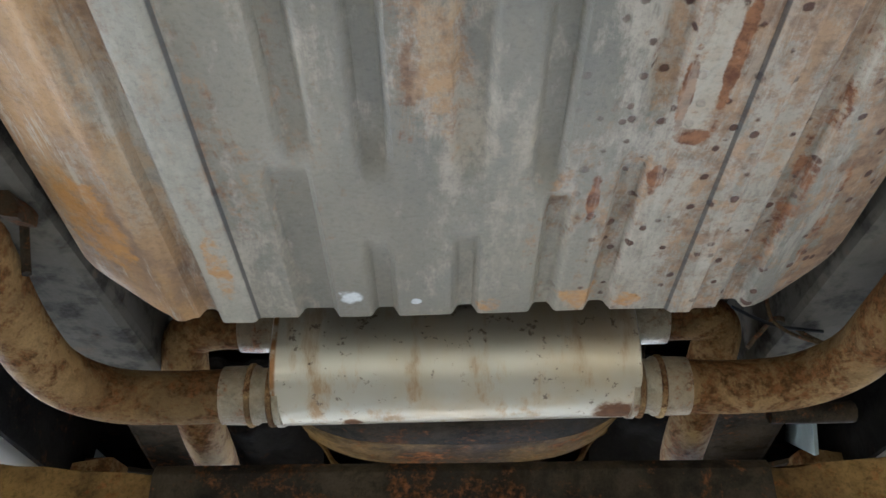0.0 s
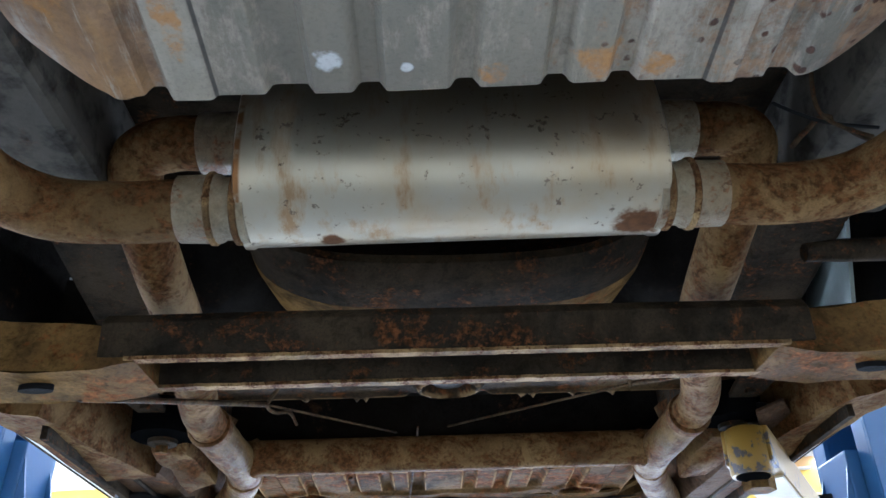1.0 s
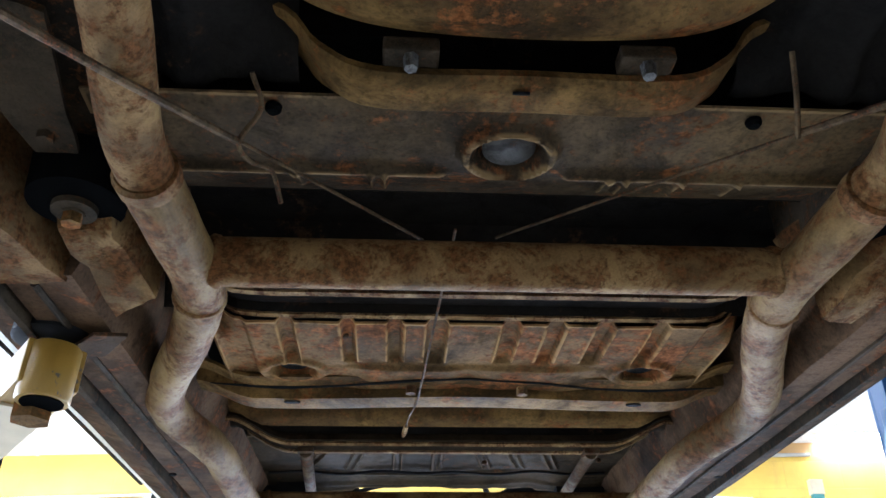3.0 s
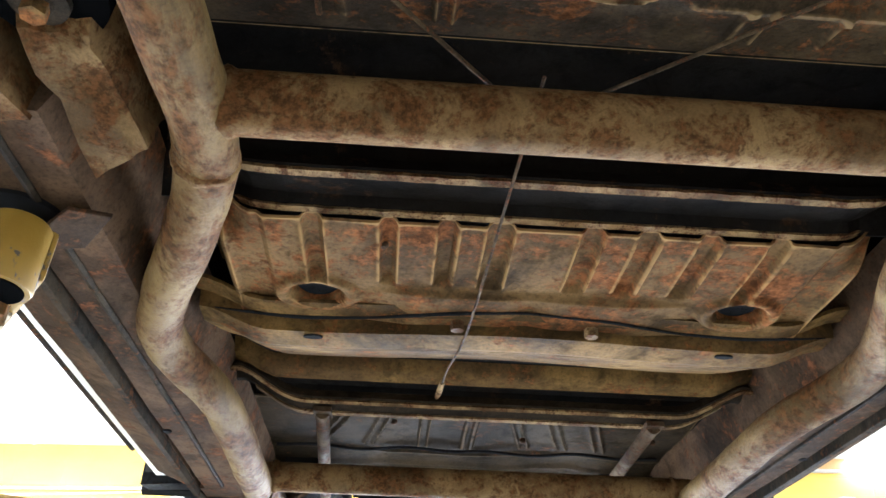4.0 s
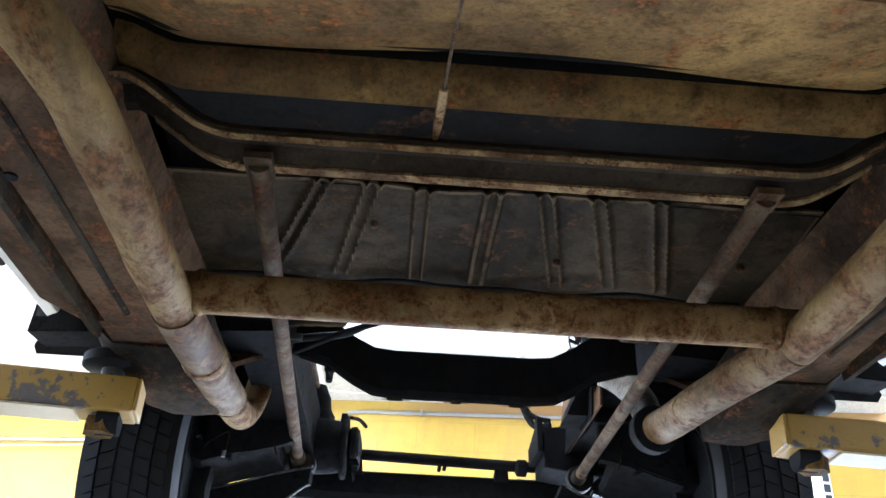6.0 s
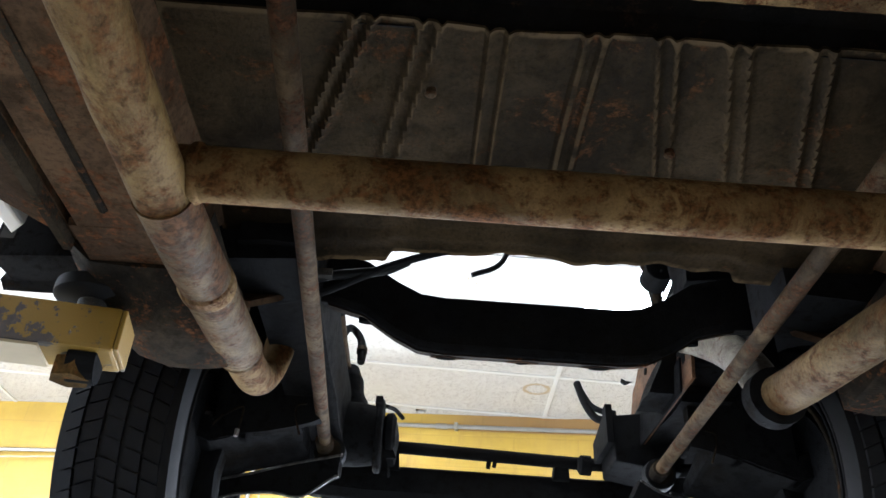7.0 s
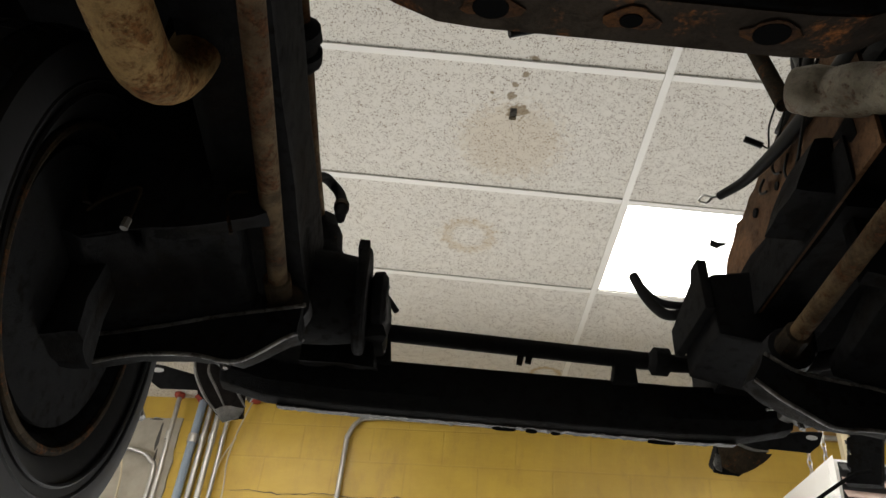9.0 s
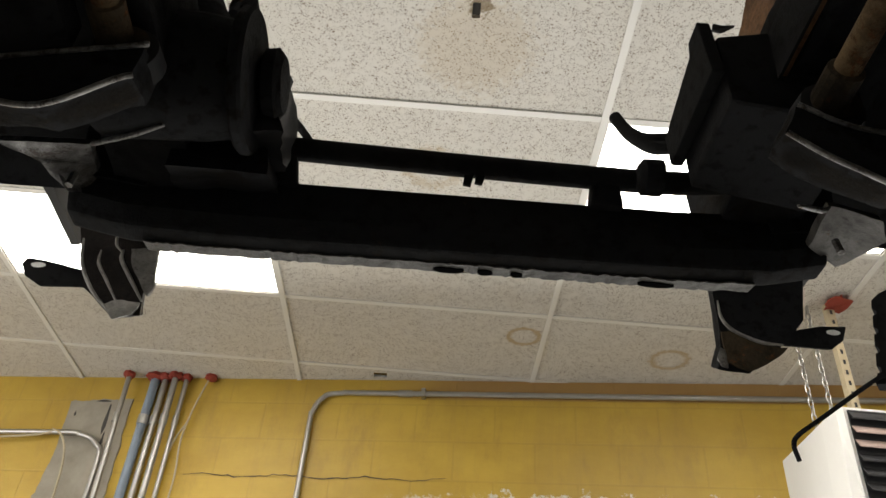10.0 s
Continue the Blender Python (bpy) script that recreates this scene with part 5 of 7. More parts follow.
bm = sheet(-0.47, 0.47, 190, 2.465, 2.885, 54, toe_floor)
for v in bm.verts:
    if v.co.y > 2.80:
        k = (v.co.y - 2.80) / 0.085
        tear = 0.022 * noise.noise(Vector((v.co.x * 9, 0.3, 0))) + 0.010 * noise.noise(Vector((v.co.x * 34, 2.1, 0))) + 0.035 * (1 - step(-0.24, -0.225, v.co.x)) + 0.03 * step(0.27, 0.29, v.co.x)
        v.co.y += k * tear
part("toe_floor", bm, TOE_FLOOR, car, "grey ribbed front floor", True)

# brace rods running forward to the control arms
for sx in (-1, 1):
    rod = part("brace_rod", tube([(sx * 0.315, 2.335, 0.030), (sx * (0.372 if sx < 0 else 0.352), 3.606, 0.034 if sx < 0 else 0.022)], 0.0135, 14, smooth=False), ROD, car, "slim rusty brace rod", True)
    e = Vector((sx * (0.372 if sx < 0 else 0.352), 3.606, 0.034 if sx < 0 else 0.022))
    part("rod_end", tube([e - Vector((0, 0.045, -0.002)), e - Vector((0, 0.04, -0.002)), e, e + Vector((0, 0.004, 0))], [0.014, 0.019, 0.019, 0.016], 14, 2, smooth=False), FRAME_DARK, rod, "dark threaded rod end")
    part("flattened_end", box(sx * 0.315 - 0.017, sx * 0.315 + 0.017, 2.318, 2.36, 0.026, 0.036), ROD, rod)

# sills and inner rails
for sx in (-1, 1):
    rail = part("floor_rail", rough_up(hull_prism([(sx * 0.60, 1.45, -0.022), (sx * 0.515, 1.45, -0.022), (sx * 0.50, 2.72, -0.026), (sx * 0.59, 2.72, -0.026)], [(sx * 0.61, 1.45, 0.10), (sx * 0.47, 1.45, 0.10), (sx * 0.465, 2.86, 0.10), (sx * 0.60, 2.86, 0.10)]), 9, 0.004, 9), RAIL_ROSE, car, "dusty floor rail along the sill", True)
    nose = bmesh.new()
    rings = []
    for y, z, w in ((2.70, -0.025, 0.0), (2.80, -0.023, 0.0), (2.88, -0.014, 0.01), (2.94, 0.008, 0.03), (2.97, 0.04, 0.05), (2.975, 0.08, 0.06)):
        rings.append([nose.verts.new(c) for c in ((sx * (0.60 + w), y, z), (sx * (0.49 - 2 * w), y, z), (sx * (0.49 - 2 * w), y - 0.005, z + 0.008), (sx * (0.60 + w), y - 0.005, z + 0.008))])
    for a, b in zip(rings, rings[1:]):
        for k in range(4):
            nose.faces.new((a[k], a[(k + 1) % 4], b[(k + 1) % 4], b[k]))
    nose.faces.new(rings[0][::-1])
    nose.faces.new(rings[-1])
    part("rail_nose", nose, RAIL_ROSE, rail, "curved dusty nose of the rail", True)
    part("rail_seam", tube([(sx * 0.565, 1.47, -0.023), (sx * 0.560, 1.8, -0.024), (sx * 0.550, 2.2, -0.0255), (sx * 0.545, 2.66, -0.0275)], 0.005, 6), FRAME_DARK, rail)
    part("rail_hole", tube([(sx * 0.588, 2.317, -0.0275), (sx * 0.588, 2.317, -0.020)], 0.008, 10, smooth=False), BLACK, rail)
    rock = part("sill_panel", rough_up(hull_prism([(sx * 0.61, 1.2, 0.0), (sx * 0.70, 1.2, 0.012), (sx * 0.70, 2.70, 0.008), (sx * 0.605, 2.74, -0.02)], [(sx * 0.61, 1.2, 0.12), (sx * 0.74, 1.2, 0.12), (sx * 0.74, 2.80, 0.12), (sx * 0.61, 2.85, 0.12)]), 9, 0.004, 8), RAIL_ROSE, car, "dusty sill underside", True)
    part("pinch_seam", box(sx * 0.612 - 0.005, sx * 0.612 + 0.005, 1.2, 2.74, -0.035, 0.0), FRAME_DARK, rock, "dark pinch-weld seam")
    part("sill_skin", hull_prism([(sx * 0.70, 1.0, 0.02), (sx * 0.735, 1.0, 0.03), (sx * 0.735, 2.82, 0.03), (sx * 0.70, 2.78, 0.02)], [(sx * 0.73, 1.0, 0.36), (sx * 0.76, 1.0, 0.36), (sx * 0.76, 2.86, 0.36), (sx * 0.73, 2.86, 0.36)]), ROCKER_PAINT, rock, "pale painted outer sill", bevel=0.006)
    part("trim_strip", tube([(sx * 0.752, 1.1, 0.045), (sx * 0.752, 2.66, 0.045)], 0.006, 8, smooth=False), FRAME_DARK, rock, "dark sill trim strip")
    part("torque_box", rough_up(hull_prism([(sx * 0.60, 1.15, -0.02), (sx * 0.70, 1.15, 0.0), (sx * 0.62, 1.46, -0.03), (sx * 0.52, 1.46, -0.03)], [(sx * 0.58, 1.15, 0.1), (sx * 0.70, 1.15, 0.1), (sx * 0.64, 1.46, 0.1), (sx * 0.52, 1.46, 0.1)]), 7, 0.007, 14), PIPE, car, "dusty brown torque box ahead of the wheel arch", True)
    hanger = part("spring_hanger", rough_up(hull_prism([(sx * 0.505, 1.36, -0.012), (sx * 0.445, 1.36, -0.012), (sx * 0.42, 1.475, -0.04), (sx * 0.475, 1.515, -0.04)], [(sx * 0.51, 1.30, 0.10), (sx * 0.43, 1.30, 0.10), (sx * 0.41, 1.54, 0.10), (sx * 0.50, 1.56, 0.10)]), 7, 0.010, 18), PIPE, car, "tan spring hanger casting", True)
    part("bush", disc([(0, 0.012), (0.002, 0.013), (0.003, 0.024), (0.03, 0.026)], axis="z", centre=(sx * 0.478, 1.335, -0.010), sides=24), FRAME_DARK, hanger, "worn bush with a round washer", True)
    part("bush_rubber", disc([(0, 0.03), (0.004, 0.052), (0.06, 0.055)], axis="z", centre=(sx * 0.478, 1.335, 0.0), sides=24), HOLE, hanger, "black bush rubber", True)
    part("bush_bolt", tube([(sx * 0.478, 1.335, -0.022), (sx * 0.478, 1.335, -0.008)], 0.011, 6, smooth=False), FRAME_TAN, hanger)
    plate = part("shock_bracket", rough_up(hull_prism([(sx * 0.44, 1.10, 0.05), (sx * 0.53, 1.08, 0.06), (sx * 0.52, 1.22, 0.036), (sx * 0.505, 1.275, 0.026), (sx * 0.46, 1.275, 0.026), (sx * 0.455, 1.2, 0.036)], [(sx * 0.44, 1.10, 0.058), (sx * 0.53, 1.08, 0.068), (sx * 0.52, 1.22, 0.044), (sx * 0.505, 1.275, 0.034), (sx * 0.46, 1.275, 0.034), (sx * 0.455, 1.2, 0.044)]), 3, 0.003, 20), FRAME_DARK, car, "grimy bracket plate with one bolt", True)
    part("bolt", tube([(sx * 0.486, 1.25, 0.024), (sx * 0.486, 1.25, 0.034)], 0.009, 6, smooth=False), FRAME_DARK, plate)

# body floor and skin that close the shell above
part("trunk_floor", box(-0.53, 0.53, -0.9, 1.25, 0.25, 0.27), FRAME_DARK, car, "dark trunk floor")
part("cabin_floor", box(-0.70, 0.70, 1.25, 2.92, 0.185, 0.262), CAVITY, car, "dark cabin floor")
for sx in (-1, 1):
    arch = 1.02 if sx < 0 else 0.78
    part("quarter_panel", hull_prism([(sx * 0.74, -0.9, 0.1), (sx * 0.76, -0.9, 0.1), (sx * 0.77, arch, 0.06), (sx * 0.75, arch, 0.06)], [(sx * 0.70, -0.9, 0.7), (sx * 0.72, -0.9, 0.7), (sx * 0.77, arch, 0.7), (sx * 0.75, arch, 0.7)]), BODY_PAINT, car)
    part("door", box(sx * 0.765 - 0.012, sx * 0.765 + 0.012, 1.03 if sx < 0 else 1.42, 2.84, 0.365, 0.72), BODY_PAINT, car)
part("tail_panel", box(-0.72, 0.72, -0.92, -0.9, 0.12, 0.7), BODY_PAINT, car)
part("boot_lid", box(-0.70, 0.70, -0.9, 0.5, 0.68, 0.70), BODY_PAINT, car)
part("roof", hull_prism([(-0.72, 0.5, 0.70), (0.72, 0.5, 0.70), (0.74, 2.8, 0.72), (-0.74, 2.8, 0.72)], [(-0.5, 0.9, 1.12), (0.5, 0.9, 1.12), (0.5, 2.2, 1.14), (-0.5, 2.2, 1.14)]), BODY_PAINT, car, bevel=0.04)
part("firewall", along_x(strip_profile([(2.90, 0.16), (2.93, 0.3), (2.93, 0.7)], 0.01), [(-0.74, 0, 0), (0.74, 0, 0)]), CAVITY, car, "dark firewall")

# ---- engine bay ----
RIM_TOP = {-1: [(-0.335, 0.017), (-0.341, 0.013), (-0.439, -0.012), (-0.52, -0.037), (-0.601, -0.058), (-0.666, -0.067)], 1: [(0.312, 0.004), (0.354, -0.02), (0.407, -0.03), (0.462, -0.037), (0.546, -0.058), (0.64, -0.075)]}
RIM_LOW = {-1: [(-0.335, -0.030), (-0.349, -0.037), (-0.407, -0.079), (-0.471, -0.075), (-0.544, -0.083), (-0.614, -0.105), (-0.675, -0.116)], 1: [(0.292, -0.038), (0.322, -0.063), (0.35, -0.080), (0.391, -0.101), (0.45, -0.100), (0.54, -0.115), (0.64, -0.125)]}
ARM = {sx: RIM_TOP[sx] + RIM_LOW[sx][::-1] for sx in (-1, 1)}
FOOT = {-1: [(-0.554, 3.775, 0.037), (-0.481, 3.765, 0.032), (-0.452, 3.787, 0.055), (-0.473, 3.899, 0.075), (-0.487, 3.845, 0.027), (-0.505, 3.80, 0.030)], 1: [(0.431, 3.771, 0.030), (0.488, 3.765, 0.006), (0.509, 3.80, 0.006), (0.512, 3.85, 0.024), (0.503, 3.904, 0.045), (0.443, 3.851, 0.030)]}
WEAR = {-1: (-0.481, 3.836, 0.038), 1: (0.465, 3.83, 0.016)}
LIP = {-1: [(-0.448, 3.785, 0.052), (-0.43, 3.76, 0.032), (-0.384, 3.74, 0.030), (-0.345, 3.72, 0.029)], 1: [(0.36, 3.72, -0.02), (0.39, 3.74, -0.005), (0.415, 3.76, 0.012), (0.431, 3.771, 0.028)]}
BOW = [(-0.62, 0.085), (-0.42, 0.082), (-0.33, 0.075), (-0.27, 0.058), (-0.22, 0.024), (-0.18, 0.004), (-0.14, 0), (0.14, 0), (0.18, 0.004), (0.22, 0.024), (0.27, 0.058), (0.33, 0.075), (0.42, 0.082), (0.62, 0.085)]
bow = part("bay_cross_member", along_x([(3.033, 0.018), (3.037, 0.004), (3.07, 0.0155), (3.108, 0.031), (3.112, 0.045), (3.062, 0.107), (3.040, 0.105)], [(x, 0, z) for x, z in BOW]), BLACK, car, "black bowed cross member with rusty holes", bevel=0.003)
part("underside_rust", along_x([(3.040, 0.0015), (3.07, 0.0122), (3.106, 0.0272), (3.106, 0.0312), (3.07, 0.0162), (3.040, 0.0055)], [(x, 0, z) for x, z in BOW[2:-2]]), BOW_RUST, bow, "rust-spotted lower face")
for x, z in ((-0.264, 0.055), (-0.134, 0), (-0.012, 0), (0.111, 0), (0.262, 0.054)):
    a, b = Vector((x, 3.0688, 0.0086 + z)), Vector((x, 3.0665, 0.0160 + z))
    if abs(x) < 0.2:
        rusty = [(x + (0.026 + 0.010 * noise.noise(Vector((q * 1.5, 1, x * 20)))) * math.cos(q), 0.017 * (1 + 0.3 * math.sin(3 * q)) * math.sin(q)) for q in np.linspace(0, 5.9, 14)]
        part("rust_bloom", hull_prism([(p, 3.0683 + t * 0.94, 0.0098 + z + t * 0.35) for p, t in rusty], [(p, 3.0680 + t * 0.94, 0.0108 + z + t * 0.35) for p, t in rusty]), BLOOM, bow, "orange rust round a hole")
    part("hole", tube([a, b], 0.016 if x != -0.012 else 0.010, 20, smooth=False), HOLE, bow)
for sx in (-1, 1):
    start = 2.85 if sx < 0 else 3.31
    part("front_rail", rough_up(hull_prism([(sx * 0.34, start, 0.07 if sx < 0 else 0.15), (sx * 0.44, start, 0.07 if sx < 0 else 0.15), (sx * 0.44, 3.95, 0.06), (sx * 0.34, 3.95, 0.06)], [(sx * 0.34, start, 0.19), (sx * 0.44, start, 0.19), (sx * 0.44, 3.95, 0.2), (sx * 0.34, 3.95, 0.2)]), 7, 0.007, 9), BLACK, car, "greasy black front frame rail", True)
    if sx > 0:
        rim, xa = [(3.27, 0.34), (3.30, 0.342), (3.35, 0.335), (3.5, 0.33), (3.6, 0.315), (3.68, 0.30), (3.74, 0.27), (3.765, 0.24), (3.77, 0.17)], 0.0
        rim = [(y, z + random.uniform(-0.006, 0.006)) for a, b in zip(rim, rim[1:]) for y, z in ((a[0] + (b[0] - a[0]) * t / 4, a[1] + (b[1] - a[1]) * t / 4) for t in range(4))] + rim[-1:]
    else:
        rim, xa = [(3.02, 0.30), (3.25, 0.27), (3.4, 0.25), (3.6, 0.24), (3.72, 0.22), (3.77, 0.17)], 0.04
    bm = hull_prism([(sx * (0.35 + xa), y, z) for y, z in rim] + [(sx * (0.335 + xa), 3.77, 0.10), (sx * (0.335 + xa), rim[0][0], 0.10)], [(sx * (0.356 + xa), y, z) for y, z in rim] + [(sx * (0.341 + xa), 3.77, 0.10), (sx * (0.341 + xa), rim[0][0], 0.10)])
    apron = part("fender_apron", bm, BROWN if sx > 0 else BLACK, car, "brown primered apron panel with a ragged edge" if sx > 0 else "greasy black apron panel")
    if sx > 0:
        for y, z, r in ((3.42, 0.285, 0.009), (3.52, 0.25, 0.007), (3.60, 0.262, 0.008), (3.36, 0.25, 0.006)):
            part("hole", tube([(0.3475, y, z), (0.3425, y, z)], r, 10, smooth=False), BLACK, apron)
    house = bmesh.new()
    ring = [(2.96, 0.02), (3.03, 0.16), (3.13, 0.28), (3.28, 0.36), (3.47, 0.39), (3.66, 0.36), (3.81, 0.28), (3.9, 0.2), (4.0, 0.16)]
    along_x(strip_profile(ring, 0.02), [(sx * 0.45, 0, 0), (sx * 0.80, 0, 0)], house)
    part("wheel_house", house, BLACK, car, "black arched wheel house")
    part("splash_panel", hull_prism([(sx * 0.34, 2.86, 0.05), (sx * 0.78, 2.86, 0.02), (sx * 0.78, 2.97, 0.03), (sx * 0.34, 2.99, 0.05)], [(sx * 0.34, 2.88, 0.6), (sx * 0.78, 2.88, 0.6), (sx * 0.78, 2.97, 0.6), (sx * 0.34, 2.99, 0.6)]), BLACK, car, "black splash panel behind the wheel")
    part("inner_wing", hull_prism([(sx * 0.43, 2.98, 0.16), (sx * 0.46, 2.98, 0.16), (sx * 0.46, 4.05, 0.16), (sx * 0.43, 4.05, 0.16)], [(sx * 0.54, 2.98, 0.62), (sx * 0.57, 2.98, 0.62), (sx * 0.57, 4.05, 0.6), (sx * 0.54, 4.05, 0.6)]), BLACK, car, "black inner wing")
    part("spring_tower", rough_up(hull_prism([(sx * 0.345, 3.38, 0.1), (sx * 0.45, 3.38, 0.1), (sx * 0.45, 3.72, 0.1), (sx * 0.345, 3.72, 0.1)], [(sx * 0.37, 3.42, 0.26), (sx * 0.46, 3.42, 0.26), (sx * 0.46, 3.68, 0.26), (sx * 0.37, 3.68, 0.26)]), 5, 0.008, 14), BLACK, car, "black spring tower", True)
    part("fender", hull_prism([(sx * 0.755, 2.86, 0.05), (sx * 0.775, 2.86, 0.05), (sx * 0.80, 3.2, 0.3), (sx * 0.78, 3.2, 0.3), ], [(sx * 0.755, 2.86, 0.72), (sx * 0.775, 2.86, 0.72), (sx * 0.80, 3.2, 0.72), (sx * 0.78, 3.2, 0.72)]), BODY_PAINT, car)
    part("fender", box(sx * 0.785 - 0.01, sx * 0.785 + 0.01, 3.2, 4.5, 0.42, 0.72), BODY_PAINT, car)
    # engine mount stand
    if sx < 0:
        stand = part("engine_mount", disc([(-0.01, 0.074), (0.0, 0.078), (0.11, 0.074), (0.16, 0.066)], axis="x", centre=(-0.42, 3.715, 0.105), sides=28), BLACK, car, "black engine mount drum", True)
        part("flange", disc([(0, 0.082), (0.004, 0.086), (0.012, 0.086), (0.016, 0.082)], axis="x", centre=(-0.272, 3.715, 0.105), sides=32), BLACK, stand, "round edge flange")
        part("lug", hull_prism([(-0.277, 3.652, 0.161), (-0.259, 3.652, 0.161), (-0.259, 3.677, 0.161), (-0.277, 3.677, 0.161)], [(-0.276, 3.654, 0.18), (-0.26, 3.654, 0.18), (-0.26, 3.672, 0.18), (-0.276, 3.672, 0.18)]), BLACK, stand)
    else:
        stand = part("engine_mount", hull_prism([(0.273, 3.645, 0.06), (0.42, 3.645, 0.04), (0.42, 3.80, 0.04), (0.273, 3.79, 0.06)], [(0.273, 3.645, 0.168), (0.42, 3.63, 0.185), (0.42, 3.79, 0.185), (0.273, 3.79, 0.155)]), BLACK, car, "black boxed engine mount", bevel=0.006)
        part("flange", hull_prism([(0.256, 3.640, 0.10), (0.256, 3.795, 0.10), (0.256, 3.797, 0.15), (0.256, 3.685, 0.176), (0.256, 3.68, 0.196), (0.256, 3.648, 0.196)], [(0.272, 3.640, 0.10), (0.272, 3.795, 0.10), (0.272, 3.797, 0.15), (0.272, 3.685, 0.176), (0.272, 3.68, 0.196), (0.272, 3.648, 0.196)]), BLACK, stand, "square edge flange", bevel=0.002)
    part("mount_cap", disc([(0, 0.03), (0.006, 0.042), (0.02, 0.044), (0.028, 0.034)] if sx < 0 else [(0, 0.016), (0.006, 0.024), (0.03, 0.024)], axis="x", centre=(-0.255, 3.735, 0.125) if sx < 0 else (0.223, 3.825, 0.105), sides=24), BLACK, stand, "thick rubber mount cap", True)
    # lower control arm
    arm = part("control_arm", rough_up(hull_prism([(x, 3.60, z) for x, z in ARM[sx]], [(x, 3.645, z * 0.9 + 0.006) for x, z in ARM[sx]]), 3, 0.004, 20), BLACK, car, "black lower control arm", True)
    # folded rims in bright metal, so the light along the arm's edges is painted
    for name, rim, width in (("upper_rim", RIM_TOP[sx], 0.0028), ("lower_rim", RIM_LOW[sx], 0.003)):
        part(name, tube([(x, 3.597, z) for x, z in rim], width, 8), SILVER_WORN, arm, "folded rim, pale to show its rim light", True)
    # face of the suspension tower, with a pressed slot
    face = part("tower_face", rough_up(hull_prism([(sx * x, 3.40, z) for x, z in ((0.365, 0.015), (0.455, -0.008), (0.568, -0.04), (0.568, 0.36), (0.365, 0.36))], [(sx * x, 3.425, z) for x, z in ((0.365, 0.015), (0.455, -0.008), (0.568, -0.04), (0.568, 0.36), (0.365, 0.36))]), 4, 0.006, 11), BLACK, car, "black pressed face of the suspension tower", True)
    low_edge = [(a, float(np.interp(a, [abs(p[0]) for p in RIM_TOP[sx]], [p[1] for p in RIM_TOP[sx]])) + 0.004) for a in (0.403, 0.46, 0.53, 0.60, 0.655)]
    high_edge = [(0.403, 0.006), (0.455, -0.008), (0.51, -0.022), (0.568, -0.04), (0.60, -0.03)]
    plate = bmesh.new()
    for (a, b), (c, d) in zip(zip(high_edge, low_edge), zip(high_edge[1:], low_edge[1:])):
        hull_prism([(sx * a[0], 3.402, a[1]), (sx * c[0], 3.402, c[1]), (sx * d[0], 3.598, d[1]), (sx * b[0], 3.598, b[1])], [(sx * a[0], 3.402, a[1] + 0.05), (sx * c[0], 3.402, c[1] + 0.05), (sx * d[0], 3.598, d[1] + 0.03), (sx * b[0], 3.598, b[1] + 0.03)], plate)
    bmesh.ops.remove_doubles(plate, verts=plate.verts, dist=0.0005)
    part("tower_skirt", rough_up(plate, 3, 0.005, 15), BLACK, face, "black pressed skirt down to the control arm", True)
    part("pressed_slot", tube([(sx * 0.393, 3.397, 0.047), (sx * 0.411, 3.397, 0.042), (sx * 0.412, 3.397, 0.020), (sx * 0.399, 3.397, -0.018)], 0.0022, 8), FRAME_DARK, face, "worn slot edge", True)
    bush = part("rod_bush", disc([(0, 0.022), (0.004, 0.034), (0.03, 0.036), (0.036, 0.026)], axis="y", centre=(sx * 0.363, 3.612, 0.028), sides=22), RUBBER, arm, "round rubber rod bush", True)
    part("washer", disc([(0, 0.018), (0.003, 0.026), (0.006, 0.026)], axis="y", centre=(sx * 0.363, 3.604, 0.028), sides=20), FRAME_DARK, bush, "", True)
    foot = FOOT[sx]
    part("worn_foot", rough_up(hull_prism(foot, [(x, y + 0.004, z + 0.012) for x, y, z in foot]), 4, 0.003, 30), SILVER_WORN if sx < 0 else PLUG, arm, "rubbed bare metal foot", True)
    part("foot_bolt", tube([Vector(WEAR[sx]) - Vector((0, 0.004, 0.012)), Vector(WEAR[sx]) + Vector((0, 0, 0.01))], 0.005, 6, smooth=False), SILVER_WORN, arm, "rubbed bolt head")
    part("inner_lip", tube(LIP[sx], [0.002, 0.0035, 0.0035, 0.002], 8), SILVER_WORN, arm, "rubbed folded lip", True)
    # frame horn and bumper bracket
    part("frame_horn", rough_up(hull_prism([(sx * 0.40, 3.85, 0.05), (sx * 0.49, 3.85, 0.06), (sx * 0.62, 4.36, 0.37), (sx * 0.55, 4.38, 0.37)], [(sx * 0.38, 3.85, 0.18), (sx * 0.50, 3.85, 0.18), (sx * 0.63, 4.36, 0.46), (sx * 0.54, 4.38, 0.46)]), 5, 0.006, 14), BLACK, car, "black frame horn", True)
    if sx < 0:
        outline = [(-0.714, 0.369), (-0.64, 0.358), (-0.561, 0.33), (-0.552, 0.211), (-0.543, 0.158), (-0.586, 0.148), (-0.66, 0.208)]
        arm_line = [(-0.808, 0.278), (-0.802, 0.292), (-0.769, 0.289), (-0.699, 0.274), (-0.65, 0.27), (-0.65, 0.235), (-0.687, 0.233), (-0.759, 0.229), (-0.793, 0.25)]
    else:
        outline = [(0.533, 0.330), (0.735, 0.400), (0.701, 0.251), (0.640, 0.180), (0.569, 0.121), (0.51, 0.128), (0.525, 0.175)]
        arm_line = [(0.65, 0.25), (0.693, 0.246), (0.754, 0.261), (0.807, 0.265), (0.792, 0.231), (0.763, 0.208), (0.685, 0.21), (0.65, 0.21)]
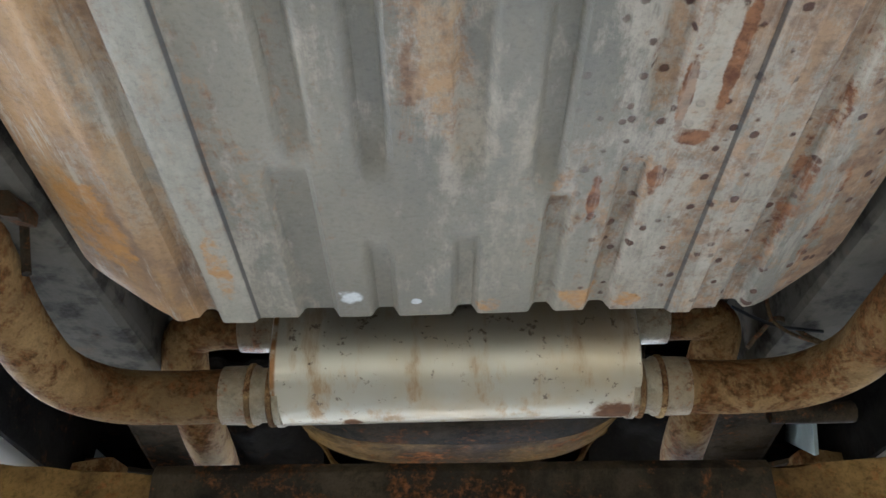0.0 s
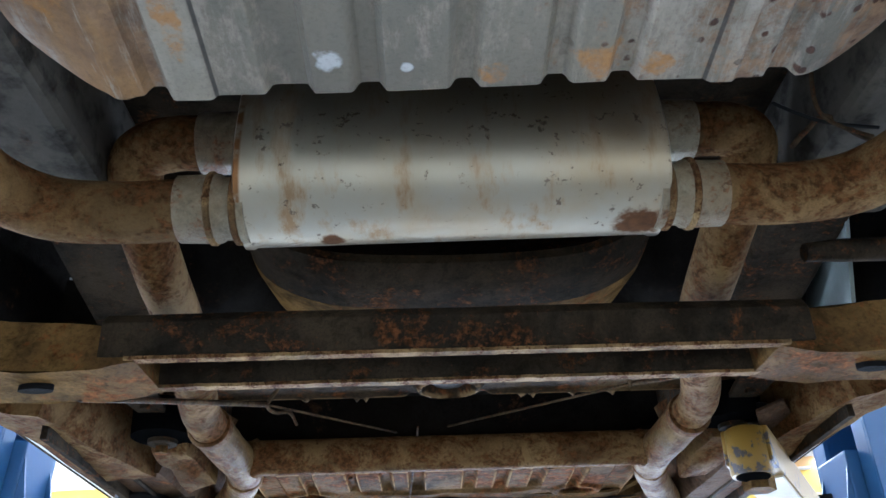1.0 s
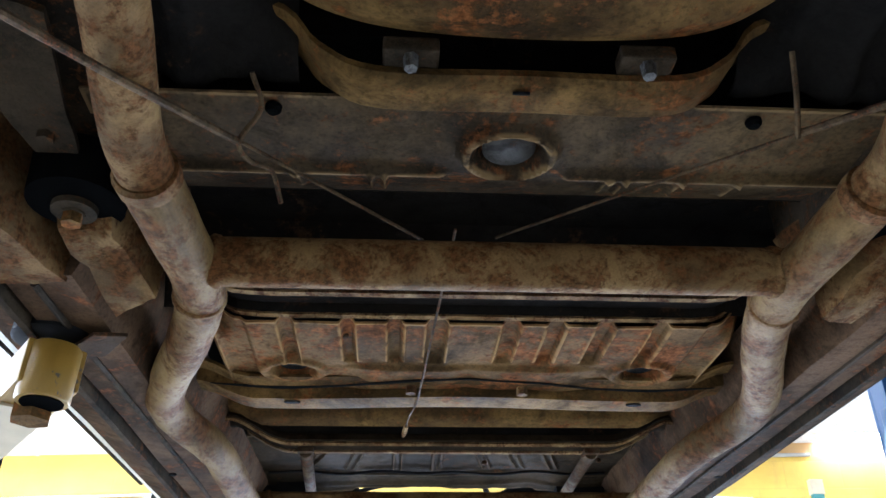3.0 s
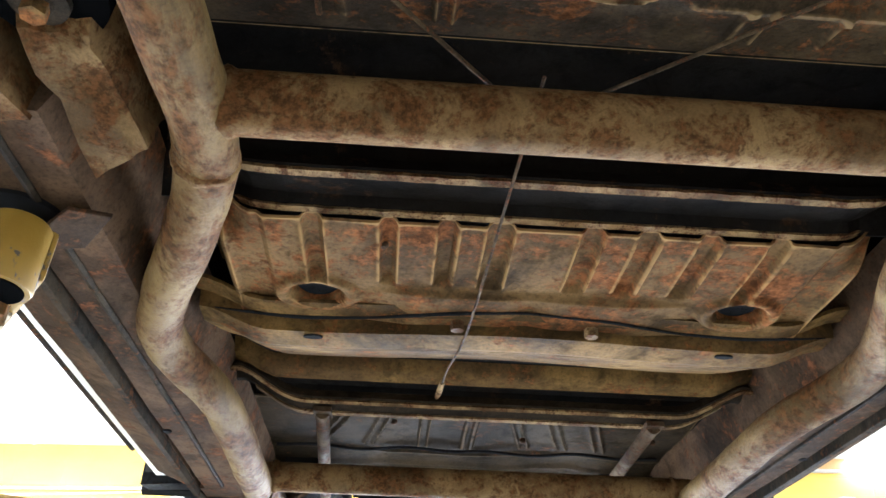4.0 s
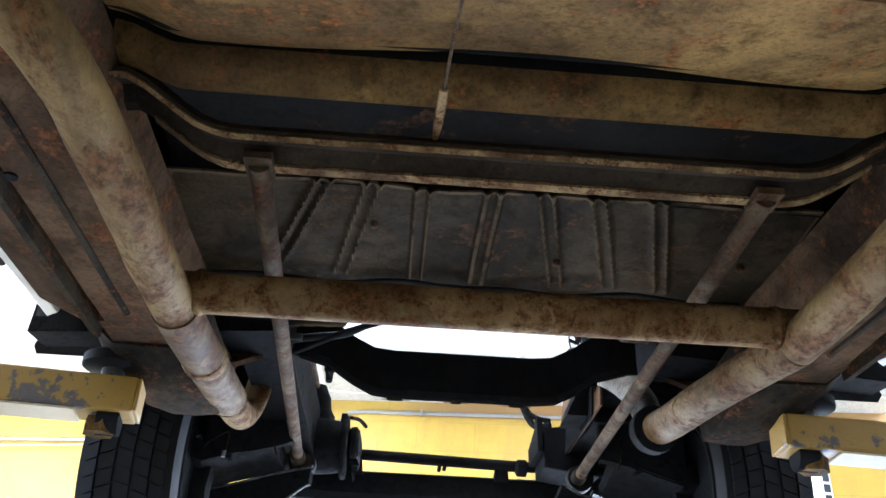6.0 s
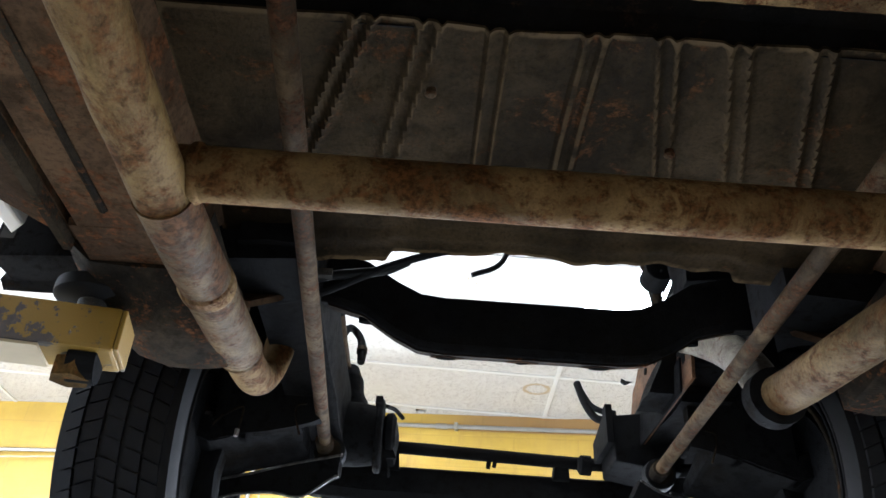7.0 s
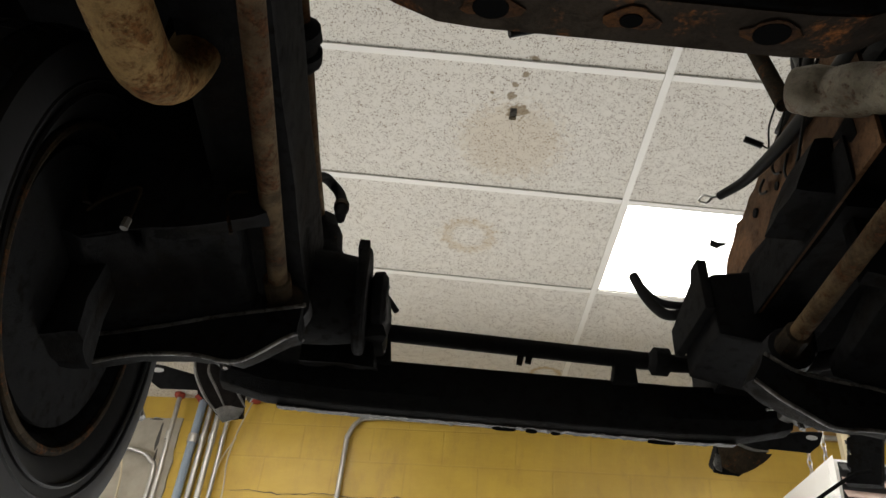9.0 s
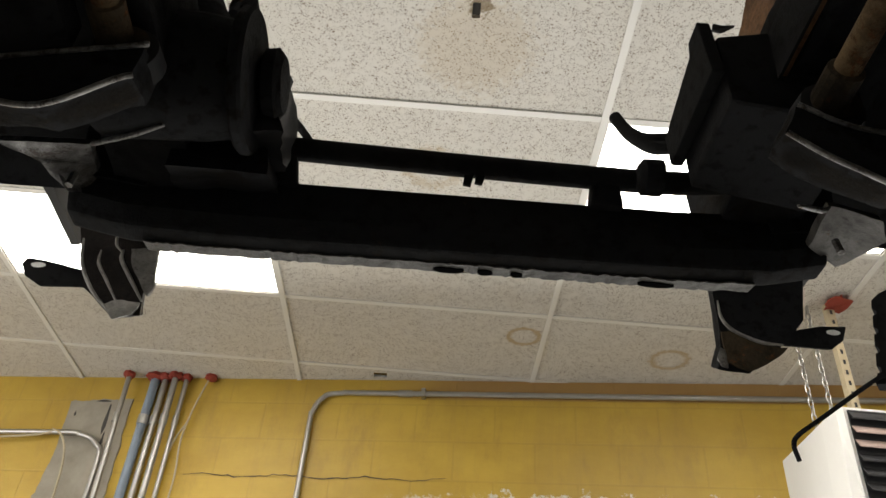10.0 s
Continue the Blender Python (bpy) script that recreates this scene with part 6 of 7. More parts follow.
    bracket = part("bumper_bracket", rough_up(hull_prism([(x, 4.34, z) for x, z in outline], [(x + sx * 0.022, 4.41, z + 0.045) for x, z in outline]), 3, 0.004, 24), BRACKET_BROWN if sx < 0 else BLACK, car, "scuffed brown-black bumper bracket", True)
    if sx < 0:
        for ridge, wide in (([(-0.650, 0.292), (-0.646, 0.262), (-0.622, 0.226), (-0.588, 0.175)], 0.0032), ([(-0.609, 0.296), (-0.607, 0.274), (-0.578, 0.23), (-0.547, 0.185)], 0.004), ([(-0.690, 0.316), (-0.676, 0.259), (-0.640, 0.200), (-0.592, 0.152)], 0.0035), ([(-0.625, 0.36), (-0.63, 0.34), (-0.626, 0.31), (-0.612, 0.292)], 0.003)):
            part("ridge", tube([(x, 4.334, z) for x, z in ridge], [0.6 * wide, wide, wide, 0.5 * wide], 8), BARE, bracket, "rubbed pressed ridge", True)
        torn = [(-0.596, 0.300), (-0.545, 0.306), (-0.541, 0.262), (-0.532, 0.217), (-0.540, 0.196), (-0.560, 0.222), (-0.584, 0.262)]
        part("torn_plate", rough_up(hull_prism([(x, 4.332, z) for x, z in torn], [(x + 0.002, 4.337, z + 0.002) for x, z in torn]), 3, 0.004, 34), BARE, bracket, "pale torn side plate", True)
        tip = [(-0.612, 0.172), (-0.578, 0.184), (-0.548, 0.178), (-0.556, 0.152), (-0.588, 0.143)]
        part("bent_tip", rough_up(hull_prism([(x, 4.333, z) for x, z in tip], [(x, 4.338, z + 0.002) for x, z in tip]), 3, 0.004, 34), BARE, bracket, "bare metal tip", True)
    else:
        part("pocket_rim", tube([(0.536, 4.337, 0.278), (0.535, 4.335, 0.241), (0.548, 4.334, 0.215), (0.573, 4.334, 0.199), (0.609, 4.334, 0.187), (0.645, 4.336, 0.187)], [0.002, 0.003, 0.0035, 0.0035, 0.0035, 0.002], 8), BARE, bracket, "bright curved rim", True)
        below = [(0.533, 0.205), (0.552, 0.207), (0.60, 0.184), (0.655, 0.182), (0.605, 0.142), (0.571, 0.124), (0.545, 0.132), (0.528, 0.14)]
        part("scuffed_lip", rough_up(hull_prism([(x, 4.3345, z) for x, z in below], [(x, 4.345, z + 0.003) for x, z in below]), 3, 0.004, 28), FRAME_DARK, bracket, "scuffed lower lip", True)
        part("torn_tooth", hull_prism([(0.513, 4.335, 0.150), (0.522, 4.335, 0.172), (0.536, 4.335, 0.165), (0.530, 4.335, 0.130), (0.518, 4.335, 0.134)], [(0.514, 4.341, 0.150), (0.523, 4.341, 0.172), (0.537, 4.341, 0.165), (0.531, 4.341, 0.130), (0.519, 4.341, 0.134)]), SILVER_WORN, bracket, "bent torn tooth")
    stay = part("stay", hull_prism([(x, 4.375, z) for x, z in arm_line], [(x, 4.39, z + 0.008) for x, z in arm_line]), BLACK, bracket, bevel=0.003)
    part("slot", hull_prism([(sx * (0.775 + 0.014 * math.cos(a)), 4.3735, (0.276 if sx < 0 else 0.248) + 0.006 * math.sin(a)) for a in np.linspace(0, 6.0, 10)], [(sx * (0.775 + 0.014 * math.cos(a)), 4.3755, (0.276 if sx < 0 else 0.248) + 0.006 * math.sin(a)) for a in np.linspace(0, 6.0, 10)]), WHITE_METAL, stay, "pale slot")

# curved nose panels ahead of the rails, and the liners over the front tyres
for sx in (-1, 1):
    nose = bmesh.new()
    rings = []
    for t in np.linspace(0, 1, 7):
        ring = []
        for a, b in (((0.66, 2.76, 0.06), (0.69, 3.0, 0.12)), ((0.635, 2.77, 0.0), (0.640, 3.0, -0.012)), ((0.60, 2.78, -0.026), (0.590, 3.0, -0.052)), ((0.55, 2.78, -0.029), (0.541, 3.0, -0.067)), ((0.50, 2.78, -0.029), (0.50, 3.0, -0.068)), ((0.47, 2.78, -0.010), (0.455, 2.99, -0.066)), ((0.46, 2.78, 0.06), (0.435, 2.97, 0.02))):
            p = Vector(a).lerp(Vector(b), t)
            ring.append((sx * p.x, p.y + 0.006 * math.sin(t * 3.1), p.z - 0.012 * math.sin(t * 3.14)))
        rings.append([nose.verts.new(p) for p in ring] + [nose.verts.new((p[0], p[1], p[2] + 0.006)) for p in ring[::-1]])
    for a, b in zip(rings, rings[1:]):
        for k in range(14):
            nose.faces.new((a[k], a[(k + 1) % 14], b[(k + 1) % 14], b[k]))
    nose.faces.new(rings[0][::-1])
    nose.faces.new(rings[-1])
    part("nose_panel", nose, FRAME_DARK, car, "curved grimy nose panel behind the front tyre", True)
    part("arch_liner", hull_prism([(sx * 0.802, 2.98, 0.10), (sx * 0.815, 2.98, 0.10), (sx * 0.815, 3.85, 0.20), (sx * 0.802, 3.85, 0.20)], [(sx * 0.802, 2.98, 0.45), (sx * 0.815, 2.98, 0.45), (sx * 0.815, 3.85, 0.45), (sx * 0.802, 3.85, 0.45)]), CAVITY, car, "dark liner over the front tyre")
    # added panel that keeps the side door's light off the rear rail
    part("rear_shade_panel", hull_prism([(sx * 0.655, -0.6, 0.10), (sx * 0.665, -0.6, 0.10), (sx * 0.665, 1.22, 0.06), (sx * 0.655, 1.22, 0.06)], [(sx * 0.655, -0.6, 0.5), (sx * 0.665, -0.6, 0.5), (sx * 0.665, 1.30, 0.5), (sx * 0.655, 1.30, 0.5)]), CAVITY, car, "added dark panel that shades the rear rail")
bundle = part("wiring_loom", tube([(-0.37, 2.955, 0.055), (-0.33, 2.95, 0.075), (-0.28, 2.945, 0.082), (-0.235, 2.94, 0.088), (-0.20, 2.93, 0.098)], [0.005, 0.007, 0.008, 0.007, 0.004], 10), WIRE, car, "taped black loom along the torn floor edge", True)
part("clip", box(-0.345, -0.315, 2.935, 2.950, 0.070, 0.082), PLUG, bundle, "bright metal clip")
can = part("heater_canister", disc([(0, 0.018), (0.004, 0.027), (0.055, 0.028), (0.062, 0.022)], axis="y", centre=(0.262, 3.16, 0.272), sides=20), BLACK, car, "black canister beside the firewall", True)
part("bright_tube", tube([(0.243, 3.20, 0.36), (0.268, 3.205, 0.325), (0.288, 3.21, 0.29)], 0.008, 10), SLEEVE, can, "bright metal tube", True)
part("dark_tube", tube([(0.225, 3.20, 0.365), (0.248, 3.205, 0.325), (0.27, 3.21, 0.285)], 0.010, 10), WIRE, can, "", True)
part("firewall_box", rough_up(hull_prism([(0.27, 3.06, 0.185), (0.46, 3.06, 0.185), (0.46, 3.13, 0.185), (0.27, 3.13, 0.185)], [(0.265, 3.06, 0.33), (0.46, 3.06, 0.33), (0.46, 3.14, 0.33), (0.265, 3.14, 0.33)]), 4, 0.008, 18), BLACK, car, "black box on the firewall", True)

# remains of the fenders
strip = [(0.949, 0.389), (0.915, 0.37), (0.894, 0.35)]
for k in range(4):
    z = 0.33 - k * 0.045
    strip += [(0.889 - k * 0.010, z), (0.897 - k * 0.010, z - 0.004), (0.896 - k * 0.010, z - 0.013), (0.886 - k * 0.010, z - 0.017)]
strip += [(0.846, 0.154), (0.932, 0.157), (0.97, 0.30)]
part("fender_strip", hull_prism([(x, 4.40, z) for x, z in strip], [(x + 0.02, 4.425, z) for x, z in strip]), BLACK, car, "black fender edge strip with notched rim")
part("hood_prop", tube([(0.90, 4.38, 0.18), (0.85, 4.385, 0.162), (0.72, 4.40, 0.074), (0.666, 4.40, 0.036), (0.653, 4.40, 0.015), (0.656, 4.40, -0.014)], 0.0045, 10), BLACK, car, "bent black rod hanging from the fender", True)
part("splash_bracket", hull_prism([(-0.635, 3.845, -0.03), (-0.622, 3.845, -0.002), (-0.608, 3.845, -0.03), (-0.592, 3.845, -0.06), (-0.60, 3.845, -0.066), (-0.622, 3.845, -0.045)], [(-0.635, 3.862, -0.03), (-0.622, 3.862, -0.002), (-0.608, 3.862, -0.03), (-0.592, 3.862, -0.06), (-0.60, 3.862, -0.066), (-0.622, 3.862, -0.045)]), SILVER_WORN, car, "small bent splash bracket", bevel=0.002)

fb = part("front_beam", along_x([(3.856, 0.078), (3.870, 0.086), (3.895, 0.08), (3.912, 0.010), (3.906, -0.002), (3.872, -0.002), (3.858, 0.02)], [(-0.50, 0.01, 0.03), (-0.42, 0.004, 0.008), (-0.30, 0, 0), (0.28, 0, 0), (0.40, 0.004, 0.008), (0.48, 0.01, 0.03)]), BLACK, car, "black front suspension beam", bevel=0.005)
part("scraped_lip", along_x([(3.896, -0.0045), (3.921, 0.0008), (3.922, 0.004), (3.911, 0.006), (3.896, -0.0023)], ragged([(-0.40, 0.004, 0.004), (-0.30, 0, 0), (0.30, 0, 0), (0.385, 0.002, 0.004)], 0.0016, 130)), PLUG, fb, "scraped bright lower lip")
for x, w in ((-0.013, 0.020), (0.034, 0.010), (0.075, 0.008), (0.257, 0.024)):
    part("opening", hull_prism([(x + w * math.cos(a), 3.911 + 0.0055 * math.sin(a), -0.0042) for a in np.linspace(0, 6.0, 12)], [(x + w * math.cos(a), 3.911 + 0.0055 * math.sin(a), 0.002) for a in np.linspace(0, 6.0, 12)]), HOLE, fb)
part("sway_bar", tube([(-0.52, 3.644, 0.06), (-0.44, 3.764, 0.085), (-0.34, 3.829, 0.12), (-0.2, 3.844, 0.125), (0.2, 3.844, 0.115), (0.34, 3.829, 0.11), (0.44, 3.764, 0.085), (0.52, 3.644, 0.06)], 0.0155, 16, 8), BLACK, car, "black sway bar across the bay", True)
for x in (0.185, -0.235):
    part("bar_link", hull_prism([(x - 0.022, 3.845, 0.07), (x + 0.022, 3.845, 0.07), (x + 0.022, 3.88, 0.07), (x - 0.022, 3.88, 0.07)], [(x - 0.015, 3.835, 0.13), (x + 0.015, 3.835, 0.13), (x + 0.015, 3.86, 0.13), (x - 0.015, 3.86, 0.13)]), BLACK, car, "black sway bar bush", bevel=0.004)

# tape ends and a lump of rubber by the sway bar
for x, h in ((0.004, 0.013), (0.019, 0.009)):
    part("tape_end", hull_prism([(x - 0.006, 3.846, 0.102 - h), (x + 0.004, 3.846, 0.100 - h), (x + 0.008, 3.846, 0.106), (x - 0.004, 3.846, 0.106)], [(x - 0.006, 3.85, 0.102 - h), (x + 0.004, 3.85, 0.100 - h), (x + 0.008, 3.85, 0.106), (x - 0.004, 3.85, 0.106)]), RUBBER, car, "frayed tape end")
part("rubber_lump", rough_up(hull_prism([(-0.262, 3.75, 0.06), (-0.228, 3.755, 0.065), (-0.226, 3.825, 0.075), (-0.262, 3.83, 0.06)], [(-0.262, 3.745, 0.17), (-0.232, 3.75, 0.165), (-0.228, 3.82, 0.185), (-0.262, 3.825, 0.19)]), 5, 0.012, 26), RUBBER, car, "worn lumpy mount rubber", True)
part("beam_gusset", rough_up(hull_prism([(-0.36, 3.79, 0.03), (-0.235, 3.79, 0.03), (-0.235, 3.86, 0.06), (-0.36, 3.86, 0.06)], [(-0.36, 3.79, 0.13), (-0.262, 3.79, 0.12), (-0.262, 3.86, 0.14), (-0.36, 3.86, 0.14)]), 4, 0.008, 22), BLACK, fb, "greasy lumpy gusset on the beam", True)

# wheels and tyres
def wheel(sx):
    hub = (sx * 0.668, 3.49, -0.05)
    R, W = 0.305, 0.090
    prof = [(-W * 0.86, 0.205), (-W * 1.02, 0.225), (-W * 1.12, 0.262), (-W * 1.04, 0.295), (-W * 0.86, R - 0.006), (-W * 0.5, R), (0, R + 0.002), (W * 0.5, R), (W * 0.86, R - 0.006), (W * 1.04, 0.295), (W * 1.12, 0.262), (W * 1.02, 0.225), (W * 0.86, 0.205)]
    tyre = part("tyre", lathe(prof, "x", hub, 72), RUBBER, car, "black road tyre with worn tread", True)
    rim = part("rim", lathe([(sx * W * a, q) for a, q in ((-0.88, 0.204), (-0.88, 0.192), (-0.7, 0.18), (-0.3, 0.17), (0.5, 0.165), (0.5, 0.02), (0.56, 0.02), (0.88, 0.19), (0.88, 0.204))], "x", hub, 48), BLACK, car, "dark steel rim with a rusty lip", True)
    part("rim_lip", lathe([(-sx * W * 0.90 + 0.005 * math.cos(a), 0.198 + 0.006 * math.sin(a)) for a in np.linspace(0, 2 * math.pi, 8, endpoint=False)], "x", hub, 48), FRAME_DARK, rim, "dull bare rim lip", True)
    for q in (0.236, 0.252):
        part("sidewall_ring", lathe([(-sx * W * 1.075 + 0.004 * math.cos(a), q + 0.003 * math.sin(a)) for a in np.linspace(0, 2 * math.pi, 6, endpoint=False)], "x", hub, 64), RUBBER, tyre, "", True)
    drum = part("brake_drum", disc([(-0.06, 0.10), (-0.055, 0.135), (0.02, 0.135), (0.03, 0.10)], axis="x", centre=hub, sides=36), BLACK, car, "greasy brake drum", True)
    part("backing_plate", disc([(-0.004, 0.10), (-0.003, 0.172), (0.003, 0.172), (0.006, 0.08)], axis="x", centre=(hub[0] - sx * 0.068, hub[1], hub[2]), sides=36), BLACK, drum, "greasy pressed backing plate", True)
    part("knuckle", rough_up(hull_prism([(sx * 0.56, 3.45, -0.14), (sx * 0.60, 3.45, -0.14), (sx * 0.60, 3.53, -0.14), (sx * 0.56, 3.53, -0.14)], [(sx * 0.54, 3.46, 0.16), (sx * 0.59, 3.46, 0.16), (sx * 0.59, 3.52, 0.16), (sx * 0.54, 3.52, 0.16)]), 4, 0.012, 16), BLACK, car, "greasy cast steering knuckle", True)
    # tread blocks in five rows
    tread = bmesh.new()
    rows = (-0.068, -0.036, 0.0, 0.036, 0.068)
    for j, c in enumerate(rows):
        half = 0.0145 if abs(c) < 0.06 else 0.012
        for k in range(60):
            a0 = 2 * math.pi * (k + 0.5 * (j % 2)) / 60
            a1 = a0 + 2 * math.pi / 60 * 0.88
            skew = 0.030 * (1 if c >= 0 else -1)
            corners = []
            for r in (R - 0.004, R + 0.006):
                for x, a in ((c - half, a0), (c + half, a0 + skew), (c + half, a1 + skew), (c - half, a1)):
                    rr = r - (0.006 if abs(x) > 0.074 else 0)
                    corners.append((hub[0] + x, hub[1] + rr * math.cos(a), hub[2] + rr * math.sin(a)))
            hull_prism(corners[:4], corners[4:], tread)
    ob = part("tread", tread, RUBBER, tyre)
    ob["kind"] = "stuff"


wheel(-1)
wheel(1)

# steering shaft, hoses and wiring in the bay
part("steering_shaft", tube([(-0.357, 3.09, 0.282), (-0.352, 3.35, 0.25), (-0.357, 3.56, 0.264), (-0.36, 3.75, 0.282)], 0.0095, 12, smooth=False), ROD, car, "dull brown steering shaft", True)
part("shaft_joint", disc([(-0.035, 0.016), (-0.028, 0.026), (-0.01, 0.027), (-0.006, 0.02), (0.006, 0.02), (0.01, 0.026), (0.028, 0.024), (0.04, 0.014)], axis="y", centre=(-0.355, 3.335, 0.248), sides=14), BLACK, car, "greasy shaft joint", True)
part("steering_box", disc([(0, 0.05), (0.03, 0.052), (0.05, 0.04), (0.085, 0.036), (0.10, 0.028), (0.12, 0.02)], axis="z", centre=(-0.353, 3.75, 0.17), sides=18), BLACK, car, "greasy steering box", True)
part("hose", tube([(-0.386, 3.735, 0.36), (-0.376, 3.795, 0.42), (-0.362, 3.83, 0.432), (-0.344, 3.825, 0.405), (-0.336, 3.81, 0.365), (-0.334, 3.795, 0.325)], [0.010, 0.010, 0.010, 0.010, 0.0125, 0.010], 12), BLACK, car, "short black rubber hose", True)
part("hose_clip", tube([(-0.3365, 3.813, 0.372), (-0.3355, 3.807, 0.358)], 0.0145, 12, smooth=False), FRAME_DARK, car, "worm-drive hose clip")
part("stub_hose", tube([(-0.262, 3.885, 0.247), (-0.24, 3.945, 0.262), (-0.219, 3.978, 0.252)], 0.006, 8), BLACK, car, "short black stub hose", True)
part("hose", tube([(0.345, 3.902, 0.264), (0.315, 3.922, 0.264), (0.294, 3.942, 0.281), (0.275, 3.972, 0.336), (0.262, 3.994, 0.398)], 0.0105, 12), BLACK, car, "curved black heater hose", True)
part("hose", tube([(0.345, 3.912, 0.281), (0.315, 3.932, 0.293), (0.293, 3.957, 0.316), (0.28, 3.977, 0.348), (0.272, 3.987, 0.371)], 0.008, 12), BLACK, car, "thinner black heater hose", True)
part("harness", tube([(0.353, 3.1, 0.27), (0.348, 3.25, 0.27), (0.336, 3.42, 0.275), (0.318, 3.54, 0.285), (0.29, 3.6, 0.29)], [0.014, 0.013, 0.011, 0.009, 0.007], 10), WIRE, car, "taped black wiring harness", True)
part("ring_terminal", tube([(0.29, 3.6, 0.29), (0.28, 3.606, 0.292), (0.27, 3.612, 0.3), (0.264, 3.62, 0.294), (0.272, 3.612, 0.284), (0.28, 3.606, 0.29)], 0.002, 6), STEEL, car, "bare ring terminal", True)
part("wire", tube([(0.32, 3.2, 0.26), (0.31, 3.3, 0.27), (0.33, 3.45, 0.2), (0.345, 3.6, 0.14), (0.34, 3.66, 0.09)], 0.0025, 6), WIRE, car, "thin dangling wire", True)
part("wire", tube([(0.26, 3.15, 0.26), (0.262, 3.22, 0.265), (0.275, 3.28, 0.25), (0.30, 3.33, 0.24)], 0.002, 6), WIRE, car, "thin dangling wire", True)
part("wire", tube([(-0.082, 3.366, 0.349), (-0.024, 3.366, 0.379), (0.004, 3.366, 0.443), (0.035, 3.366, 0.544), (0.048, 3.366, 0.653)], 0.006, 10), WIRE, car, "hanging black cable", True)
part("wire", tube([(-0.10, 2.885, 0.105), (-0.16, 2.90, 0.10), (-0.24, 2.93, 0.085), (-0.33, 2.97, 0.06), (-0.40, 2.99, 0.05)], 0.006, 8), BLACK, car, "black fuel line along the bay", True)

# parking brake cables
part("brake_cable", tube([(-0.45, 0.93, -0.075), (-0.37, 1.10, -0.02), (-0.291, 1.243, 0.024)], 0.0042, 8, 3, smooth=False), CABLE, car, "sheathed handbrake cable", True)
part("brake_cable", tube([(-0.288, 1.242, 0.023), (-0.095, 1.455, 0.041)], 0.0022, 6, smooth=False), CABLE, car, "thin steel handbrake cable", True)
part("brake_cable", tube([(0.45, 0.99, -0.04), (0.36, 1.12, 0.01), (0.283, 1.214, 0.032)], 0.0042, 8, 3, smooth=False), CABLE, car, "sheathed handbrake cable", True)
part("brake_cable", tube([(0.283, 1.214, 0.032), (0.0, 1.465, 0.053)], 0.0022, 6, smooth=False), CABLE, car, "thin steel handbrake cable", True)
part("cable_clip", tube([(-0.275, 1.19, 0.07), (-0.268, 1.22, 0.05), (-0.291, 1.243, 0.024), (-0.282, 1.27, 0.02), (-0.265, 1.30, 0.03), (-0.262, 1.36, 0.03)], 0.003, 6), CABLE, car, "bent wire cable hanger", True)
part("cable_clip", tube([(0.262, 1.15, 0.085), (0.272, 1.18, 0.05), (0.283, 1.214, 0.027)], 0.003, 6), CABLE, car, "bent wire cable hanger", True)
part("brake_cable", tube([(-0.055, 1.43, 0.042), (-0.068, 1.62, 0.018), (-0.085, 1.90, -0.004), (-0.096, 2.10, 0.03), (-0.100, 2.20, 0.042)], 0.0019, 6, 3), CABLE, car, "long thin handbrake cable", True)
part("cable_end", tube([(-0.100, 2.19, 0.041), (-0.102, 2.25, 0.047), (-0.104, 2.287, 0.051)], [0.005, 0.006, 0.004], 8, 2), EDGE_RUST, car, "rusty threaded cable end", True)

# battery cable and loom strands behind the bay cross member
cable = part("battery_cable", tube([(0.202, 3.45, 0.702), (0.23, 3.45, 0.68), (0.255, 3.45, 0.645), (0.285, 3.45, 0.584), (0.31, 3.45, 0.52), (0.33, 3.45, 0.43), (0.34, 3.44, 0.34)], 0.0135, 12), FRAME_DARK, car, "thick grey battery cable", True)
part("cable_clamp", hull_prism([(0.15, 3.435, 0.68), (0.202, 3.435, 0.685), (0.202, 3.465, 0.685), (0.15, 3.465, 0.68)], [(0.152, 3.435, 0.722), (0.206, 3.435, 0.728), (0.206, 3.465, 0.728), (0.152, 3.465, 0.722)]), FRAME_DARK, cable, "dirty battery clamp", bevel=0.006)
part("collar", tube([(0.196, 3.45, 0.707), (0.212, 3.45, 0.695)], 0.019, 12, smooth=False), FRAME_TAN, cable)
for k, (dx, dy, rr) in enumerate(((0.0, 0.0, 0.012), (0.022, 0.03, 0.009), (0.04, -0.02, 0.007))):
    part("loom_strand", tube([(0.347 + dx, 3.50 + dy, 0.78), (0.35 + dx, 3.50 + dy, 0.74), (0.372 + dx, 3.49 + dy, 0.68), (0.402 + dx * 0.5, 3.49, 0.59), (0.413, 3.48 - dy, 0.50), (0.39, 3.46, 0.41), (0.36, 3.50, 0.34)], rr, 10), WIRE, car, "taped black loom strand", True)
conn = part("wire", tube([(0.383, 3.536, 0.442), (0.375, 3.556, 0.412), (0.378, 3.576, 0.387), (0.37, 3.579, 0.392)], 0.0016, 6), WIRE, car, "thin wire with a connector", True)
part("connector", tube([(0.37, 3.579, 0.392), (0.341, 3.579, 0.404)], 0.0055, 8, smooth=False), WIRE, conn, "black bullet connector")
part("wire", tube([(0.352, 3.35, 0.40), (0.345, 3.42, 0.36), (0.349, 3.50, 0.32), (0.352, 3.57, 0.27), (0.349, 3.63, 0.20), (0.345, 3.68, 0.14)], 0.0022, 6), WIRE, car, "thin dangling wire along the apron", True)
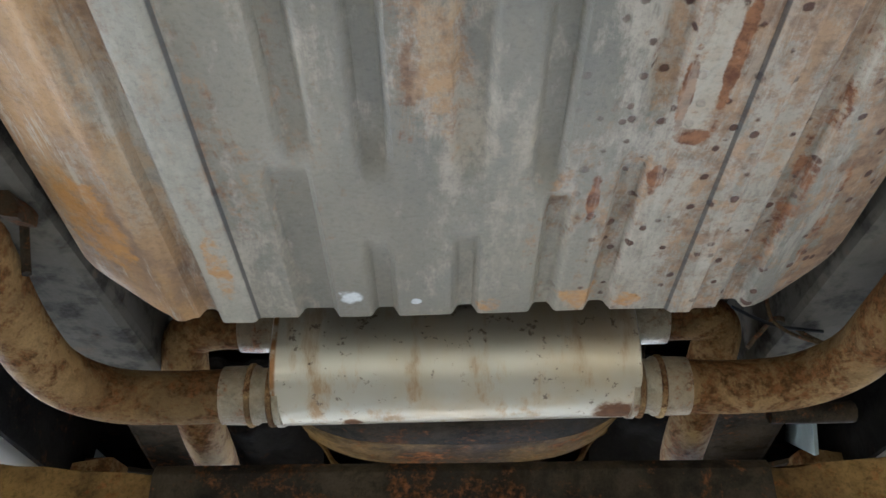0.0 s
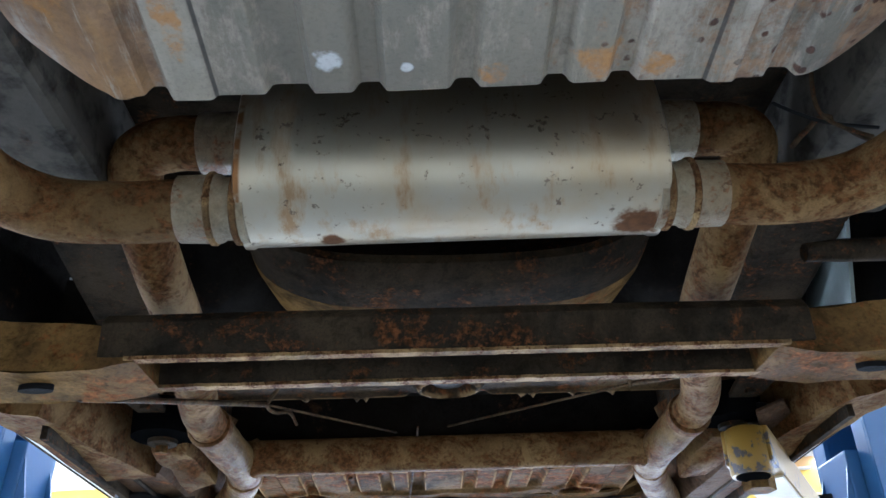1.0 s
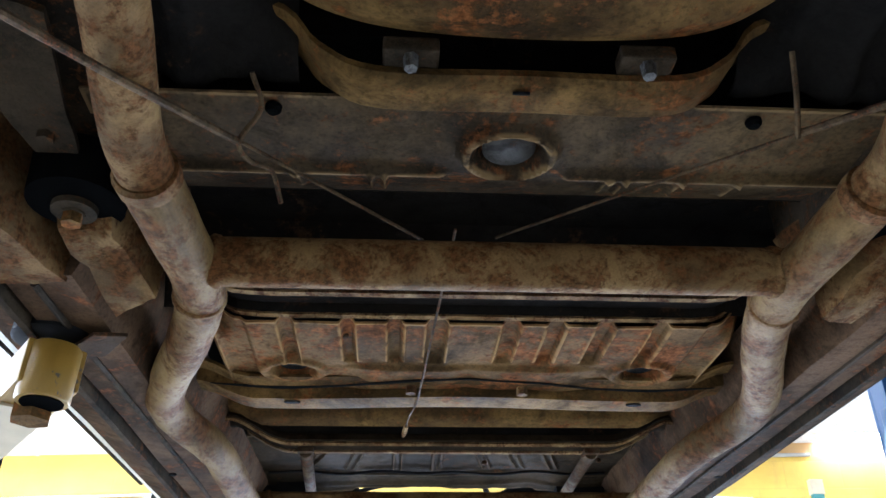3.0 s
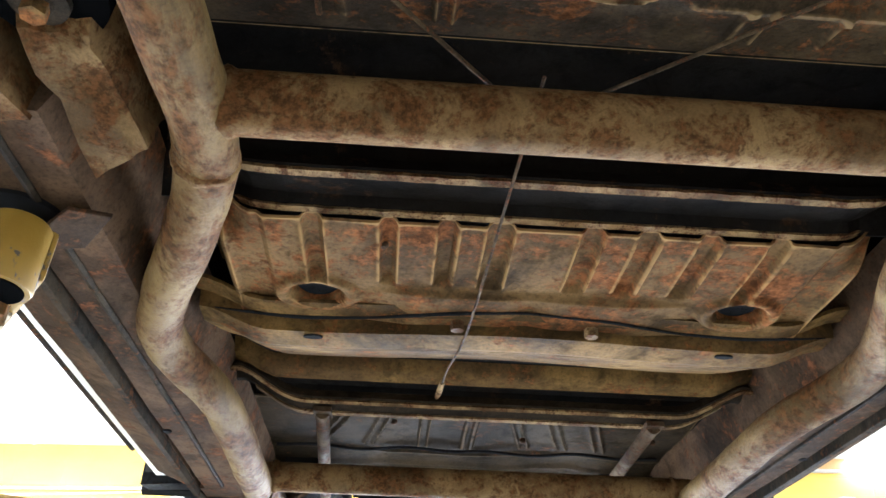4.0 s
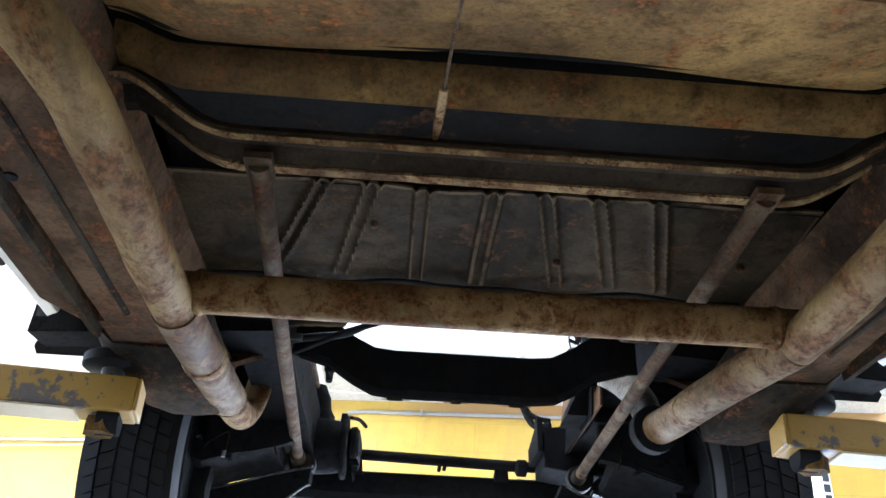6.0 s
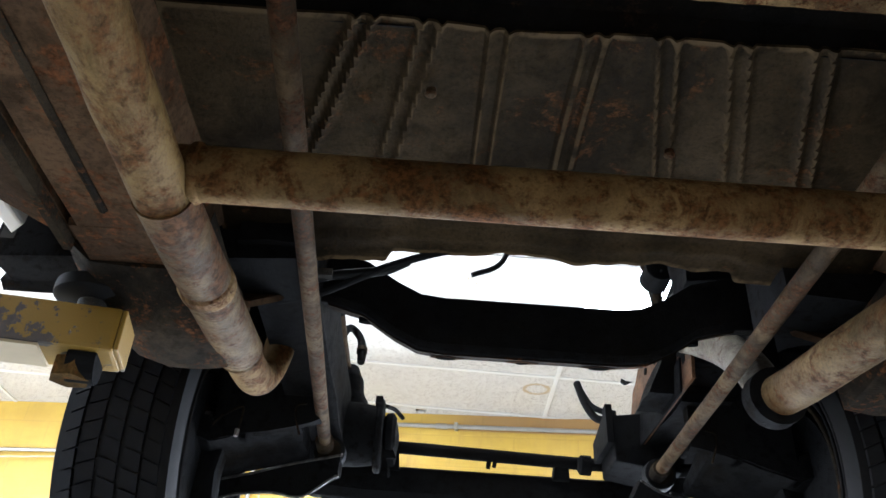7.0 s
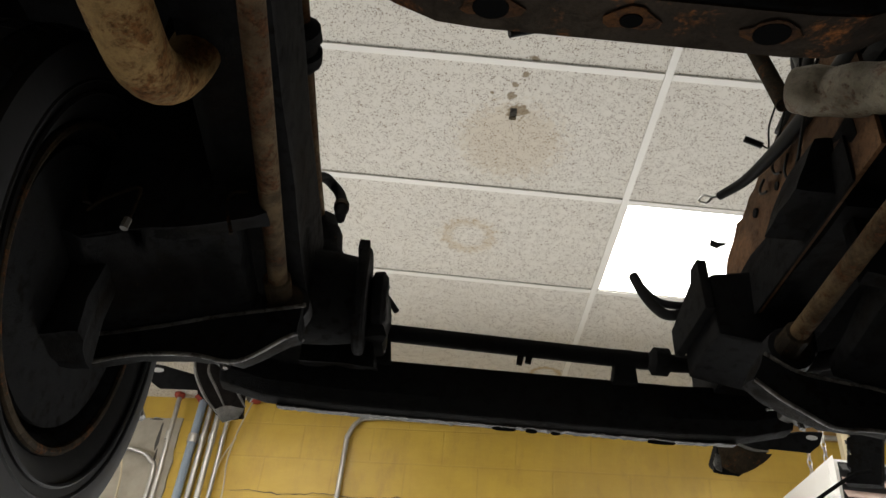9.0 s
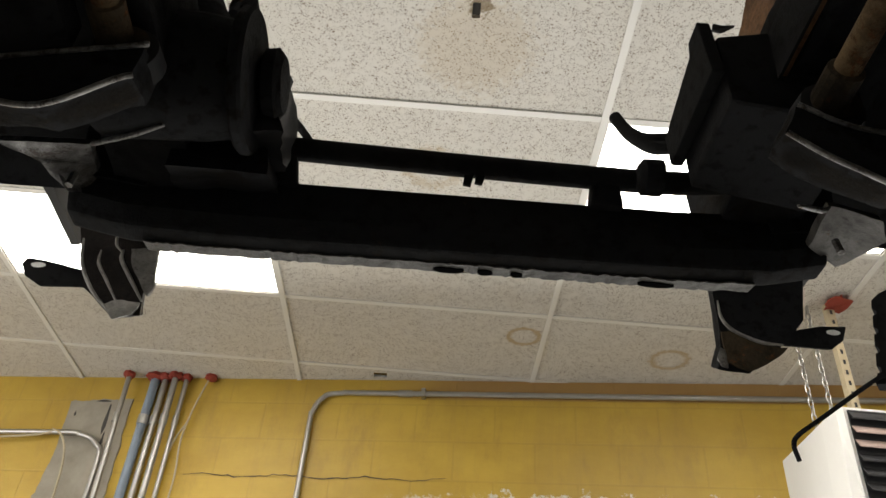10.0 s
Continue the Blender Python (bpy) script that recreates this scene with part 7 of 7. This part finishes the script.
# clips and tabs left on the bare floor
for x, y, z in ((-0.205, 1.735, 0.034), (0.35, 1.76, 0.035), (-0.395, 1.79, 0.04), (-0.01, 1.80, 0.036), (0.405, 2.62, 0.095), (-0.18, 2.56, 0.095), (0.11, 2.63, 0.09)):
    part("clip", disc([(0, 0.004), (0.003, 0.007), (0.01, 0.006)], axis="z", centre=(x, y, z - 0.004), sides=10), ROD, car, "small rusty clip", True)
# bright slivers stand in for glints in the dark wheel well
part("glint_sliver", tube([(-0.715, 3.5, 0.101), (-0.693, 3.5, 0.086), (-0.679, 3.5, 0.061), (-0.65, 3.5, 0.063)], [0.004, 0.007, 0.005], 8), BARE, car, "bare metal sliver in place of a glint", True)
part("glint_sliver", tube([(-0.713, 3.5, 0.198), (-0.698, 3.5, 0.215), (-0.683, 3.5, 0.209)], [0.004, 0.007, 0.005], 8), BARE, car, "bare metal sliver in place of a glint", True)
part("glint_sliver", tube([(-0.574, 3.5, 0.049), (-0.555, 3.5, 0.063), (-0.536, 3.5, 0.061), (-0.534, 3.5, 0.111)], [0.004, 0.007, 0.005], 8), BARE, car, "bare metal sliver in place of a glint", True)
part("glint_sliver", tube([(-0.652, 3.5, 0.171), (-0.627, 3.5, 0.182), (-0.61, 3.5, 0.159)], [0.004, 0.007, 0.005], 8), BARE, car, "bare metal sliver in place of a glint", True)
# brake hoses and bits left in the wheel well
part("brake_hose", tube([(-0.675, 3.43, 0.125), (-0.655, 3.425, 0.105), (-0.629, 3.42, 0.092), (-0.605, 3.42, 0.06), (-0.588, 3.425, 0.02)], 0.006, 8), FRAME_DARK, car, "grimy brake hose", True)
part("brake_line", tube([(-0.565, 3.385, -0.012), (-0.548, 3.382, 0.006), (-0.515, 3.382, 0.026), (-0.512, 3.384, 0.008), (-0.516, 3.386, -0.025)], 0.0024, 8), FRAME_DARK, car, "thin bent brake line", True)
part("hose_end", tube([(-0.588, 3.425, 0.026), (-0.586, 3.425, 0.008)], 0.008, 8, smooth=False), BARE, car, "bright hose end")
part("line_nut", tube([(-0.516, 3.386, -0.018), (-0.517, 3.386, -0.032)], 0.005, 6, smooth=False), BARE, car, "bright line nut")
# wiring left across the front of the floor
part("floor_seam", tube([(x, 2.735 + 0.006 * math.sin(x * 17), 0.094 + 0.003 * math.sin(x * 31)) for x in np.linspace(-0.45, 0.45, 40)], 0.0035, 6, 2), BLACK, car, "dark sealer seam", True)
# greasy lower part of the bare apron, and what is left of its loom
low = [(3.33, 0.095), (3.33, 0.17), (3.38, 0.165), (3.46, 0.19), (3.53, 0.185), (3.60, 0.175), (3.68, 0.17), (3.765, 0.14), (3.765, 0.095)]
part("apron_grease", hull_prism([(0.3335 + (z - 0.1) * 0.06, y, z) for y, z in low], [(0.330 + (z - 0.1) * 0.06, y, z) for y, z in low]), BLACK, car, "greasy black lower apron panel")
part("apron_box", rough_up(hull_prism([(0.28, 3.37, 0.11), (0.34, 3.37, 0.11), (0.34, 3.47, 0.11), (0.28, 3.47, 0.11)], [(0.315, 3.36, 0.19), (0.345, 3.36, 0.195), (0.345, 3.46, 0.20), (0.315, 3.46, 0.195)]), 3, 0.003, 20), BLACK, car, "black box on the apron", True)
for y, z, h in ((3.50, 0.30, 0.05), (3.55, 0.29, 0.035), (3.47, 0.27, 0.06)):
    part("wire", tube([(0.343, y, z), (0.338, y + 0.01, z - h * 0.4), (0.336, y + 0.004, z - h * 0.8), (0.337, y - 0.01, z - h)], 0.0022, 6), WIRE, car, "short cut wire end", True)
part("apron_clip", hull_prism([(0.343, 3.712, 0.285), (0.328, 3.716, 0.288), (0.318, 3.72, 0.296), (0.316, 3.722, 0.286), (0.326, 3.718, 0.278)], [(0.343, 3.716, 0.285), (0.328, 3.72, 0.288), (0.318, 3.724, 0.296), (0.316, 3.726, 0.286), (0.326, 3.722, 0.278)]), WIRE, car, "small plastic loom clip")
# wires and a strap beside the tank
part("wire", tube([(0.359, 0.62, 0.147), (0.352, 0.62, 0.116), (0.35, 0.62, 0.084), (0.365, 0.62, 0.065), (0.394, 0.62, 0.051)], 0.0022, 6), CABLE, car, "loose wire beside the tank", True)
part("wire", tube([(0.324, 0.64, 0.056), (0.343, 0.64, 0.075), (0.368, 0.64, 0.093), (0.393, 0.64, 0.071), (0.412, 0.64, 0.059)], 0.003, 6), CABLE, car, "loose wire beside the tank", True)
part("wire", tube([(0.312, 0.63, 0.104), (0.337, 0.63, 0.088), (0.363, 0.63, 0.077), (0.41, 0.63, 0.07)], 0.002, 6), WIRE, car, "loose wire beside the tank", True)
part("tank_strap", tube([(-0.399, 0.4, 0.078), (-0.39, 0.4, 0.048), (-0.381, 0.4, 0.019)], 0.0045, 6), FRAME_DARK, car, "dark hanging strap beside the tank", True)
part("shackle", rough_up(hull_prism([(-0.423, 0.36, 0.099), (-0.402, 0.36, 0.089), (-0.381, 0.36, 0.064), (-0.38, 0.36, 0.051), (-0.396, 0.36, 0.054), (-0.414, 0.36, 0.068)], [(-0.423, 0.39, 0.109), (-0.402, 0.39, 0.09899999999999999), (-0.381, 0.39, 0.074), (-0.38, 0.39, 0.061), (-0.396, 0.39, 0.064), (-0.414, 0.39, 0.078)]), 2, 0.003, 25), ROD, car, "rusty spring shackle beside the tank", True)
